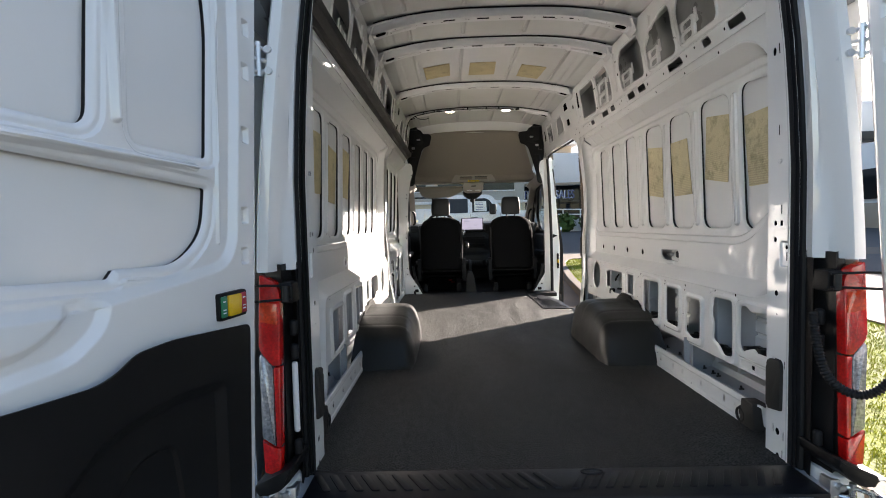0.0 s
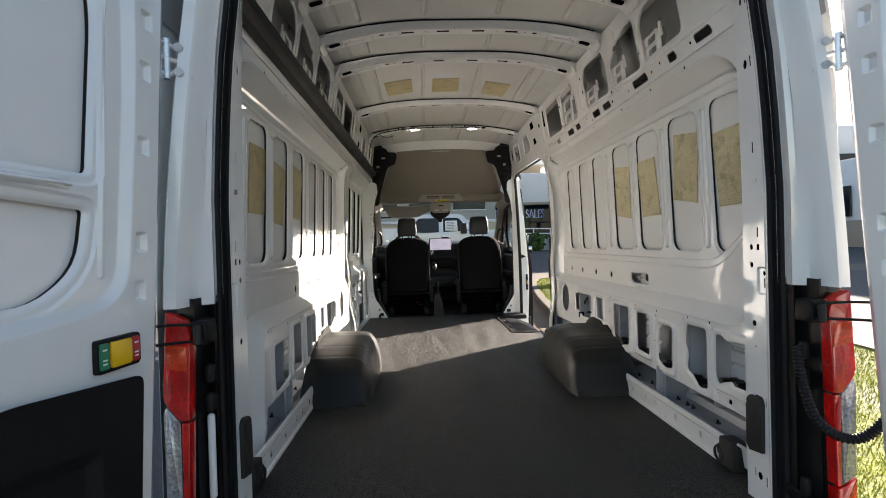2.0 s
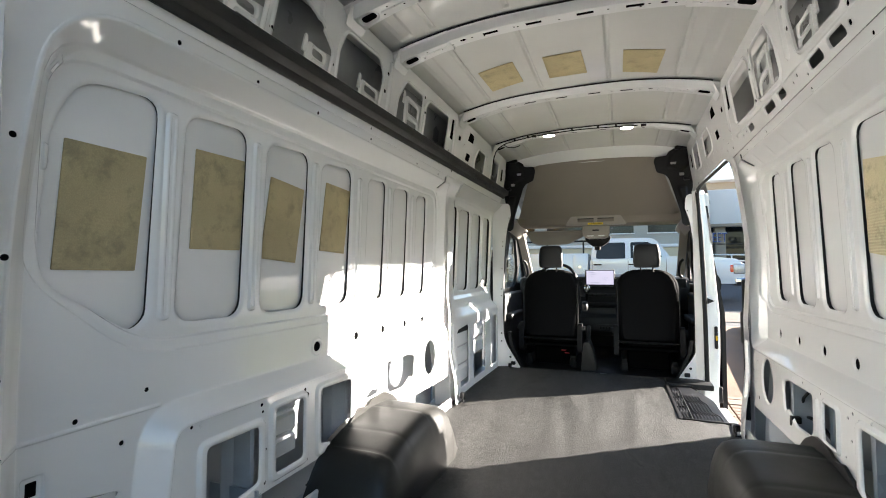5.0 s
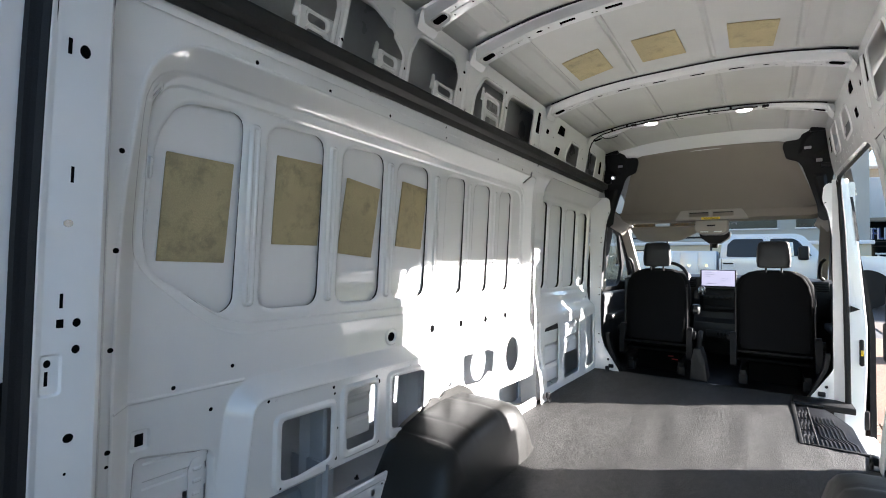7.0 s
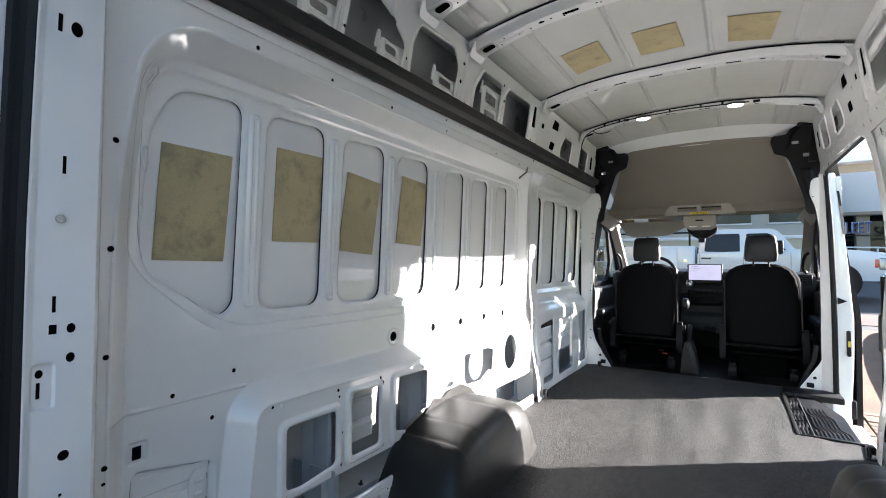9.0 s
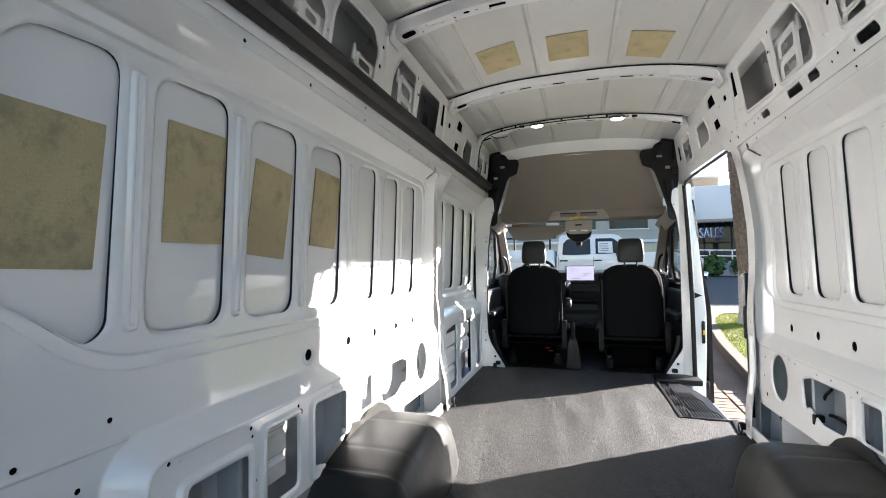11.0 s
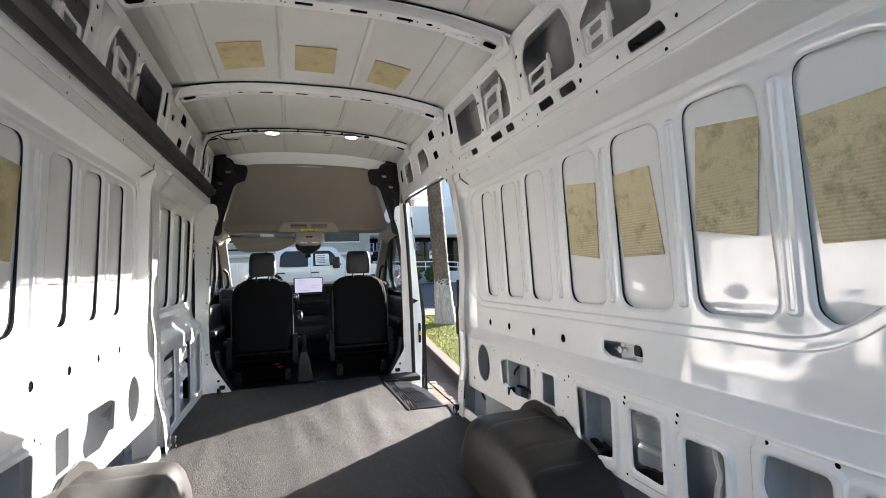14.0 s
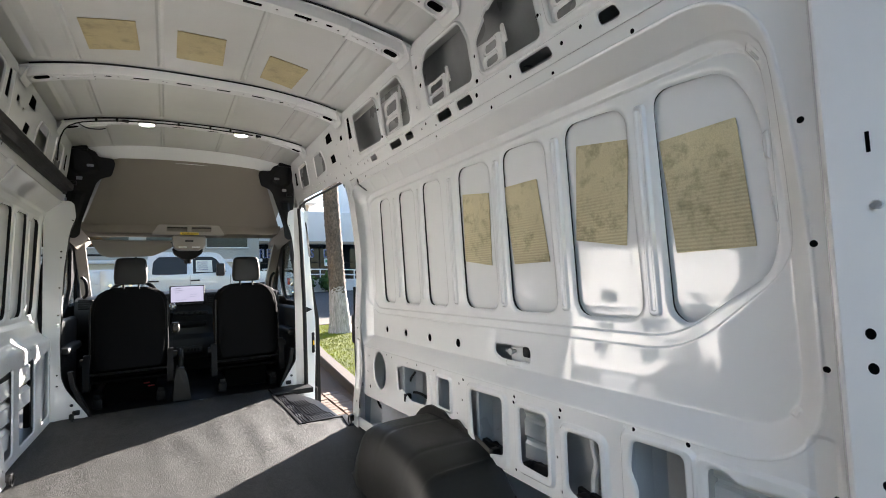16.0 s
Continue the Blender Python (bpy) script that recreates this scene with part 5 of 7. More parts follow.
def tail_lamp(s):
    at = lambda u, v, k: (s * (0.762 + (u - 0.784) * 0.93), k, v * 0.972)
    ob = thing("tail_lamp", "tall red and clear tail lamp in black moulding", "tail lamp", "tail lamps")
    part("housing", prism(rpoly([(0.786, 0.600), (0.842, 0.638), (0.850, 0.42), (0.848, 0.08), (0.80, 0.07)], 0.006, 2), at, -0.002, 0.09), BLACK, ob)
    f = -0.016
    part("red_lens", prism(rpoly([(0.784, 0.600), (0.800, 0.628), (0.843, 0.648), (0.852, 0.440), (0.845, 0.428), (0.815, 0.388), (0.790, 0.388)], 0.005, 2), at, f, 0.012, 0.004), LENSRED, ob)
    part("amber_lens", prism(rpoly([(0.792, 0.565), (0.843, 0.572), (0.845, 0.515), (0.792, 0.505)], 0.004, 2), at, f - 0.0015, f + 0.004, 0.001), LENSAMB, ob, "amber indicator lens")
    part("clear_lens", prism(rpoly([(0.814, 0.384), (0.846, 0.424), (0.853, 0.410), (0.853, 0.180), (0.814, 0.154)], 0.004, 2), at, f + 0.001, 0.012, 0.003), LENSCLR, ob, "clear reversing lens")
    part("red_edge", prism(rpoly([(0.790, 0.384), (0.811, 0.384), (0.811, 0.152), (0.797, 0.152)], 0.003, 1), at, f, 0.012, 0.003), LENSRED, ob)
    part("lower_lens", prism(rpoly([(0.797, 0.148), (0.812, 0.148), (0.853, 0.174), (0.850, 0.077), (0.800, 0.066)], 0.005, 2), at, f, 0.012, 0.004), LENSRED, ob)
    return settle(ob, (s * 0.80, 0.04, 0.06))


tail_lamp(1)
tail_lamp(-1)


def hinge(s, z, door):
    ob = part("hinge", box((s * 0.742, -0.006, z - 0.045), (s * 0.772, 0.035, z + 0.045), 0.005), ZINC, door, "bare zinc steel hinge")
    for dz in (-0.028, 0.028):
        part("bolt", cyl((s * 0.765, -0.020, z + dz), (s * 0.765, 0.0, z + dz), 0.010, 12), ZINC, ob)
    for dz in (-0.034, 0.0, 0.034):
        part("arm", tube([(s * 0.768, -0.004, z + dz * 0.7), (s * 0.790, -0.022, z + dz), (s * 0.812, -0.060, z + dz)], 0.0065, 8, smooth=1), ZINC, ob)
    part("knuckle", cyl((s * 0.790, -0.022, z - 0.045), (s * 0.790, -0.022, z + 0.045), 0.009, 12), ZINC, ob)
    part("door_plate", box((s * 0.806, -0.10, z - 0.045), (s * 0.820, -0.05, z + 0.045), 0.005), ZINC, ob)
    return ob


for s in (1, -1):
    # check arm of the door
    ob = thing("door_check", "black steel door check strap with two rods", "door check", "door checks")
    part("bracket", prism(rpoly([(0.728, 0.548), (0.732, 0.606), (0.770, 0.606), (0.775, 0.548)], 0.008, 2), lambda u, v, k: (s * u, k, v), 0.0, 0.05, 0.004), BLACK, ob)
    part("roller", cyl((s * 0.745, -0.014, 0.555), (s * 0.745, -0.014, 0.598), 0.009, 12), TRIM, ob)
    bm = tube([(s * 0.73, -0.01, 0.598), (s * 0.80, -0.03, 0.602), (s * 0.862, -0.075, 0.604)], 0.0035, 6)
    tube([(s * 0.73, -0.01, 0.562), (s * 0.80, -0.03, 0.560), (s * 0.862, -0.075, 0.560)], 0.0035, 6, bm)
    part("rod", bm, BLACK, ob)
    part("door_bracket", box((s * 0.845, -0.11, 0.535), (s * 0.866, -0.055, 0.63), 0.006), BLACK, ob)
    bm = cyl((s * 0.752, 0.03, 0.577), (s * 0.752, -0.006, 0.577), 0.010, 12)
    part("bolt", bm, BLACK, ob)
    settle(ob, (s * 0.74, 0.05, 0.53))

pts = [Vector((0.706, 0.02, 0.49)), Vector((0.703, 0.0, 0.40)), Vector((0.715, -0.02, 0.315)), Vector((0.765, -0.04, 0.275)), Vector((0.81, -0.06, 0.285)), Vector((0.845, -0.085, 0.35)), Vector((0.872, -0.12, 0.44))]
for _ in range(3):
    q = [pts[0]]
    for a, b in zip(pts, pts[1:]):
        q += [a.lerp(b, 0.25), a.lerp(b, 0.75)]
    pts = q + [pts[-1]]
path = []
total = sum((b - a).length for a, b in zip(pts, pts[1:]))
acc = [0.0]
for a, b in zip(pts, pts[1:]):
    acc.append(acc[-1] + (b - a).length)
for t in np.arange(0, total, 0.0022):
    i = int(np.searchsorted(acc, t, "right")) - 1
    i = min(i, len(pts) - 2)
    path.append(pts[i].lerp(pts[i + 1], (t - acc[i]) / (acc[i + 1] - acc[i])))
bm = tube(path, lambda i: 0.0125 if (i // 2) % 2 else 0.0098, 10)
tagged(part("cable_conduit", bm, RUBBER, angle=70), "corrugated black rubber cable conduit to the open door", "conduit")


# ---- rear doors, folded open ----
def rear_door(s):
    ang = radians(9)
    O, d, nv = Vector((s * 0.79, -0.06, 0)), Vector((s * math.sin(ang), -math.cos(ang), 0)), Vector((-s * math.cos(ang), -math.sin(ang), 0))

    def at(u, v, w):
        p = O + d * u - nv * w
        return (p.x, p.y, v)

    e = lambda z: 0.035 - 0.075 * (z - 0.6)
    outer = [(e(-0.40), -0.40), (0.745, -0.40), (0.745, 1.70), (e(1.70), 1.70), (e(1.1), 1.1), (e(0.6), 0.6), (e(0.1), 0.1)]
    field = rpoly([(0.098, 0.665), (0.35, 0.640), (0.53, 0.622), (0.73, 0.642), (0.73, 1.64), (0.050, 1.64), (0.060, 1.10)], [0.09, 0.1, 0.1, 0.02, 0.1, 0.16, 0.1], 7)
    lips = [(rpoly([(0.160, 0.917), (0.369, 0.918), (0.350, 1.48), (0.24, 1.48), (0.158, 1.40), (0.136, 1.22)], [0.012, 0.035, 0.06, 0.09, 0.08, 0.05], 5), 0.008, 0.012),
            (rpoly([(0.452, 0.930), (0.70, 0.934), (0.69, 1.56), (0.405, 1.56)], [0.035, 0.03, 0.06, 0.06], 5), 0.008, 0.012),
            (rpoly([(0.70, 0.880), (0.70, 0.690), (0.430, 0.674), (0.416, 0.690), (0.270, 0.684), (0.184, 0.745), (0.168, 0.849)], [0.03, 0.02, 0.004, 0.004, 0.05, 0.05, 0.008], 4), 0.008, 0.012)]
    bumps = [(field, 0.016, 0.022)] + [(grow(x[0], 0.026), 0.005, 0.007) for x in lips]
    bumps.append((rrect(0.394, 0.945, 0.416, 1.55, 0.01), -0.012, 0.009))
    bumps.append((rrect(0.20, 0.882, 0.70, 0.904, 0.010), -0.012, 0.010))
    bumps.append((rpoly([(0.516, 0.655), (0.444, 0.640), (0.462, 0.590), (0.52, 0.550), (0.735, 0.536), (0.735, 0.600), (0.60, 0.592), (0.555, 0.612)], [0.02, 0.02, 0.03, 0.03, 0.005, 0.005, 0.03, 0.02], 4), 0.014, 0.020))
    for z in (1.26, 1.15, 0.99, 0.79, 0.69):
        c = e(z) + 0.036
        bumps.append((rrect(c - 0.012, z - 0.022, c + 0.020, z + 0.022, 0.008), 0.011, 0.009))
    bumps.append((rpoly([(0.108, 1.32), (0.140, 0.72), (0.156, 0.72), (0.124, 1.32)], 0.006, 2), -0.006, 0.006))
    n = 1 if s > 0 else 2
    ob = part("door_%d" % n, sheet(outer, at, (), bumps, lips, 0.04), WHITE)
    tagged(ob, "open white steel rear van door with bare inner panel", "door", kind="structure")
    part("outer_skin", sheet(outer, lambda u, v, w: at(u, v, 0.040 + w), step=0.15), WHITE, ob)
    # dark rings drawn where the door pockets have only a shaded gap
    for h, dd, w in lips:
        deep = relief(np.array(h), bumps, lips)
        bm = bmesh.new()
        rows = [[bm.verts.new(at(u, v, k + 0.001)), bm.verts.new(at(u, v, 0.0405))] for (u, v), k in zip(grow(h, 0.002), deep)]
        for p, q in zip(rows, rows[1:] + rows[:1]):
            bm.faces.new((p[0], q[0], q[1], p[1]))
        part("sealing_bead", bm, RUBBER, ob, "dark ring that stands in for the shaded gap round a pocket")
    # hinge-side edge of the door
    bm = strip(lambda z: [at(e(z), z, 0.0), at(e(z) - 0.012, z, 0.006), at(e(z) - 0.022, z, 0.022), at(e(z) - 0.024, z, 0.045), at(e(z), z, 0.056)], list(np.linspace(-0.40, 1.70, 24)))
    part("edge_flange", bm, WHITE, ob)
    bm = strip(lambda z: [at(0.745, z, 0.0), at(0.756, z, 0.01), at(0.756, z, 0.05), at(0.745, z, 0.056)], [-0.40, 0.6, 1.70])
    part("free_edge", bm, WHITE, ob)
    # black lower trim
    trim = rpoly([(0.735, 0.530), (0.60, 0.520), (0.510, 0.514), (0.470, 0.523), (0.430, 0.545), (0.345, 0.548), (0.096, 0.527), (0.122, 0.10), (0.15, -0.38), (0.735, -0.38)],
                 [0.01, 0.02, 0.03, 0.03, 0.03, 0.02, 0.02, 0.02, 0.02, 0.02], 4)
    tb = [(rpoly([(0.195, 0.425), (0.35, 0.445), (0.50, 0.43), (0.60, 0.36), (0.66, 0.20), (0.68, -0.3), (0.20, -0.3)], [0.03, 0.05, 0.05, 0.05, 0.05, 0.05, 0.05], 5), 0.014, 0.028),
          (rpoly([(0.469, 0.32), (0.426, 0.352), (0.338, 0.351), (0.319, 0.223), (0.31, -0.1), (0.50, -0.1)], 0.04, 5), 0.006, 0.008)]
    part("lower_trim", sheet(trim, lambda u, v, w: at(u, v, -0.024 + w), (), tb, (), 0.03, thick=0.004), BLACK, ob, "black plastic lower trim panel")
    # release block by the hinge edge
    blk = part("release_block", prism(rrect(0.086, 0.549, 0.188, 0.611, 0.006), lambda u, v, k: at(u, v, -k), 0.010, -0.002, 0.003), BLACK, ob)
    part("amber_button", prism(rrect(0.112, 0.556, 0.160, 0.604, 0.004), lambda u, v, k: at(u, v, -k), 0.0145, 0.006, 0.002), AMBERP, blk)
    part("red_mark", prism(rrect(0.090, 0.556, 0.109, 0.604, 0.003), lambda u, v, k: at(u, v, -k), 0.0122, 0.006, 0.001), REDP, blk)
    part("green_mark", prism(rrect(0.163, 0.556, 0.184, 0.604, 0.003), lambda u, v, k: at(u, v, -k), 0.0122, 0.006, 0.001), GREENP, blk)
    bm = bmesh.new()
    for u in (0.099, 0.1735):
        for z in (0.566, 0.573, 0.592):
            prism(rrect(u - 0.005, z - 0.0015, u + 0.005, z + 0.0015, 0.0005, 1), lambda a, b, k: at(a, b, -k), 0.0128, 0.0118, 0, bm)
    part("marking", bm, PAPER, blk)
    return ob


for s in (1, -1):
    leaf = rear_door(s)
    hinge(s, 1.205, leaf)
    hinge(s, -0.02, leaf)

# bumper and chassis under the sill
bm = box((-0.84, -0.20, -0.42), (0.84, -0.02, -0.10), 0.02)
bump = tagged(part("rear_bumper", bm, BLACK), "black plastic rear step bumper under the open doors", "bumper", kind="structure")
part("sill_edge", box((-0.68, -0.05, -0.10), (0.68, -0.014, -0.006), 0.006), WHITE, bump)


# ---- sound pads on walls and roof ----
def pads():
    lab = "tan fibre sound-deadening pad stuck on white steel"
    on_wall = [(1, [(0.446, 1.164), (0.628, 1.159), (0.607, 0.879), (0.428, 0.883)]), (1, [(0.716, 1.190), (0.896, 1.217), (0.925, 0.937), (0.749, 0.908)]),
               (1, [(1.079, 1.156), (1.255, 1.158), (1.223, 0.877), (1.045, 0.879)]), (1, [(1.346, 1.155), (1.525, 1.179), (1.537, 0.902), (1.358, 0.878)]),
               (-1, [(0.428, 1.137), (0.612, 1.136), (0.597, 0.852), (0.417, 0.855)]), (-1, [(0.755, 1.192), (0.935, 1.195), (0.930, 0.915), (0.750, 0.912)]),
               (-1, [(1.055, 1.170), (1.232, 1.152), (1.198, 0.879), (1.021, 0.892)]), (-1, [(1.37, 1.205), (1.545, 1.195), (1.515, 0.922), (1.342, 0.930)])]
    for s, q in on_wall:
        bm = sheet(rpoly(q, 0.002, 1), lambda u, v, w: (s * (SKIN(v) - 0.0045 + w), u, v), step=0.03, thick=0.003)
        tagged(part("sound_pad", bm, PADRIB if s > 0 else PAD), lab, "sound pad", "sound-deadening pads")
    for q in ([(-0.455, 2.060), (-0.270, 2.030), (-0.265, 2.285), (-0.447, 2.325)], [(-0.127, 2.045), (0.055, 2.040), (0.066, 2.305), (-0.127, 2.305)], [(0.242, 2.095), (0.425, 2.130), (0.405, 2.395), (0.240, 2.350)]):
        bm = sheet(rpoly(q, 0.002, 1), lambda u, v, w: (u, v, roof_z(u) - 0.0045 + w), step=0.03, thick=0.003)
        tagged(part("sound_pad", bm, PAD), "tan fibre sound-deadening pad stuck under the steel roof", "sound pad", "sound-deadening pads")


pads()

# dome lamps on the front bow, with their cable
for x in (-0.27, 0.27):
    ob = thing("dome_lamp", "small round lit interior lamp under the roof bow", "ceiling lamp", "dome lamps")
    z = roof_z(x) - 0.030
    part("lens", pillow([(z - 0.010, x, 3.285, 0.014, 0.010), (z - 0.008, x, 3.285, 0.032, 0.021), (z - 0.003, x, 3.285, 0.041, 0.026), (z, x, 3.285, 0.042, 0.027)], 20, 2.2), DOME, ob)
    part("bezel", pillow([(z - 0.002, x, 3.285, 0.048, 0.031), (z + 0.006, x, 3.285, 0.052, 0.035), (z + 0.012, x, 3.285, 0.050, 0.033)], 20, 2.2), LINERPL, ob)
    part("plug", box((x - 0.11 * (1 if x < 0 else -1) - 0.018, 3.27, z - 0.004), (x - 0.11 * (1 if x < 0 else -1) + 0.018, 3.30, z + 0.012), 0.004), BLACK, ob)
    settle(ob, (x, 3.285, z + 0.01))
pts = [(-0.70, 3.27, 1.58), (-0.69, 3.255, 1.70), (-0.66, 3.25, 1.775)] + [(x, 3.246 + 0.004 * math.sin(9 * x), roof_z(x) - 0.026 - 0.004 * abs(math.sin(7 * x))) for x in np.linspace(-0.6, 0.34, 16)]
bm = tube(pts, 0.0042, 6, smooth=1)
tube([(-0.60, 3.248, 1.80), (-0.56, 3.22, 1.77), (-0.50, 3.20, 1.765), (-0.47, 3.20, 1.775)], 0.003, 6, bm, smooth=2)
cable = tagged(part("lamp_cable", bm, BLACK), "thin black lamp cable along the front roof bow", "cable")
for x in (-0.52, -0.42, -0.1, 0.08, 0.2):
    part("clip", box((x - 0.006, 3.24, roof_z(x) - 0.032), (x + 0.006, 3.255, roof_z(x) - 0.015), 0.002, 1), BLACK, cable)

# tie-down rings
for x, y, z, sg in ((0.775, 0.43, 0.03, 1), (-0.775, 0.43, 0.03, -1), (0.752, 2.57, 0.035, 1), (-0.752, 2.66, 0.035, -1), (-0.70, 3.80, 0.012, -1)):
    ob = thing("tie_down_ring", "small dark steel lashing ring at the floor edge", "lashing ring", "lashing rings")
    part("ring", tube([(x - sg * 0.010, y + 0.024 * math.cos(a), z + 0.024 * math.sin(a)) for a in np.linspace(0, 2 * math.pi, 18)[:-1]], 0.0045, 6, closed=True), BLACK, ob)
    part("bracket", box((x - 0.008, y - 0.016, z - 0.004), (x + 0.012, y + 0.016, z + 0.030), 0.004), BLACK, ob)
    settle(ob, (x, y, max(z - 0.03, 0)))


# ---- cab opening: frame, brackets, headliner ----
def cab_frame(s):
    at = lambda u, v, k: (s * u, k, v)
    poly = [(0.86, -0.02), (0.615, -0.02), (0.622, 0.01), (0.735, 0.19), (0.762, 0.27), (0.770, 0.50), (0.762, 0.78), (0.750, 1.0), (0.728, 1.20), (0.716, 1.26), (0.690, 1.33), (0.70, 1.42), (0.72, 1.44), (0.86, 1.44)]
    bm = sheet(rpoly(poly, 0.02, 3), lambda u, v, w: (s * u, 3.862 + w, v), dots([(0.782 - 0.03 * max(0, z - 0.6), z, 0.006) for z in (0.22, 0.29, 0.62, 0.68, 0.86, 1.06, 1.10)] + [(0.705, 0.085, 0.010)]), step=0.06)
    ob = tagged(part("pillar_cab_" + ("right" if s > 0 else "left"), bm, WHITE), "white steel pillar beside the cab opening", "pillar", kind="structure")
    inner = lambda z: float(np.interp(z, (0.2, 0.27, 0.5, 0.78, 1.0, 1.2, 1.3), (0.74, 0.762, 0.770, 0.762, 0.750, 0.728, 0.70)))
    bm = strip(lambda z: [(s * inner(z), 3.862, z), (s * (inner(z) - 0.006), 3.88, z), (s * (inner(z) + 0.003), 3.93, z), (s * 0.80, 4.02, z)], list(np.linspace(0.2, 1.30, 12)))
    part("inner_trim", bm, VINYL, ob)
    part("belt_anchor", box((s * 0.66, 3.845, 0.02), (s * 0.70, 3.87, 0.05), 0.006), BLACK, ob)
    part("foot_trim", prism([(0.62, -0.02), (0.60, -0.02), (0.69, 0.20), (0.705, 0.30), (0.73, 0.30), (0.715, 0.2), (0.65, 0.05)], at, 3.87, 3.93), BLACK, ob)
    return ob


pil_r = cab_frame(1)
pil_l = cab_frame(-1)
# sliding door opening: front post, seal and top rail
POST = lambda z: float(np.interp(z, (-0.4, -0.1, 0.2, 0.48, 0.7, 1.03, 1.26, 1.48), (0.90, 0.90, 0.913, 0.917, 0.902, 0.878, 0.856, 0.828)))
SEALX = lambda z: float(np.interp(z, (-0.1, 0.24, 0.68, 1.13, 1.43), (0.806, 0.804, 0.800, 0.787, 0.767)))
row = [(0.742, 3.864), (0.770, 3.836), (0.800, 3.822), (0.830, 3.826), (0.890, 3.842), (0.932, 3.860), (0.946, 3.895), (0.950, 3.97), (0.952, 4.06)]
bm = strip(lambda z: [(x if x < 0.771 else 0.77 + (x - 0.77) * (POST(z) - 0.77) / 0.176, y, z) for x, y in row], list(np.linspace(-0.40, 1.46, 24)))
part("front_post", bm, WHITE, pil_r)
bm = bmesh.new()
seal = [(SEALX(z), 3.806, z) for z in np.linspace(-0.02, 1.40, 14)] + [(0.764, 3.79, 1.435), (0.766, 3.74, 1.462)] + [(0.772, y, 1.452 + 0.022 * (y - 2.7)) for y in np.linspace(3.62, 2.72, 6)] + [(0.774, 2.68, 1.445), (0.780, 2.65, 1.41)]
tube(seal, lambda i: 0.013 if i < 12 else 0.008, 8, bm)
tube([(x + 0.012, y - 0.003, z + 0.001) for x, y, z in seal], 0.006, 6, bm)
tagged(part("side_seal", bm, RUBBER), "black rubber seal round the sliding door opening", "seal", kind="structure")
part("door_striker", box((0.868, 3.826, 0.250), (0.892, 3.850, 0.420), 0.010), BLACK, pil_r)
part("striker_tag", box((0.874, 3.822, 0.316), (0.886, 3.830, 0.352), 0.001), AMBERP, pil_r)
part("door_wedge", prism([(0.825, 0.590), (0.872, 0.612), (0.825, 0.634)], lambda u, v, k: (u, k, v), 3.812, 3.842), BLACK, pil_r)
bm = box((0.79, 2.60, 1.565), (0.86, 3.80, 1.60), 0.01)
part("door_top_rail", bm, WHITE, wall_right)
part("latch_strip", strip(lambda z: [(POST(z) - 0.014, 3.850, z), (POST(z) + 0.002, 3.862, z), (POST(z) + 0.006, 3.90, z)], [1.05, 1.15, 1.25, 1.34], close=True), BLACK, pil_r)

# corner brackets
for s in (1, -1):
    q = [(0.745, 1.862), (0.645, 1.862), (0.635, 1.82), (0.585, 1.795), (0.575, 1.765), (0.490, 1.760), (0.478, 1.725), (0.500, 1.640), (0.565, 1.615), (0.590, 1.58), (0.625, 1.46), (0.665, 1.30), (0.672, 1.215), (0.70, 1.19),
         (0.752, 1.205), (0.757, 1.30), (0.735, 1.40), (0.757, 1.50), (0.760, 1.62), (0.745, 1.70)]
    bm = sheet(rpoly(q, 0.014, 3), lambda u, v, w: (s * u, 3.895 - 0.05 * max(0, (u - 0.60)) + w + 0.02 * math.sin(9 * v), v), [rrect(0.665, 1.60, 0.70, 1.625, 0.006), rrect(0.60, 1.69, 0.64, 1.71, 0.006)],
               [(rpoly([(0.66, 1.84), (0.59, 1.77), (0.56, 1.66), (0.66, 1.62), (0.73, 1.66), (0.735, 1.83)], 0.02, 3), -0.018, 0.025), (rpoly([(0.64, 1.52), (0.72, 1.52), (0.735, 1.30), (0.69, 1.28)], 0.02, 3), -0.014, 0.02)],
               (), 0.04, thick=0.012)
    ob = tagged(part("corner_bracket", bm, BLACK), "black moulded plastic bracket at the headliner corner", "bracket", "headliner brackets")
    part("clip", box((s * 0.69, 3.85, 1.555), (s * 0.735, 3.885, 1.58), 0.005), BLACK, ob)
    part("clip", box((s * 0.63, 3.845, 1.80), (s * 0.735, 3.88, 1.83), 0.008), BLACK, ob)

sec = [(3.93, 1.772), (3.94, 1.752), (3.965, 1.735), (4.05, 1.650), (4.15, 1.545), (4.26, 1.430), (4.33, 1.365), (4.365, 1.345), (4.385, 1.348), (4.395, 1.325), (4.40, 1.285), (4.43, 1.280), (4.60, 1.278), (4.78, 1.285)]
wid = curve_of([(3.93, 0.505), (3.99, 0.54), (4.36, 0.725), (4.45, 0.76), (4.8, 0.80)])


def liner_row(t):
    out = []
    for y, z in sec:
        w = wid(y)
        edge = 0.05 * max(0, abs(t) - 0.9) / 0.1
        arc = 0.022 * (1 - t * t) if y < 4.35 else 0.0
        out.append((t * w, y - edge * 0.4, z + arc - edge * (0.3 if y < 4.35 else -0.3)))
    return out


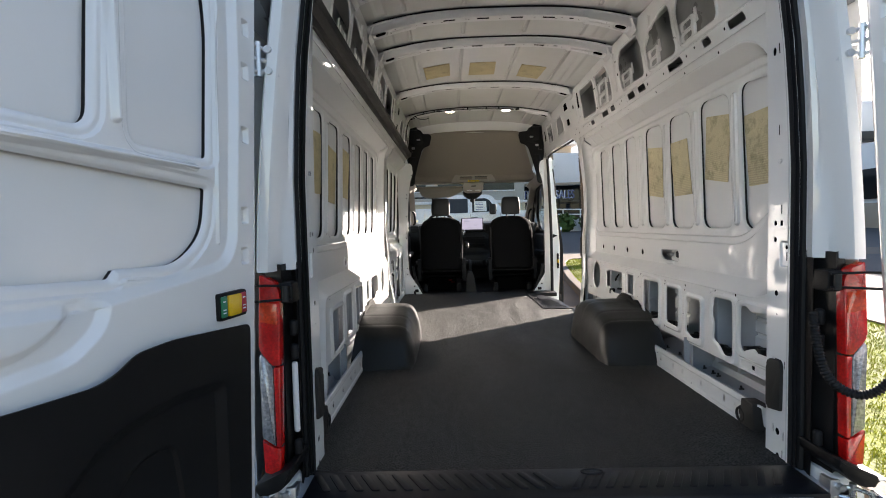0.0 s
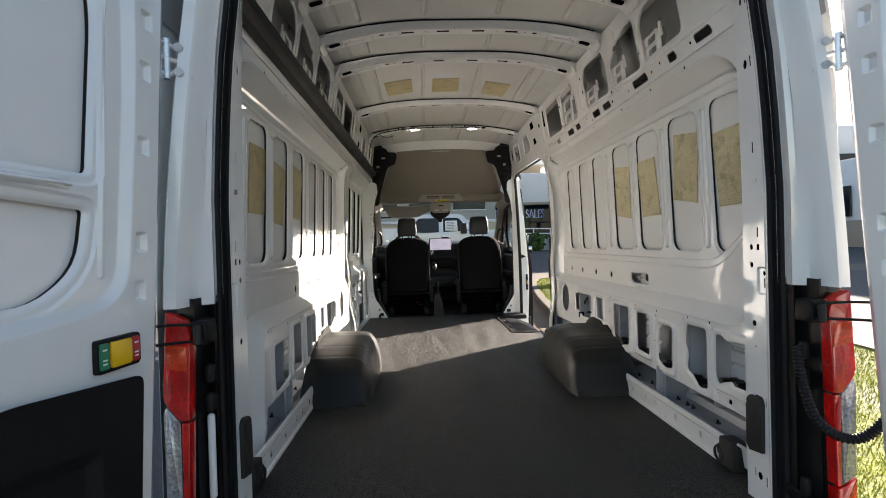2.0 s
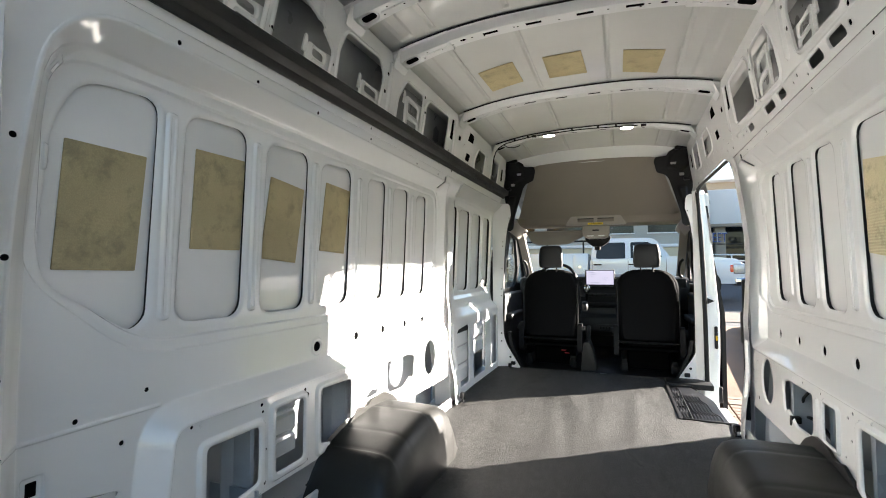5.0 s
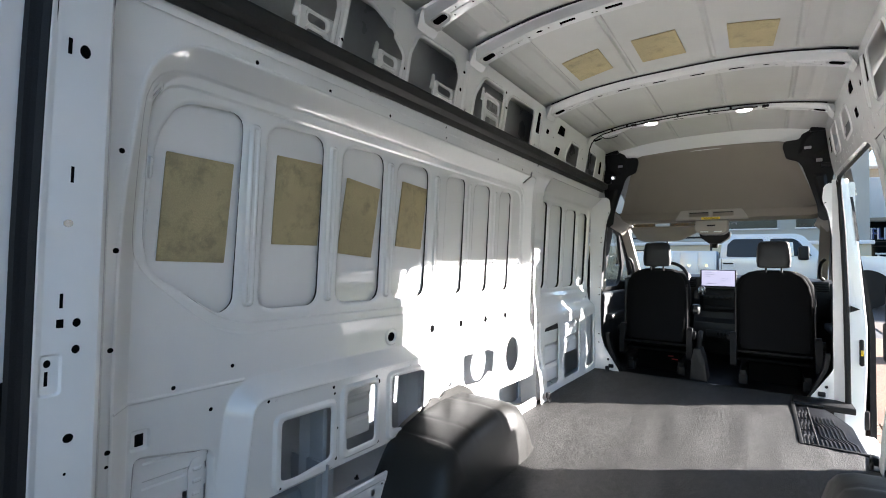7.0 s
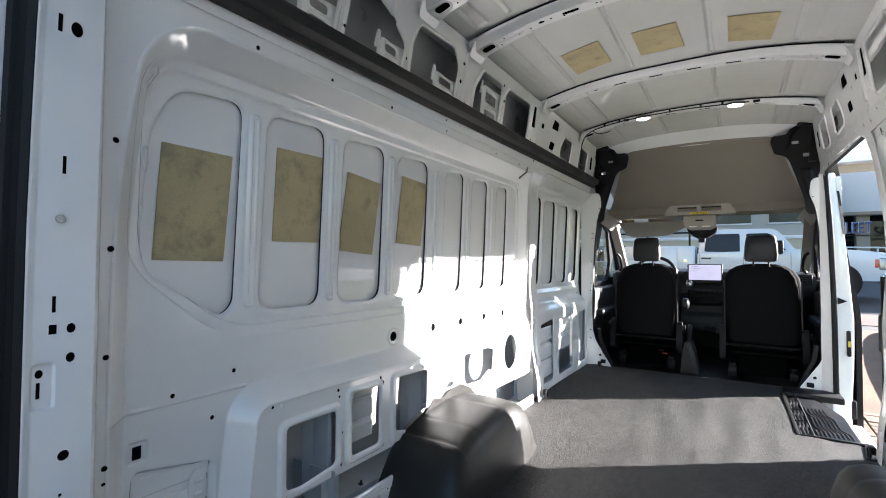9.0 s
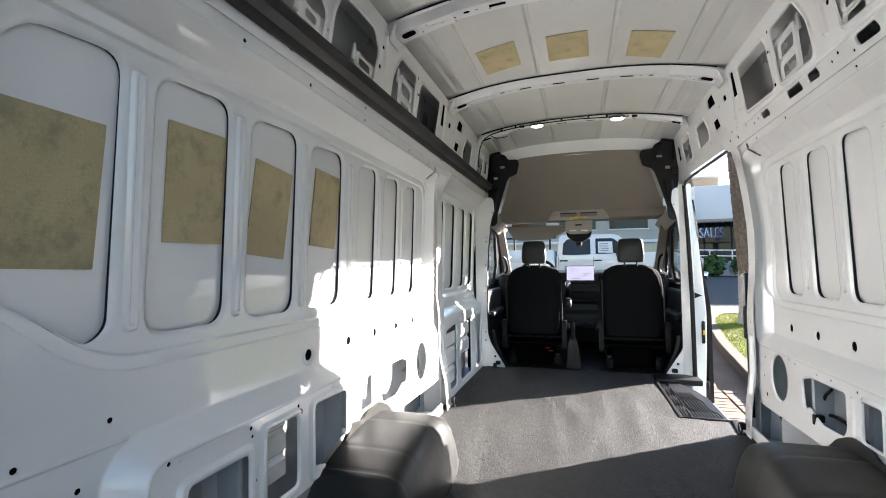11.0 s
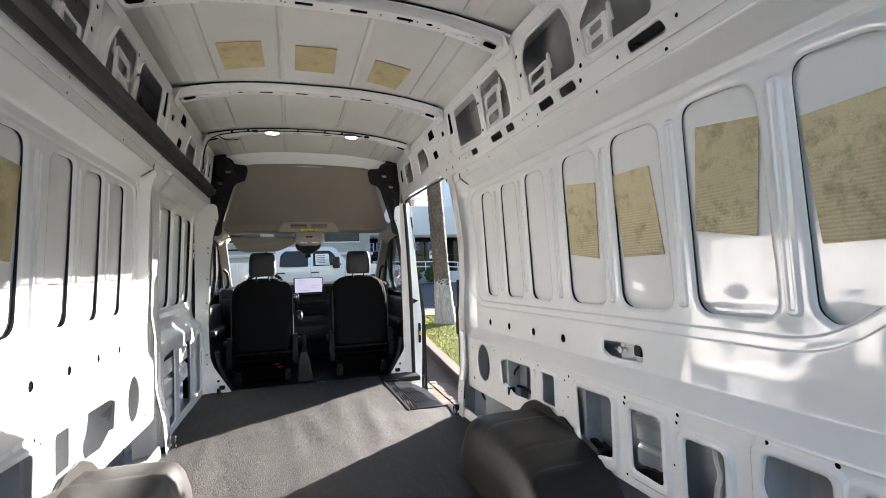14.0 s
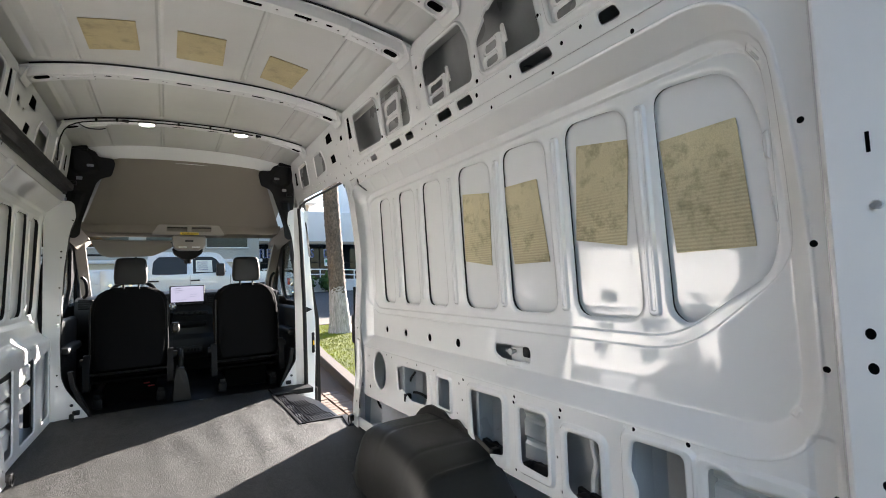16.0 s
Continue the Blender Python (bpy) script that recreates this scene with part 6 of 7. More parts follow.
bm = strip(liner_row, list(np.linspace(-1, 1, 41)))
liner = tagged(part("headliner", bm, LINER), "beige moulded headliner panel above the cab", "headliner", kind="structure")
part("roof_front", strip(lambda x: [(x, 3.98, roof_z(x) + 0.005), (x, 4.3, roof_z(x) * 0.97), (x, 4.85, 1.50), (x, 5.0, 1.36)], list(np.linspace(-0.8, 0.8, 9))), CAVITY, liner)
part("front_bow", strip(lambda x: [(x, 3.90, roof_z(x) - 0.004), (x, 3.915, roof_z(x) - 0.05), (x, 3.94, roof_z(x) - 0.115 + 0.02 * (x / 0.7) ** 2), (x, 3.96, roof_z(x) - 0.118 + 0.02 * (x / 0.7) ** 2)], list(np.linspace(-0.70, 0.70, 25))), WHITE, liner)

# overhead console with two vents
con = thing("overhead_console", "beige overhead console with two dark vents", "console")
q = rpoly([(-0.27, 1.270), (0.27, 1.270), (0.262, 1.290), (0.222, 1.353), (-0.222, 1.353), (-0.262, 1.290)], 0.012, 3)
part("housing", sheet(q, lambda u, v, w: (u, 4.352 + 0.10 * (1.345 - v) + w, v), [rrect(-0.165, 1.297, -0.015, 1.337, 0.006), rrect(0.015, 1.297, 0.165, 1.337, 0.006)], [], [], 0.03, thick=0.05), LINERPL, con)
part("vent_box", box((-0.17, 4.405, 1.290), (0.17, 4.43, 1.345)), BLACK, con)
for x in (-0.09, 0.09):
    part("vent_slat", box((x - 0.072, 4.372, 1.329), (x + 0.072, 4.40, 1.334), 0.002, 1), BLACK, con)
q = rpoly([(-0.125, 1.268), (0.125, 1.268), (0.118, 1.175), (0.08, 1.150), (-0.08, 1.150), (-0.118, 1.175)], 0.015, 3)
part("lamp_pod", prism(q, lambda u, v, k: (u, k, v), 4.40, 4.60, 0.008), LINERPL, con)
part("switch", box((-0.030, 4.392, 1.216), (0.030, 4.402, 1.228), 0.002, 1), BLACK, con)
for x in (-0.05, 0.05):
    part("reading_lamp", box((x - 0.03, 4.394, 1.165), (x + 0.03, 4.402, 1.175), 0.002, 1), PAPER, con)
lbl = part("yellow_label", box((-0.068, 4.348, 1.271), (0.068, 4.356, 1.290), 0.001, 1), YELLOW, con, "yellow warning label")
bm = bmesh.new()
for z in (1.275, 1.280, 1.285):
    box((-0.055, 4.3468, z - 0.001), (0.06, 4.348, z + 0.001), bm=bm)
part("label_print", bm, TRIM, lbl)
settle(con, (0, 4.40, 1.275))

mir = thing("mirror_camera", "black mirror and camera pod at the windscreen top", "mirror")
part("pod", prism(rpoly([(-0.125, 1.185), (0.130, 1.185), (0.115, 1.135), (0.045, 1.085), (-0.045, 1.085), (-0.11, 1.135)], 0.012, 3), lambda u, v, k: (u, k, v), 4.72, 4.86, 0.01), BLACK, mir)
part("stem", cyl((0, 4.75, 1.09), (0, 4.76, 1.05), 0.03, 14), BLACK, mir)
part("mount", box((-0.04, 4.74, 1.16), (0.04, 4.90, 1.30), 0.01), BLACK, mir)
settle(mir, (0, 4.78, 1.185))
vis = thing("sun_visor", "beige folded sun visor above the windscreen", "sun visor")
part("blade", prism(rpoly([(-0.70, 1.235), (-0.13, 1.230), (-0.12, 1.185), (-0.24, 1.125), (-0.28, 1.110), (-0.58, 1.102), (-0.64, 1.125)], 0.02, 4), lambda u, v, k: (u, 4.60 + (1.230 - v) * 0.5 + k, v), 0.0, 0.016, 0.005), LINERPL, vis)
part("pivot_rod", cyl((-0.72, 4.60, 1.238), (-0.12, 4.60, 1.236), 0.006, 8), LINERPL, vis)
settle(vis, (-0.42, 4.60, 1.240))


# ---- cab shell ----
def cab_side(s):
    at = lambda u, v, w: (s * (np.interp(v, (-0.4, 0.5, 1.35), (0.93, 0.93, 0.80)) + w), u, v)
    outer = [(3.93, -0.45), (5.9, -0.45), (5.9, 0.70), (5.75, 0.74), (4.86, 1.36), (3.93, 1.42)]
    # rear edge set forward, out of view, to keep sun off the left bay
    win = rpoly([(4.43, 0.66), (4.95, 0.66), (5.02, 0.70), (5.02, 0.86), (4.70, 1.17), (4.45, 1.22)], 0.04, 4)
    quarter = rpoly([(5.08, 0.70), (5.55, 0.70), (5.08, 1.05)], 0.03, 3)
    ob = part("cab_side_" + ("right" if s > 0 else "left"), sheet(outer, at, [win, quarter], (), (), 0.10, thick=0.03), BLACK)
    tagged(ob, "dark trimmed cab door side with window", "wall", kind="structure")
    pane = part("window_pane", sheet(win, lambda u, v, w: at(u, v, w + 0.012), step=0.2, thick=0.004), CLEAR, ob, "clear door window")
    pane.visible_shadow = False
    pane = part("quarter_pane", sheet(quarter, lambda u, v, w: at(u, v, w + 0.012), step=0.2, thick=0.004), CLEAR, ob)
    pane.visible_shadow = False
    bm = strip(lambda t: [(s * (0.85 - 0.045 * t), 5.75 - 0.93 * t, 0.74 + 0.56 * t), (s * (0.80 - 0.045 * t), 5.70 - 0.93 * t, 0.73 + 0.56 * t), (s * (0.79 - 0.045 * t), 5.60 - 0.93 * t, 0.71 + 0.55 * t), (s * (0.86 - 0.045 * t), 5.58 - 0.93 * t, 0.69 + 0.56 * t)],
               list(np.linspace(-0.05, 1.02, 10)), close=True)
    part("windscreen_pillar", bm, LINERPL, ob, "beige windscreen pillar trim")
    bm = strip(lambda t: [(s * 0.86, 3.93 + 0.02 * t, t), (s * 0.80, 3.95, t), (s * 0.79, 4.10, t), (s * 0.85, 4.14, t)], [0.66, 1.0, 1.36], close=True)
    part("belt_pillar", bm, LINERPL, ob)
    bm = bmesh.new()
    strip(lambda u: [(s * 0.80, u, 1.36 - 0.1 * max(0, u - 4.0)), (s * 0.74, u, 1.375 - 0.1 * max(0, u - 4.0)), (s * 0.72, u, 1.33 - 0.1 * max(0, u - 4.0)), (s * 0.80, u, 1.25 - 0.1 * max(0, u - 4.0))], [3.95, 4.4, 4.9], close=True, bm=bm)
    part("cant_rail", bm, LINERPL, ob)
    part("door_card", box((s * 0.84, 4.05, -0.15), (s * 0.90, 5.1, 0.62), 0.03, 3), DASH, ob)
    part("armrest", box((s * 0.78, 4.30, 0.36), (s * 0.86, 4.9, 0.42), 0.02, 3), DASH, ob)
    part("grab_handle", tube([(s * 0.80, 4.98, 0.95), (s * 0.77, 5.0, 0.92), (s * 0.77, 5.10, 0.80), (s * 0.80, 5.14, 0.77)], 0.014, 8, smooth=1), BLACK, ob)
    return ob


cab_side(1)
cab_side(-1)
bm = strip(lambda x: [(x, 4.78 - 0.05 * (x / 0.8) ** 2, 1.29), (x, 5.25 - 0.12 * (x / 0.8) ** 2, 1.03), (x, 5.78 - 0.18 * (x / 0.8) ** 2, 0.72)], list(np.linspace(-0.79, 0.79, 13)))
ws = tagged(part("window_1", bm, CLEAR), "clear raked windscreen", "windscreen", kind="structure")
ws.visible_shadow = False
tagged(part("cab_floor", box((-0.92, 3.87, -0.16), (0.92, 5.6, -0.04), 0.01), BLACK), "black carpeted cab floor", "floor", kind="structure")
tagged(part("bulkhead_front", box((-0.92, 5.60, -0.45), (0.92, 5.90, 0.70), 0.02), BLACK), "dark front bulkhead under the windscreen", "wall", kind="structure")
bm = strip(lambda x: [(x, 5.85, 0.74), (x, 6.2, 0.62), (x, 6.55, 0.42), (x, 6.62, 0.1)], list(np.linspace(-0.9, 0.9, 7)))
tagged(part("bonnet", bm, WHITE), "white van bonnet ahead of the windscreen", "bonnet", kind="structure")

dash = thing("dashboard", "dark grey moulded dashboard with lit centre screen", "dashboard")
prof = [(5.62, 0.76), (5.30, 0.80), (5.16, 0.795), (5.09, 0.770), (5.07, 0.70), (5.10, 0.58), (5.16, 0.48), (5.30, 0.40), (5.60, 0.40)]
part("top_pad", strip(lambda x: [(x, y, z - 0.03 * (abs(x) / 0.85) ** 3) for y, z in prof], list(np.linspace(-0.86, 0.86, 25)), close=True), DASH, dash)
q = [(5.085, 0.685), (5.055, 0.60), (5.02, 0.56), (5.03, 0.50), (5.06, 0.44), (5.05, 0.38), (5.0, 0.34), (4.985, 0.28), (5.0, 0.20), (5.04, 0.15), (5.3, 0.12), (5.3, 0.68)]
part("centre_console", strip(lambda x: [(x, y + 0.02 * (abs(x) / 0.2) ** 4, z) for y, z in q], list(np.linspace(-0.20, 0.24, 13)), close=True), DASH, dash)
scr = part("screen_case", box((-0.145, 5.045, 0.655), (0.155, 5.075, 0.845), 0.008), BLACK, dash)
part("screen_face", box((-0.132, 5.040, 0.690), (0.143, 5.046, 0.838), 0.002, 1), SCREEN, scr, "lit pale lilac display")
for u, v, w in ((-0.10, 0.82, 0.05), (-0.10, 0.80, 0.07), (-0.10, 0.78, 0.04), (0.03, 0.76, 0.06), (0.03, 0.74, 0.04), (-0.09, 0.71, 0.09)):
    part("screen_print", box((u, 5.0385, v - 0.002), (u + w, 5.0395, v + 0.002)), SCREENLINE, scr)
part("screen_keys", box((-0.12, 5.041, 0.663), (0.14, 5.046, 0.680), 0.002, 1), VINYL, scr)
for x in (-0.235, 0.235, -0.78, 0.78):
    v = part("air_vent", box((x - 0.055, 5.062, 0.665), (x + 0.055, 5.09, 0.755), 0.01), BLACK, dash)
    for k in range(4):
        part("vent_slat", box((x - 0.05, 5.056, 0.68 + k * 0.02), (x + 0.05, 5.066, 0.684 + k * 0.02)), VINYL, v)
part("shelf_recess", box((-0.12, 5.022, 0.455), (0.17, 5.05, 0.50), 0.01), BLACK, dash)
part("switch_row", box((-0.15, 5.005, 0.565), (0.18, 5.03, 0.60), 0.006), VINYL, dash)
for k in range(5):
    part("knob", cyl((-0.07 + 0.045 * k, 5.005, 0.583), (-0.07 + 0.045 * k, 4.99, 0.583), 0.011, 12), BLACK, dash)
part("socket_panel", box((-0.09, 4.972, 0.205), (0.13, 4.99, 0.275), 0.008), VINYL, dash)
for k in range(4):
    part("socket", box((0.0 + k * 0.028, 4.966, 0.225), (0.02 + k * 0.028, 4.975, 0.255), 0.003), BLACK, dash)
part("cowl", pillow([(0.70, -0.42, 5.12, 0.20, 0.10), (0.78, -0.42, 5.12, 0.19, 0.09), (0.825, -0.42, 5.13, 0.15, 0.06)], 20, 3), DASH, dash)
settle(dash, (0, 5.3, 0.12))
gear = thing("gear_lever", "grey gear lever on the centre stack", "gear lever")
part("shaft", cyl((-0.135, 5.02, 0.50), (-0.125, 4.97, 0.60), 0.016, 10), BLACK, gear)
part("knob", pillow([(0.595, -0.125, 4.965, 0.018, 0.018), (0.62, -0.125, 4.96, 0.032, 0.028), (0.66, -0.122, 4.955, 0.034, 0.028), (0.685, -0.122, 4.955, 0.020, 0.016)], 14, 2.4), ZINC, gear, "silver-topped knob")
settle(gear, (-0.13, 5.02, 0.50))
whl = thing("steering_wheel", "black steering wheel behind the driver's seat", "steering wheel")
tilt = Matrix.Translation((-0.42, 4.86, 0.74)) @ Matrix.Rotation(radians(62), 4, "X")
part("rim", tube([tilt @ Vector((0.19 * math.cos(a), 0.19 * math.sin(a), 0)) for a in np.linspace(0, 2 * math.pi, 36)[:-1]], 0.016, 10, closed=True), BLACK, whl)
bm = bmesh.new()
for a in (0.1, math.pi - 0.1, -math.pi / 2):
    tube([tilt @ Vector((0.05 * math.cos(a), 0.05 * math.sin(a), -0.03)), tilt @ Vector((0.185 * math.cos(a), 0.185 * math.sin(a), 0))], 0.018, 8, bm)
part("spoke", bm, BLACK, whl)
part("hub", cyl(tilt @ Vector((0, 0, -0.06)), tilt @ Vector((0, 0, 0.01)), 0.07, 20), DASH, whl)
settle(whl, (-0.42, 4.95, 0.70))


# ---- seats ----
def seat(cx, arm):
    ob = thing("cab_seat", "black fabric cab seat with grey vinyl headrest", "seat", "cab seats")
    st = [(0.235, 0.20), (0.245, 0.235), (0.27, 0.245), (0.35, 0.252), (0.50, 0.262), (0.65, 0.262), (0.74, 0.248), (0.80, 0.215), (0.832, 0.165), (0.848, 0.11), (0.852, 0.05)]
    rows = [(z, cx, 4.29 + 0.09 * (0.85 - z) / 0.6 * -1 + 0.08, a, 0.045 if z > 0.83 or z < 0.24 else 0.075) for z, a in st]
    part("backrest", pillow(rows, 28, 3.4), FABRIC, ob)
    part("back_shell", pillow([(z, cx, 4.245 - 0.0 + 0.08 - 0.09 * (0.85 - z) / 0.6 - 0.015, a - 0.028, 0.045) for z, a in st[1:-2]], 28, 3.6), FABRIC, ob, "black carpet-like back panel")
    hd = part("headrest", pillow([(0.868, cx, 4.30, 0.085, 0.03), (0.876, cx, 4.30, 0.105, 0.045), (0.92, cx, 4.30, 0.112, 0.052), (1.0, cx, 4.30, 0.108, 0.052), (1.055, cx, 4.305, 0.100, 0.046), (1.072, cx, 4.305, 0.088, 0.034), (1.078, cx, 4.305, 0.06, 0.02)], 24, 4.0), VINYL, ob, "charcoal vinyl headrest")
    for d in (-0.05, 0.05):
        part("headrest_post", cyl((cx + d, 4.30, 0.83), (cx + d, 4.30, 0.88), 0.007, 10), BLACK, hd)
    part("cushion", pillow([(0.17, cx, 4.55, 0.22, 0.24), (0.20, cx, 4.55, 0.25, 0.27), (0.29, cx, 4.55, 0.25, 0.27), (0.32, cx, 4.55, 0.22, 0.24)], 24, 4), FABRIC, ob)
    # pedestal and frame in near-black, carrying the shade under the seat
    part("pedestal", box((cx - 0.17, 4.36, -0.05), (cx + 0.17, 4.72, 0.12), 0.02), SHADE_BLACK, ob)
    for d in (-0.2, 0.2):
        part("slide_rail", box((cx + d - 0.022, 4.20, 0.03), (cx + d + 0.022, 4.74, 0.07), 0.006), BLACK, ob)
        part("rail_foot", box((cx + d - 0.03, 4.22, -0.04), (cx + d + 0.03, 4.27, 0.035), 0.006), BLACK, ob)
    part("seat_frame", box((cx - 0.24, 4.22, 0.14), (cx + 0.24, 4.75, 0.165), 0.010), SHADE_BLACK, ob)
    part("cross_bar", cyl((cx - 0.24, 4.205, 0.215), (cx + 0.24, 4.205, 0.215), 0.009, 10), BLACK, ob)
    for d in (-1, 1):
        x = cx + d * 0.262
        q = rpoly([(4.16, 0.10), (4.34, 0.10), (4.35, 0.22), (4.27, 0.36), (4.20, 0.36), (4.165, 0.22)], 0.025, 4)
        part("side_cover", prism(q, lambda u, v, k: (k, u, v), x - d * 0.02, x + d * 0.022, 0.008), BLACK, ob)
        part("recliner_cap", cyl((x + d * 0.02, 4.24, 0.30), (x + d * 0.045, 4.24, 0.30), 0.035, 18), BLACK, ob)
    for d in (-1, 1):
        part("side_cord", tube([(cx + d * 0.247, 4.215, z) for z in np.linspace(0.30, 0.72, 8)], 0.006, 6), VINYL, ob)
    if arm:
        part("armrest", pillow([(0.47, cx + 0.30, 4.33, 0.022, 0.05), (0.49, cx + 0.30, 4.33, 0.032, 0.065), (0.53, cx + 0.30, 4.33, 0.032, 0.065), (0.55, cx + 0.30, 4.33, 0.022, 0.05)], 16, 3), VINYL, ob, "folded grey armrest")
        for x, z in ((0.08, 0.085), (0.11, 0.060)):
            part("red_fitting", box((cx + x, 4.345, z), (cx + x + 0.045, 4.36, z + 0.008), 0.002, 1), REDP, ob)
    return settle(ob, (cx, 4.45, -0.04))


seat(-0.405, True)
seat(0.430, False)
q = rpoly([(-0.10, 0.0), (0.03, 0.0), (0.005, 0.17), (-0.02, 0.25), (-0.07, 0.25), (-0.085, 0.17)], 0.012, 3)
brk = thing("handbrake", "grey plastic handbrake housing beside the driver's seat", "handbrake")
part("housing", prism(q, lambda u, v, k: (u - 0.03, k, v - 0.04), 4.10, 4.30, 0.008), TRIM, brk)
part("lever", tube([(-0.07, 4.20, 0.20), (-0.07, 4.22, 0.27), (-0.07, 4.32, 0.32)], 0.02, 10, smooth=1), BLACK, brk)
settle(brk, (-0.06, 4.20, -0.04))


# ---- outside ----
def ground_z(y):
    return -0.70 + 0.033 * min(max(y, -40), 40)


bm = bmesh.new()
ys = [-300, -40, -6, -2, 0, 2, 4, 6, 8, 10, 13, 16, 20, 26, 32, 40, 300]
rows = [[bm.verts.new((x, y, ground_z(y))) for x in (-300, -40, -8, -2, 1.5, 3, 8, 40, 300)] for y in ys]
for u, v in zip(rows, rows[1:]):
    for j in range(len(u) - 1):
        bm.faces.new((u[j], u[j + 1], v[j + 1], v[j]))
ground = tagged(part("ground", bm, ASPHALT), "worn dark asphalt parking lot", "asphalt", kind="structure")

# planting strip with concrete kerb, running ahead beside the van
KERB = [(1.62, -1.2), (1.66, 2.0), (1.70, 5.2), (1.96, 7.8), (2.35, 10.2), (2.75, 11.3), (3.9, 11.2), (4.6, 10.3), (4.6, 3.0), (4.4, -1.2)]


def strip_bed():
    inner = grow(rpoly(KERB, 0.5, 4), -0.15)
    outer = rpoly(KERB, 0.5, 4)
    bm = bmesh.new()
    n = len(outer)
    rings = []
    for poly, dz in ((outer, -0.05), (outer, 0.115), (grow(outer, -0.012), 0.13), (grow(inner, 0.01), 0.13), (inner, 0.10)):
        rings.append([bm.verts.new((x, y, ground_z(y) + dz)) for x, y in poly])
    for u, v in zip(rings, rings[1:]):
        for j in range(n):
            bm.faces.new((u[j], u[(j + 1) % n], v[(j + 1) % n], v[j]))
    kerb = tagged(part("kerb", bm, CONCRETE), "pale concrete kerb round the lawn strip", "kerb", kind="structure")
    bm = bmesh.new()
    bm.faces.new([bm.verts.new((x, y, ground_z(y) + 0.11)) for x, y in inner])
    bmesh.ops.triangulate(bm, faces=bm.faces)
    tagged(part("lawn", bm, SOIL), "short green lawn strip beside the van", "lawn", kind="structure")
    # blades
    rnd = np.random.RandomState(8)
    P = np.column_stack((rnd.uniform(1.6, 4.7, 90000), rnd.uniform(-1.2, 11.4, 90000)))
    P = P[inside(P, inner)]
    V, F = [], []
    for i, (x, y) in enumerate(P):
        a, h = rnd.rand() * 6.28, 0.014 + 0.022 * rnd.rand()
        z = ground_z(y) + 0.108
        dx, dy = math.cos(a) * 0.004, math.sin(a) * 0.004
        lx, ly = (rnd.rand(2) - 0.5) * 0.035
        k = len(V)
        V += [(x - dx, y - dy, z), (x + dx, y + dy, z), (x + lx, y + ly, z + h)]
        F.append((k, k + 1, k + 2))
    me = bpy.data.meshes.new("grass")
    me.from_pydata(V, [], F)
    tagged(finish("grass", me, GRASS), "short sunlit green grass blades on the lawn", "grass", kind="stuff")


strip_bed()

# brown aggregate lane between the van and the kerb
bm = strip(lambda y: [(0.70, y, ground_z(y) + 0.005), (1.75 if y < 5.3 else 1.75 + 0.13 * (y - 5.3), y, ground_z(y) + 0.005)], [1.0, 2.4, 4.0, 5.3, 7.0, 9.0, 11.0])
tagged(part("lane", bm, AGGREGATE), "worn brown exposed-aggregate lane beside the kerb", "paving", kind="structure")

# brick band and round cover beside the step
rnd = random.Random(2)
pav = tagged(part("pavement", box((0.98, 2.6, ground_z(3) - 0.06), (1.62, 5.6, ground_z(2.6) + 0.012)), CONCRETE), "strip of brick paving beside the kerb", "pavement", kind="structure")
bm0 = box((-0.095, -0.045, 0), (0.095, 0.045, 0.03), 0.004, 1)
me0 = bpy.data.meshes.new("brick")
bm0.to_mesh(me0)
bm0.free()
me0.materials.append(PAVER)
for i in range(3):
    for j in range(29):
        b = new("brick", me0)
        y = 2.68 + j * 0.098
        b.location = (1.09 + i * 0.205 + (0.1 if j % 2 else 0) * 0.0, y, ground_z(y) + rnd.uniform(-0.004, 0.004) + 0.012)
        b.rotation_euler = (0.033, 0, rnd.uniform(-0.02, 0.02))
        b.parent = pav
cov = thing("manhole_cover", "round brown metal cover set in the paving", "manhole cover")
part("ring", tube([(1.22 + 0.20 * math.cos(a), 3.55 + 0.20 * math.sin(a), ground_z(3.55) + 0.045) for a in np.linspace(0, 2 * math.pi, 40)[:-1]], 0.012, 6, closed=True), CONCRETE, cov)
part("lid", cyl((1.22, 3.55, ground_z(3.55) + 0.0), (1.22, 3.55, ground_z(3.55) + 0.048), 0.19, 32), PAVER, cov)
settle(cov, (1.22, 3.55, ground_z(3.55)))

# pale path beyond the lawn
bm = strip(lambda x: [(x, 11.6, ground_z(11.6) + 0.012), (x, 13.4, ground_z(13.4) + 0.012)], [2.2, 5, 12, 30])
tagged(part("path", bm, CONCRETE), "pale concrete path beyond the lawn", "path", kind="structure")


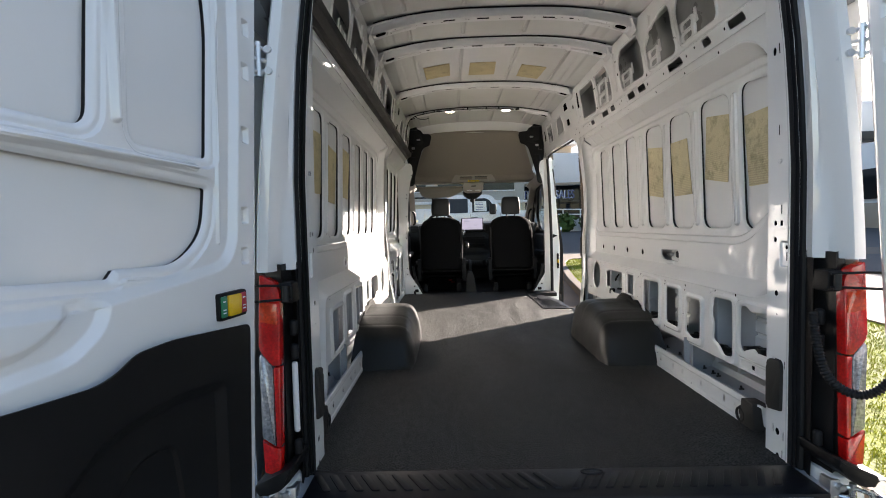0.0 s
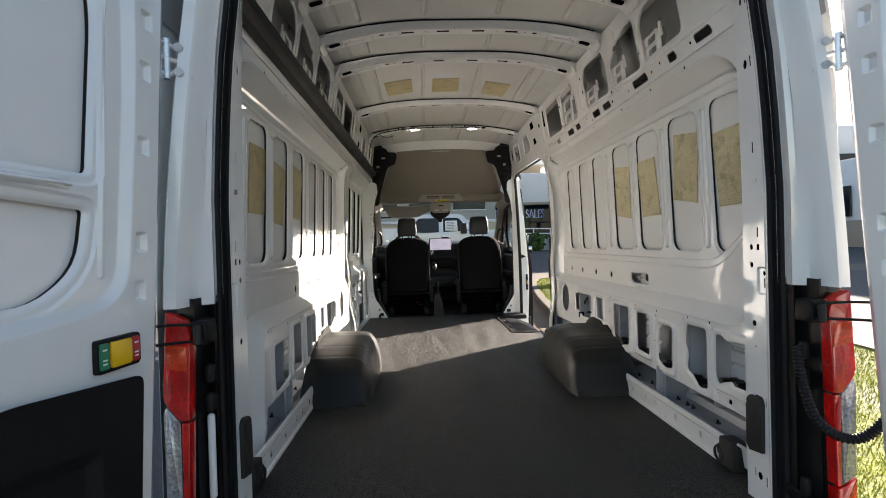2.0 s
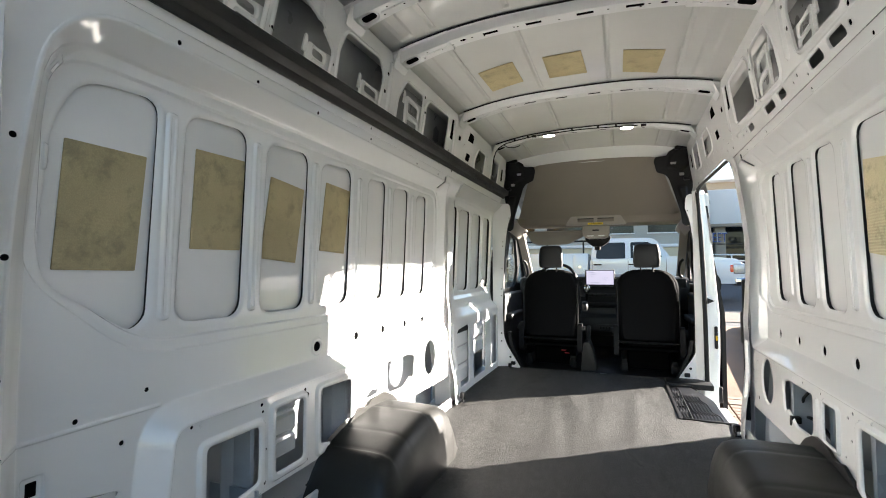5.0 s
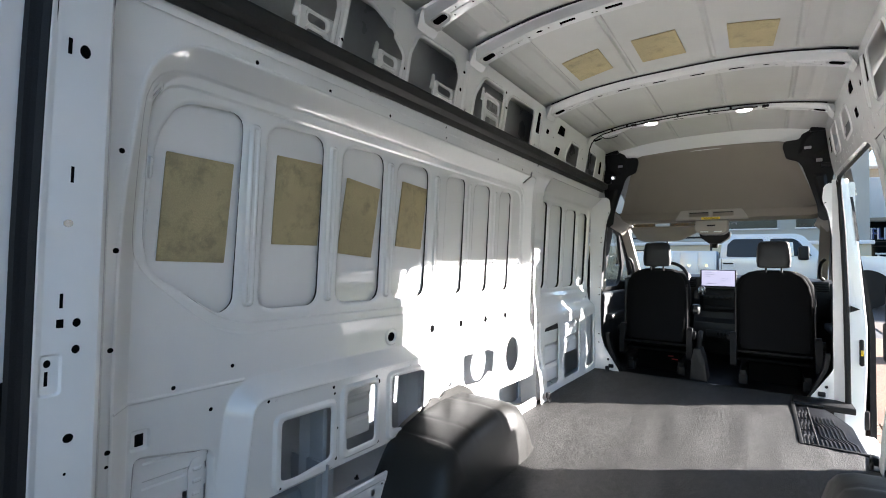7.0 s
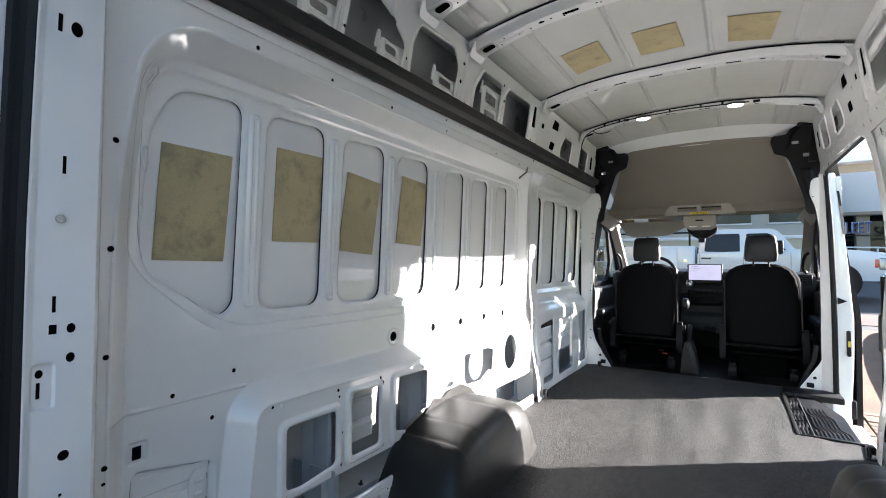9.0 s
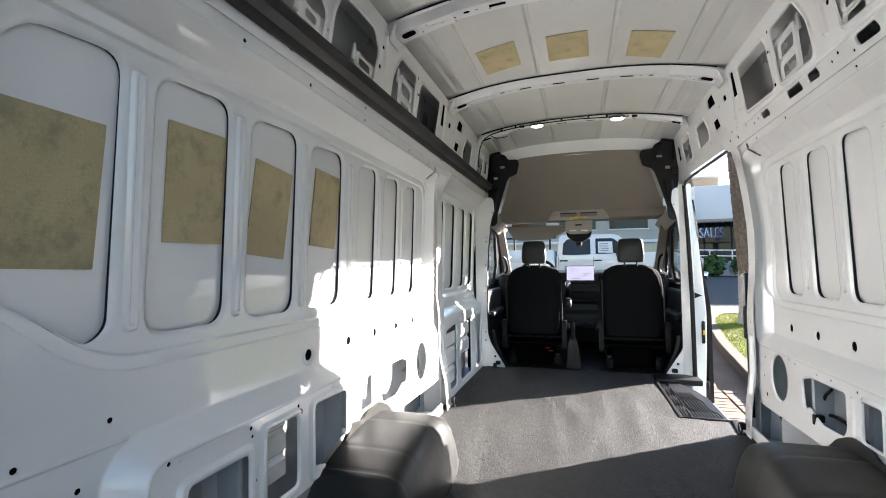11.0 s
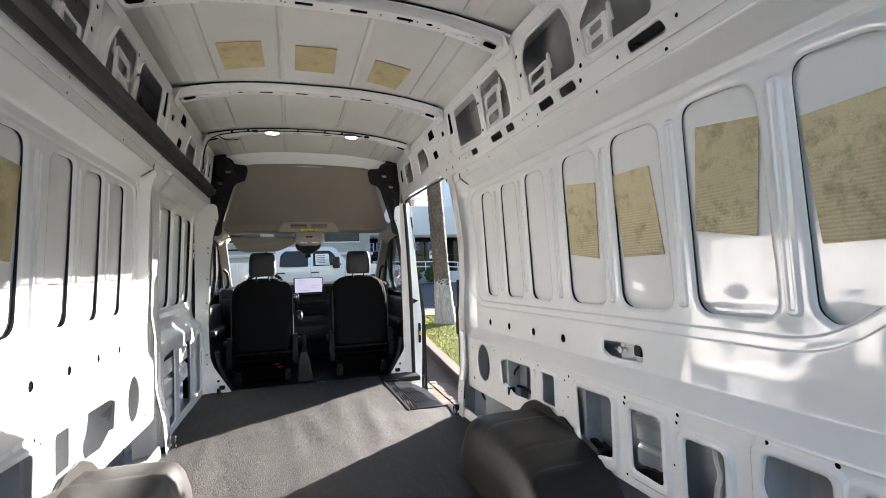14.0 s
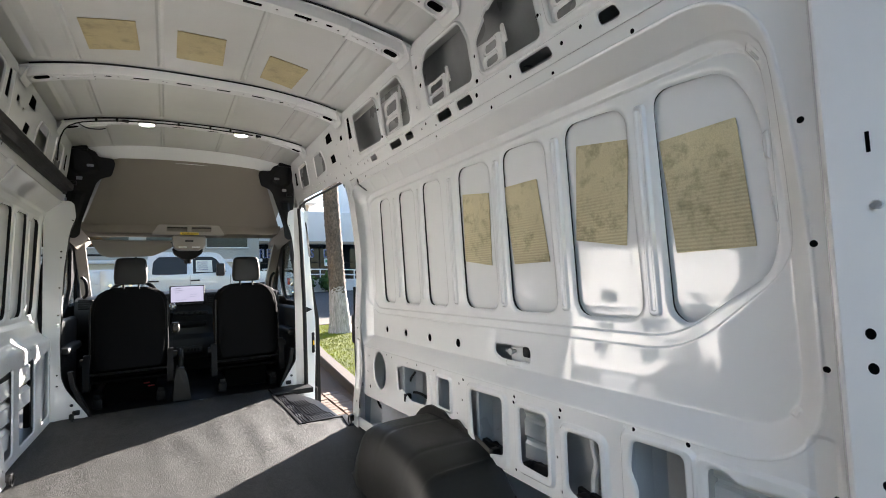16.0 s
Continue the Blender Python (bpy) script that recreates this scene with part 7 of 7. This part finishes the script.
# ---- palm ----
def palm(x, y, height=7.5):
    ob = thing("palm_tree", "palm tree with rough brown trunk, limewashed at the base", "palm tree")
    g = ground_z(y) + 0.10
    rnd = random.Random(5)

    def trunk(z0, z1, mat, name, extra):
        bm = bmesh.new()
        rows = []
        n = 22
        zs = np.arange(z0, z1, 0.035)
        for k, z in enumerate(zs):
            r = 0.175 + 0.075 * math.exp(-z / 0.25) - 0.004 * z + (extra * min(1, (z1 - z) / 0.35) - 0.004 if extra else 0) + (0.008 if k % 2 else 0)
            lean = -0.055 * z
            rows.append([bm.verts.new((x + lean + (r + rnd.uniform(-0.008, 0.010)) * math.cos(6.2832 * j / n), y + (r + rnd.uniform(-0.008, 0.010)) * math.sin(6.2832 * j / n), g + z + rnd.uniform(-0.006, 0.006))) for j in range(n)])
        for u, v in zip(rows, rows[1:]):
            for j in range(n):
                bm.faces.new((u[j], u[(j + 1) % n], v[(j + 1) % n], v[j]))
        return part(name, bm, mat, ob, angle=80)

    trunk(-0.10, height, BARK, "trunk", 0.0)
    trunk(-0.10, 1.02, LIMEWASH, "limewash", 0.022)
    bm = bmesh.new()
    top = Vector((x - 0.055 * height, y, g + height))
    for i in range(30):
        a, up = i * 2.4, 0.9 - 1.7 * (i / 30)
        pts = []
        for k in range(9):
            t = k / 8
            pts.append(top + Vector((math.cos(a) * 2.0 * t, math.sin(a) * 2.0 * t, 1.6 * up * t - 1.5 * t * t)))
        for k in range(1, 9):
            for sd in (-1, 1):
                side = Vector((-math.sin(a), math.cos(a), -0.35)) * sd * 0.45 * (1.1 - 0.6 * k / 8)
                p, q = pts[k], pts[k] + side + (pts[k] - pts[k - 1]) * 0.6
                w = (pts[k] - pts[k - 1]) * 0.16
                bm.faces.new([bm.verts.new(p - w), bm.verts.new(p + w), bm.verts.new(q)])
    part("crown", bm, LEAF, ob)
    return settle(ob, (x, y, g))


palm(3.06, 9.75)


# ---- white service pickup across the front ----
def pickup(x0, y, name="pickup_truck"):
    ob = thing(name, "white crew-cab service pickup parked across the lot", "pickup truck")
    g = ground_z(y)
    at = lambda u, v, k: (x0 + u, k, g + v)
    ya, yb = y - 0.98, y + 0.98
    body = [(0.0, 0.55), (4.32, 0.55), (4.40, 0.70), (4.38, 1.18), (4.22, 1.30), (3.60, 1.37), (2.50, 1.40), (2.35, 1.38), (0.0, 1.31)]
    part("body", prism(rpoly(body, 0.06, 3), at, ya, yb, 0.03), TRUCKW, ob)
    cabp = [(0.02, 1.28), (2.46, 1.33), (2.02, 1.94), (1.85, 2.005), (0.22, 2.015), (0.10, 1.97)]
    cabv = lambda u, v, k: (x0 + u, y + (k - y) * (1 - 0.14 * max(0, v - 1.30) / 0.70), g + v)
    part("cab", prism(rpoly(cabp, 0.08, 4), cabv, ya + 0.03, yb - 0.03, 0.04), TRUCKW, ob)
    for q in ([(0.19, 1.34), (1.10, 1.32), (1.10, 1.87), (0.36, 1.87), (0.22, 1.72)], [(1.26, 1.30), (2.12, 1.26), (2.22, 1.34), (1.90, 1.80), (1.78, 1.87), (1.26, 1.87)]):
        part("window", prism(rpoly(q, 0.05, 3), cabv, ya + 0.018, ya + 0.06), DARKGLASS, ob, "dark tinted side window")
    part("sticker", prism([(1.34, 1.40), (1.80, 1.38), (1.78, 1.76), (1.34, 1.76)], cabv, ya + 0.012, ya + 0.02), PAPER, ob, "paper price sticker in the window")
    bm = bmesh.new()
    for v in (1.46, 1.52, 1.58, 1.64, 1.70):
        prism([(1.38, v - 0.01), (1.66, v - 0.01), (1.66, v + 0.008), (1.38, v + 0.008)], cabv, ya + 0.006, ya + 0.014, 0, bm)
    part("sticker_print", bm, SIGNBLUE, ob)
    for u in (0.24, 1.32):
        part("door_handle", box(at(u - 0.13, 1.12, ya - 0.03), at(u + 0.13, 1.165, ya), 0.012), BLACK, ob)
    for u in (0.07, 1.18, 2.30):
        part("door_gap", box(at(u - 0.006, 0.62, ya - 0.002), at(u + 0.006, 1.29, ya + 0.004)), TRIM, ob)
    mir = part("wing_mirror", box(at(1.88, 1.26, ya - 0.30), at(2.12, 1.64, ya - 0.06), 0.05, 3), BLACK, ob)
    part("mirror_arm", box(at(1.95, 1.30, ya - 0.10), at(2.12, 1.40, ya + 0.02), 0.02), BLACK, mir)
    # nose
    part("grille", box(at(4.36, 0.80, ya + 0.25), at(4.46, 1.18, yb - 0.25), 0.03), CHROME, ob)
    for k in range(4):
        part("grille_bar", box(at(4.44, 0.84 + k * 0.09, ya + 0.30), at(4.48, 0.87 + k * 0.09, yb - 0.30), 0.01), BLACK, ob)
    part("front_bumper", box(at(4.16, 0.48, ya - 0.04), at(4.56, 0.74, yb + 0.04), 0.06, 3), CHROME, ob)
    for d in (ya + 0.10, yb - 0.10):
        part("headlight", box(at(4.12, 0.84, d - 0.125), at(4.43, 1.16, d + 0.125), 0.04, 3), LENSCLR, ob)
        part("indicator", box(at(4.04, 0.90, d - 0.115), at(4.13, 1.12, d + 0.115), 0.02, 2), LENSAMB, ob, "amber corner indicator")
    part("bumper_slot", box(at(4.20, 0.52, ya - 0.05), at(4.50, 0.62, ya + 0.02), 0.02, 2), BLACK, ob)
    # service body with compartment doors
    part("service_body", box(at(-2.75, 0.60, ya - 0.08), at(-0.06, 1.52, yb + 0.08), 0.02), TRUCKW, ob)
    for a, b, lo, hi in ((-2.70, -2.05, 0.66, 1.48), (-2.02, -1.05, 1.10, 1.48), (-1.02, -0.55, 0.66, 1.48), (-0.53, -0.10, 0.66, 1.48)):
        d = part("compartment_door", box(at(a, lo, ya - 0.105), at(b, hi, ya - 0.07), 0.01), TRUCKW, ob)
        part("latch", cyl(at((a + b) / 2, (lo + hi) / 2, ya - 0.12), at((a + b) / 2, (lo + hi) / 2, ya - 0.10), 0.05, 14), CHROME, d)
    bm = bmesh.new()
    for u in (-2.6, -1.4, -0.2):
        cyl(at(u, 1.5, ya), at(u, 1.95, ya), 0.03, 8, bm)
    cyl(at(-2.7, 1.93, ya), at(0.0, 1.93, ya), 0.03, 8, bm)
    part("ladder_rack", bm, BLACK, ob)
    for u in (3.30, -1.52):
        for yy in (ya + 0.02, yb - 0.27):
            w = part("wheel", cyl(at(u, 0.42, yy), at(u, 0.42, yy + 0.25), 0.42, 28), TYRE, ob)
            part("rim", cyl(at(u, 0.42, yy - 0.012), at(u, 0.42, yy + 0.26), 0.24, 20), CHROME, w)
        part("wheel_arch", cyl(at(u, 0.52, ya - 0.006), at(u, 0.52, ya + 0.03), 0.50, 28), BLACK, ob)
    return settle(ob, (x0, y, g))


pickup(-0.73, 16.98)


# ---- buildings ----
def sales_building():
    y = 30.0
    g = ground_z(y)
    ob = thing("sales_building", "white single-storey sales building with glass front", "building")
    part("fascia", box((-2.0, y - 1.2, 3.30), (40, y + 6, 5.20), 0.05), STUCCO, ob)
    part("fascia_edge", box((-2.0, y - 1.24, 3.16), (40, y - 0.9, 3.32), 0.02), TANSTUCCO, ob)
    part("wall", box((-2.0, y + 1.0, g - 0.3), (40, y + 6, 3.3)), DARKGLASS, ob, "dark shop glazing")
    for k in range(22):
        x = -1.5 + k * 1.45
        part("mullion", box((x, y + 0.93, g), (x + 0.07, y + 1.02, 3.2), 0.005, 1), TRIM, ob)
    part("transom", box((-2.0, y + 0.94, 2.05), (40, y + 1.01, 2.11), 0.005, 1), TRIM, ob)
    for x in (-1.7, 5.15, 10.8, 17.5):
        part("column", box((x, y - 0.9, g), (x + 0.5, y - 0.4, 3.2), 0.02), TANSTUCCO, ob)
    part("upper_block", box((11.4, y + 1.5, 5.0), (34, y + 9, 8.6), 0.05), STUCCO, ob)
    part("upper_soffit", box((12.2, y + 0.2, 5.75), (34, y + 2.0, 6.3), 0.02), TRIM, ob)
    part("plinth", box((-2.0, y - 2.6, g - 0.2), (40, y + 1.0, g + 0.62), 0.02), STUCCO, ob)
    # sign letters
    sg = part("sign_board", box((3.3, y - 0.99, 2.20), (9.0, y - 0.96, 2.24)), TRIM, ob)
    for dy, mat, dd in ((0.03, SIGNEDGE, 0.02), (0.0, SIGNBLUE, 0.02)):
        sc = 0.78 if mat is SIGNEDGE else 0.74
        for word, x in (("FLEET", 5.70), ("SALES", 7.75), ("D", 8.70)):
            writing(word, sc, mat, pose(x, y - 1.06 + dy, 2.55, 90, 0, 0), sg, "lettering", dd, "RIGHT", 0.62)
    # ramp railing
    for z in (0.95, 1.25, 1.55):
        part("rail", tube([(4.4, y - 2.7, z + 0.06), (9.0, y - 2.7, z - 0.05), (13, y - 2.7, z - 0.35)], 0.035, 6), RAILW, ob)
    for k in range(9):
        x = 4.5 + k * 1.05
        part("post", cyl((x, y - 2.7, g), (x, y - 2.7, 1.62 - 0.03 * k), 0.035, 8), RAILW, ob)
    return settle(ob, (19, y + 3, g))


sales_building()

# cream annex ahead of the van, beside the sales building
ob = thing("annex_building", "cream and grey two-storey annex with window bands", "building")
ga = ground_z(26)
part("wall", box((-22, 26.0, ga - 0.3), (4.1, 29.0, 2.05), 0.04), CREAM, ob)
part("upper_wall", box((-22, 26.25, 2.05), (4.1, 29.0, 6.2), 0.04), GREYSTUCCO, ob)
part("cornice", box((-22.1, 25.92, 1.98), (4.2, 26.3, 2.14), 0.02), STUCCO, ob)
part("roof_edge", box((-22.2, 25.9, 6.1), (4.3, 29.1, 6.4), 0.04), TANSTUCCO, ob)
for k in range(9):
    x = 1.6 - 2.6 * k
    w = part("window", box((x, 26.21, 2.75), (x + 1.9, 26.27, 3.75), 0.01, 1), DARKGLASS, ob)
    part("frame", box((x - 0.05, 26.18, 2.70), (x + 1.95, 26.24, 2.76), 0.01, 1), STUCCO, w)
    if k % 2:
        w = part("window", box((x, 25.96, 0.95), (x + 1.5, 26.02, 1.75), 0.01, 1), DARKGLASS, ob)
        part("frame", box((x - 0.05, 25.93, 0.90), (x + 1.55, 25.99, 0.96), 0.01, 1), STUCCO, w)
settle(ob, (-9, 27.5, ga))

# parking sign before the ramp
ob = thing("parking_sign", "small white parking sign on a grey post", "sign")
part("post", cyl((8.45, 28.6, ground_z(28.6)), (8.45, 28.6, 2.22), 0.03, 8), TRIM, ob)
pl = part("panel", box((8.28, 28.55, 1.76), (8.62, 28.57, 2.23), 0.01, 1), PAPER, ob)
part("marking", box((8.34, 28.54, 1.98), (8.56, 28.55, 2.16), 0.002, 1), GREENP, pl)
settle(ob, (8.45, 28.6, ground_z(28.6)))


def shrub(x, y, h, mat, label, name="shrub", seed=1):
    rnd = np.random.RandomState(seed)
    V, F = [], []
    g = ground_z(y)
    for i in range(900):
        d = rnd.normal(size=3)
        d *= rnd.rand() ** 0.35 / np.linalg.norm(d)
        c = np.array((x, y, g + h * 0.5)) + d * np.array((h * 0.5, h * 0.45, h * 0.5)) * (0.8 + 0.3 * math.sin(i))
        a, b = rnd.normal(size=3) * 0.07 * h, rnd.normal(size=3) * 0.07 * h
        k = len(V)
        V += [tuple(c - a), tuple(c + b), tuple(c + a), tuple(c - b)]
        F.append((k, k + 1, k + 2, k + 3))
    me = bpy.data.meshes.new(name)
    me.from_pydata(V, [], F)
    tagged(finish(name, me, mat), label, "shrub", "shrubs")


for k, x in enumerate((4.6, 6.6, 8.0, 11.0)):
    shrub(x, 26.7, 1.1, LEAF, "dark green clipped shrub by the ramp", seed=k)


def far_building():
    y = 46.0
    g = ground_z(y)
    ob = thing("far_building", "tan two-storey building with window bands beyond the lot", "building")
    part("wall", box((-70, y, g - 0.5), (12, y + 10, 8.8), 0.05), TANSTUCCO, ob)
    part("roof_edge", box((-70.5, y - 1.2, 8.4), (12.5, y + 10, 8.9), 0.05), STUCCO, ob)
    for j, z in enumerate((1.6, 5.2)):
        for k in range(24):
            x = 8.8 - k * 3.2
            w = part("window", box((x, y - 0.06, z), (x + 2.6, y + 0.02, z + 2.0), 0.01, 1), DARKGLASS, ob)
            part("frame", box((x - 0.06, y - 0.08, z - 0.08), (x + 2.66, y - 0.03, z), 0.01, 1), STUCCO, w)
    return settle(ob, (-29, y + 5, g))


far_building()


def tree(x, y, h, mat, label, seed):
    ob = thing("tree", label, "tree", "trees")
    g = ground_z(y)
    rnd = np.random.RandomState(seed)
    bm = tube([(x, y, g), (x + 0.1, y, g + h * 0.25), (x - 0.05, y + 0.1, g + h * 0.5)], lambda i: 0.2 - 0.05 * i, 10)
    tips = []
    for k in range(9):
        a = k * 2.4
        tip = np.array((x + math.cos(a) * h * 0.28, y + math.sin(a) * h * 0.28, g + h * (0.45 + 0.05 * k)))
        tube([(x, y, g + h * (0.28 + 0.02 * k)), tuple((tip + (x, y, g + h * 0.4)) / 2), tuple(tip)], lambda i: 0.08 - 0.025 * i, 6, bm)
        tips.append(tip)
    part("trunk", bm, BARK, ob)
    V, F = [], []
    for i in range(5000):
        t = tips[rnd.randint(len(tips))]
        c = t + rnd.normal(size=3) * h * 0.085
        a, b = rnd.normal(size=3) * 0.09, rnd.normal(size=3) * 0.09
        k = len(V)
        V += [tuple(c - a), tuple(c + b), tuple(c + a), tuple(c - b)]
        F.append((k, k + 1, k + 2, k + 3))
    me = bpy.data.meshes.new("crown")
    me.from_pydata(V, [], F)
    finish("crown", me, mat, ob)
    return settle(ob, (x, y, g))


tree(-7.0, 8.5, 6.5, GOLDLEAF, "autumn tree with golden leaves beside the lot", 3)
tree(-10.0, 14.0, 7.0, GOLDLEAF, "autumn tree with golden leaves beside the lot", 4)

# low wall and building beyond the lawn on the other side
ob = thing("side_building", "pale building with dark windows across the road", "building")
part("wall", box((22, 2, -0.6), (30, 26, 4.6), 0.05), STUCCO, ob)
part("lower_band", box((21.9, 2, -0.6), (22.0, 26, 1.4), 0.02), TANSTUCCO, ob)
for k in range(6):
    part("window", box((21.86, 4 + k * 3.6, 1.6), (21.95, 6.4 + k * 3.6, 3.2), 0.01, 1), DARKGLASS, ob)
settle(ob, (26, 14, -0.6))
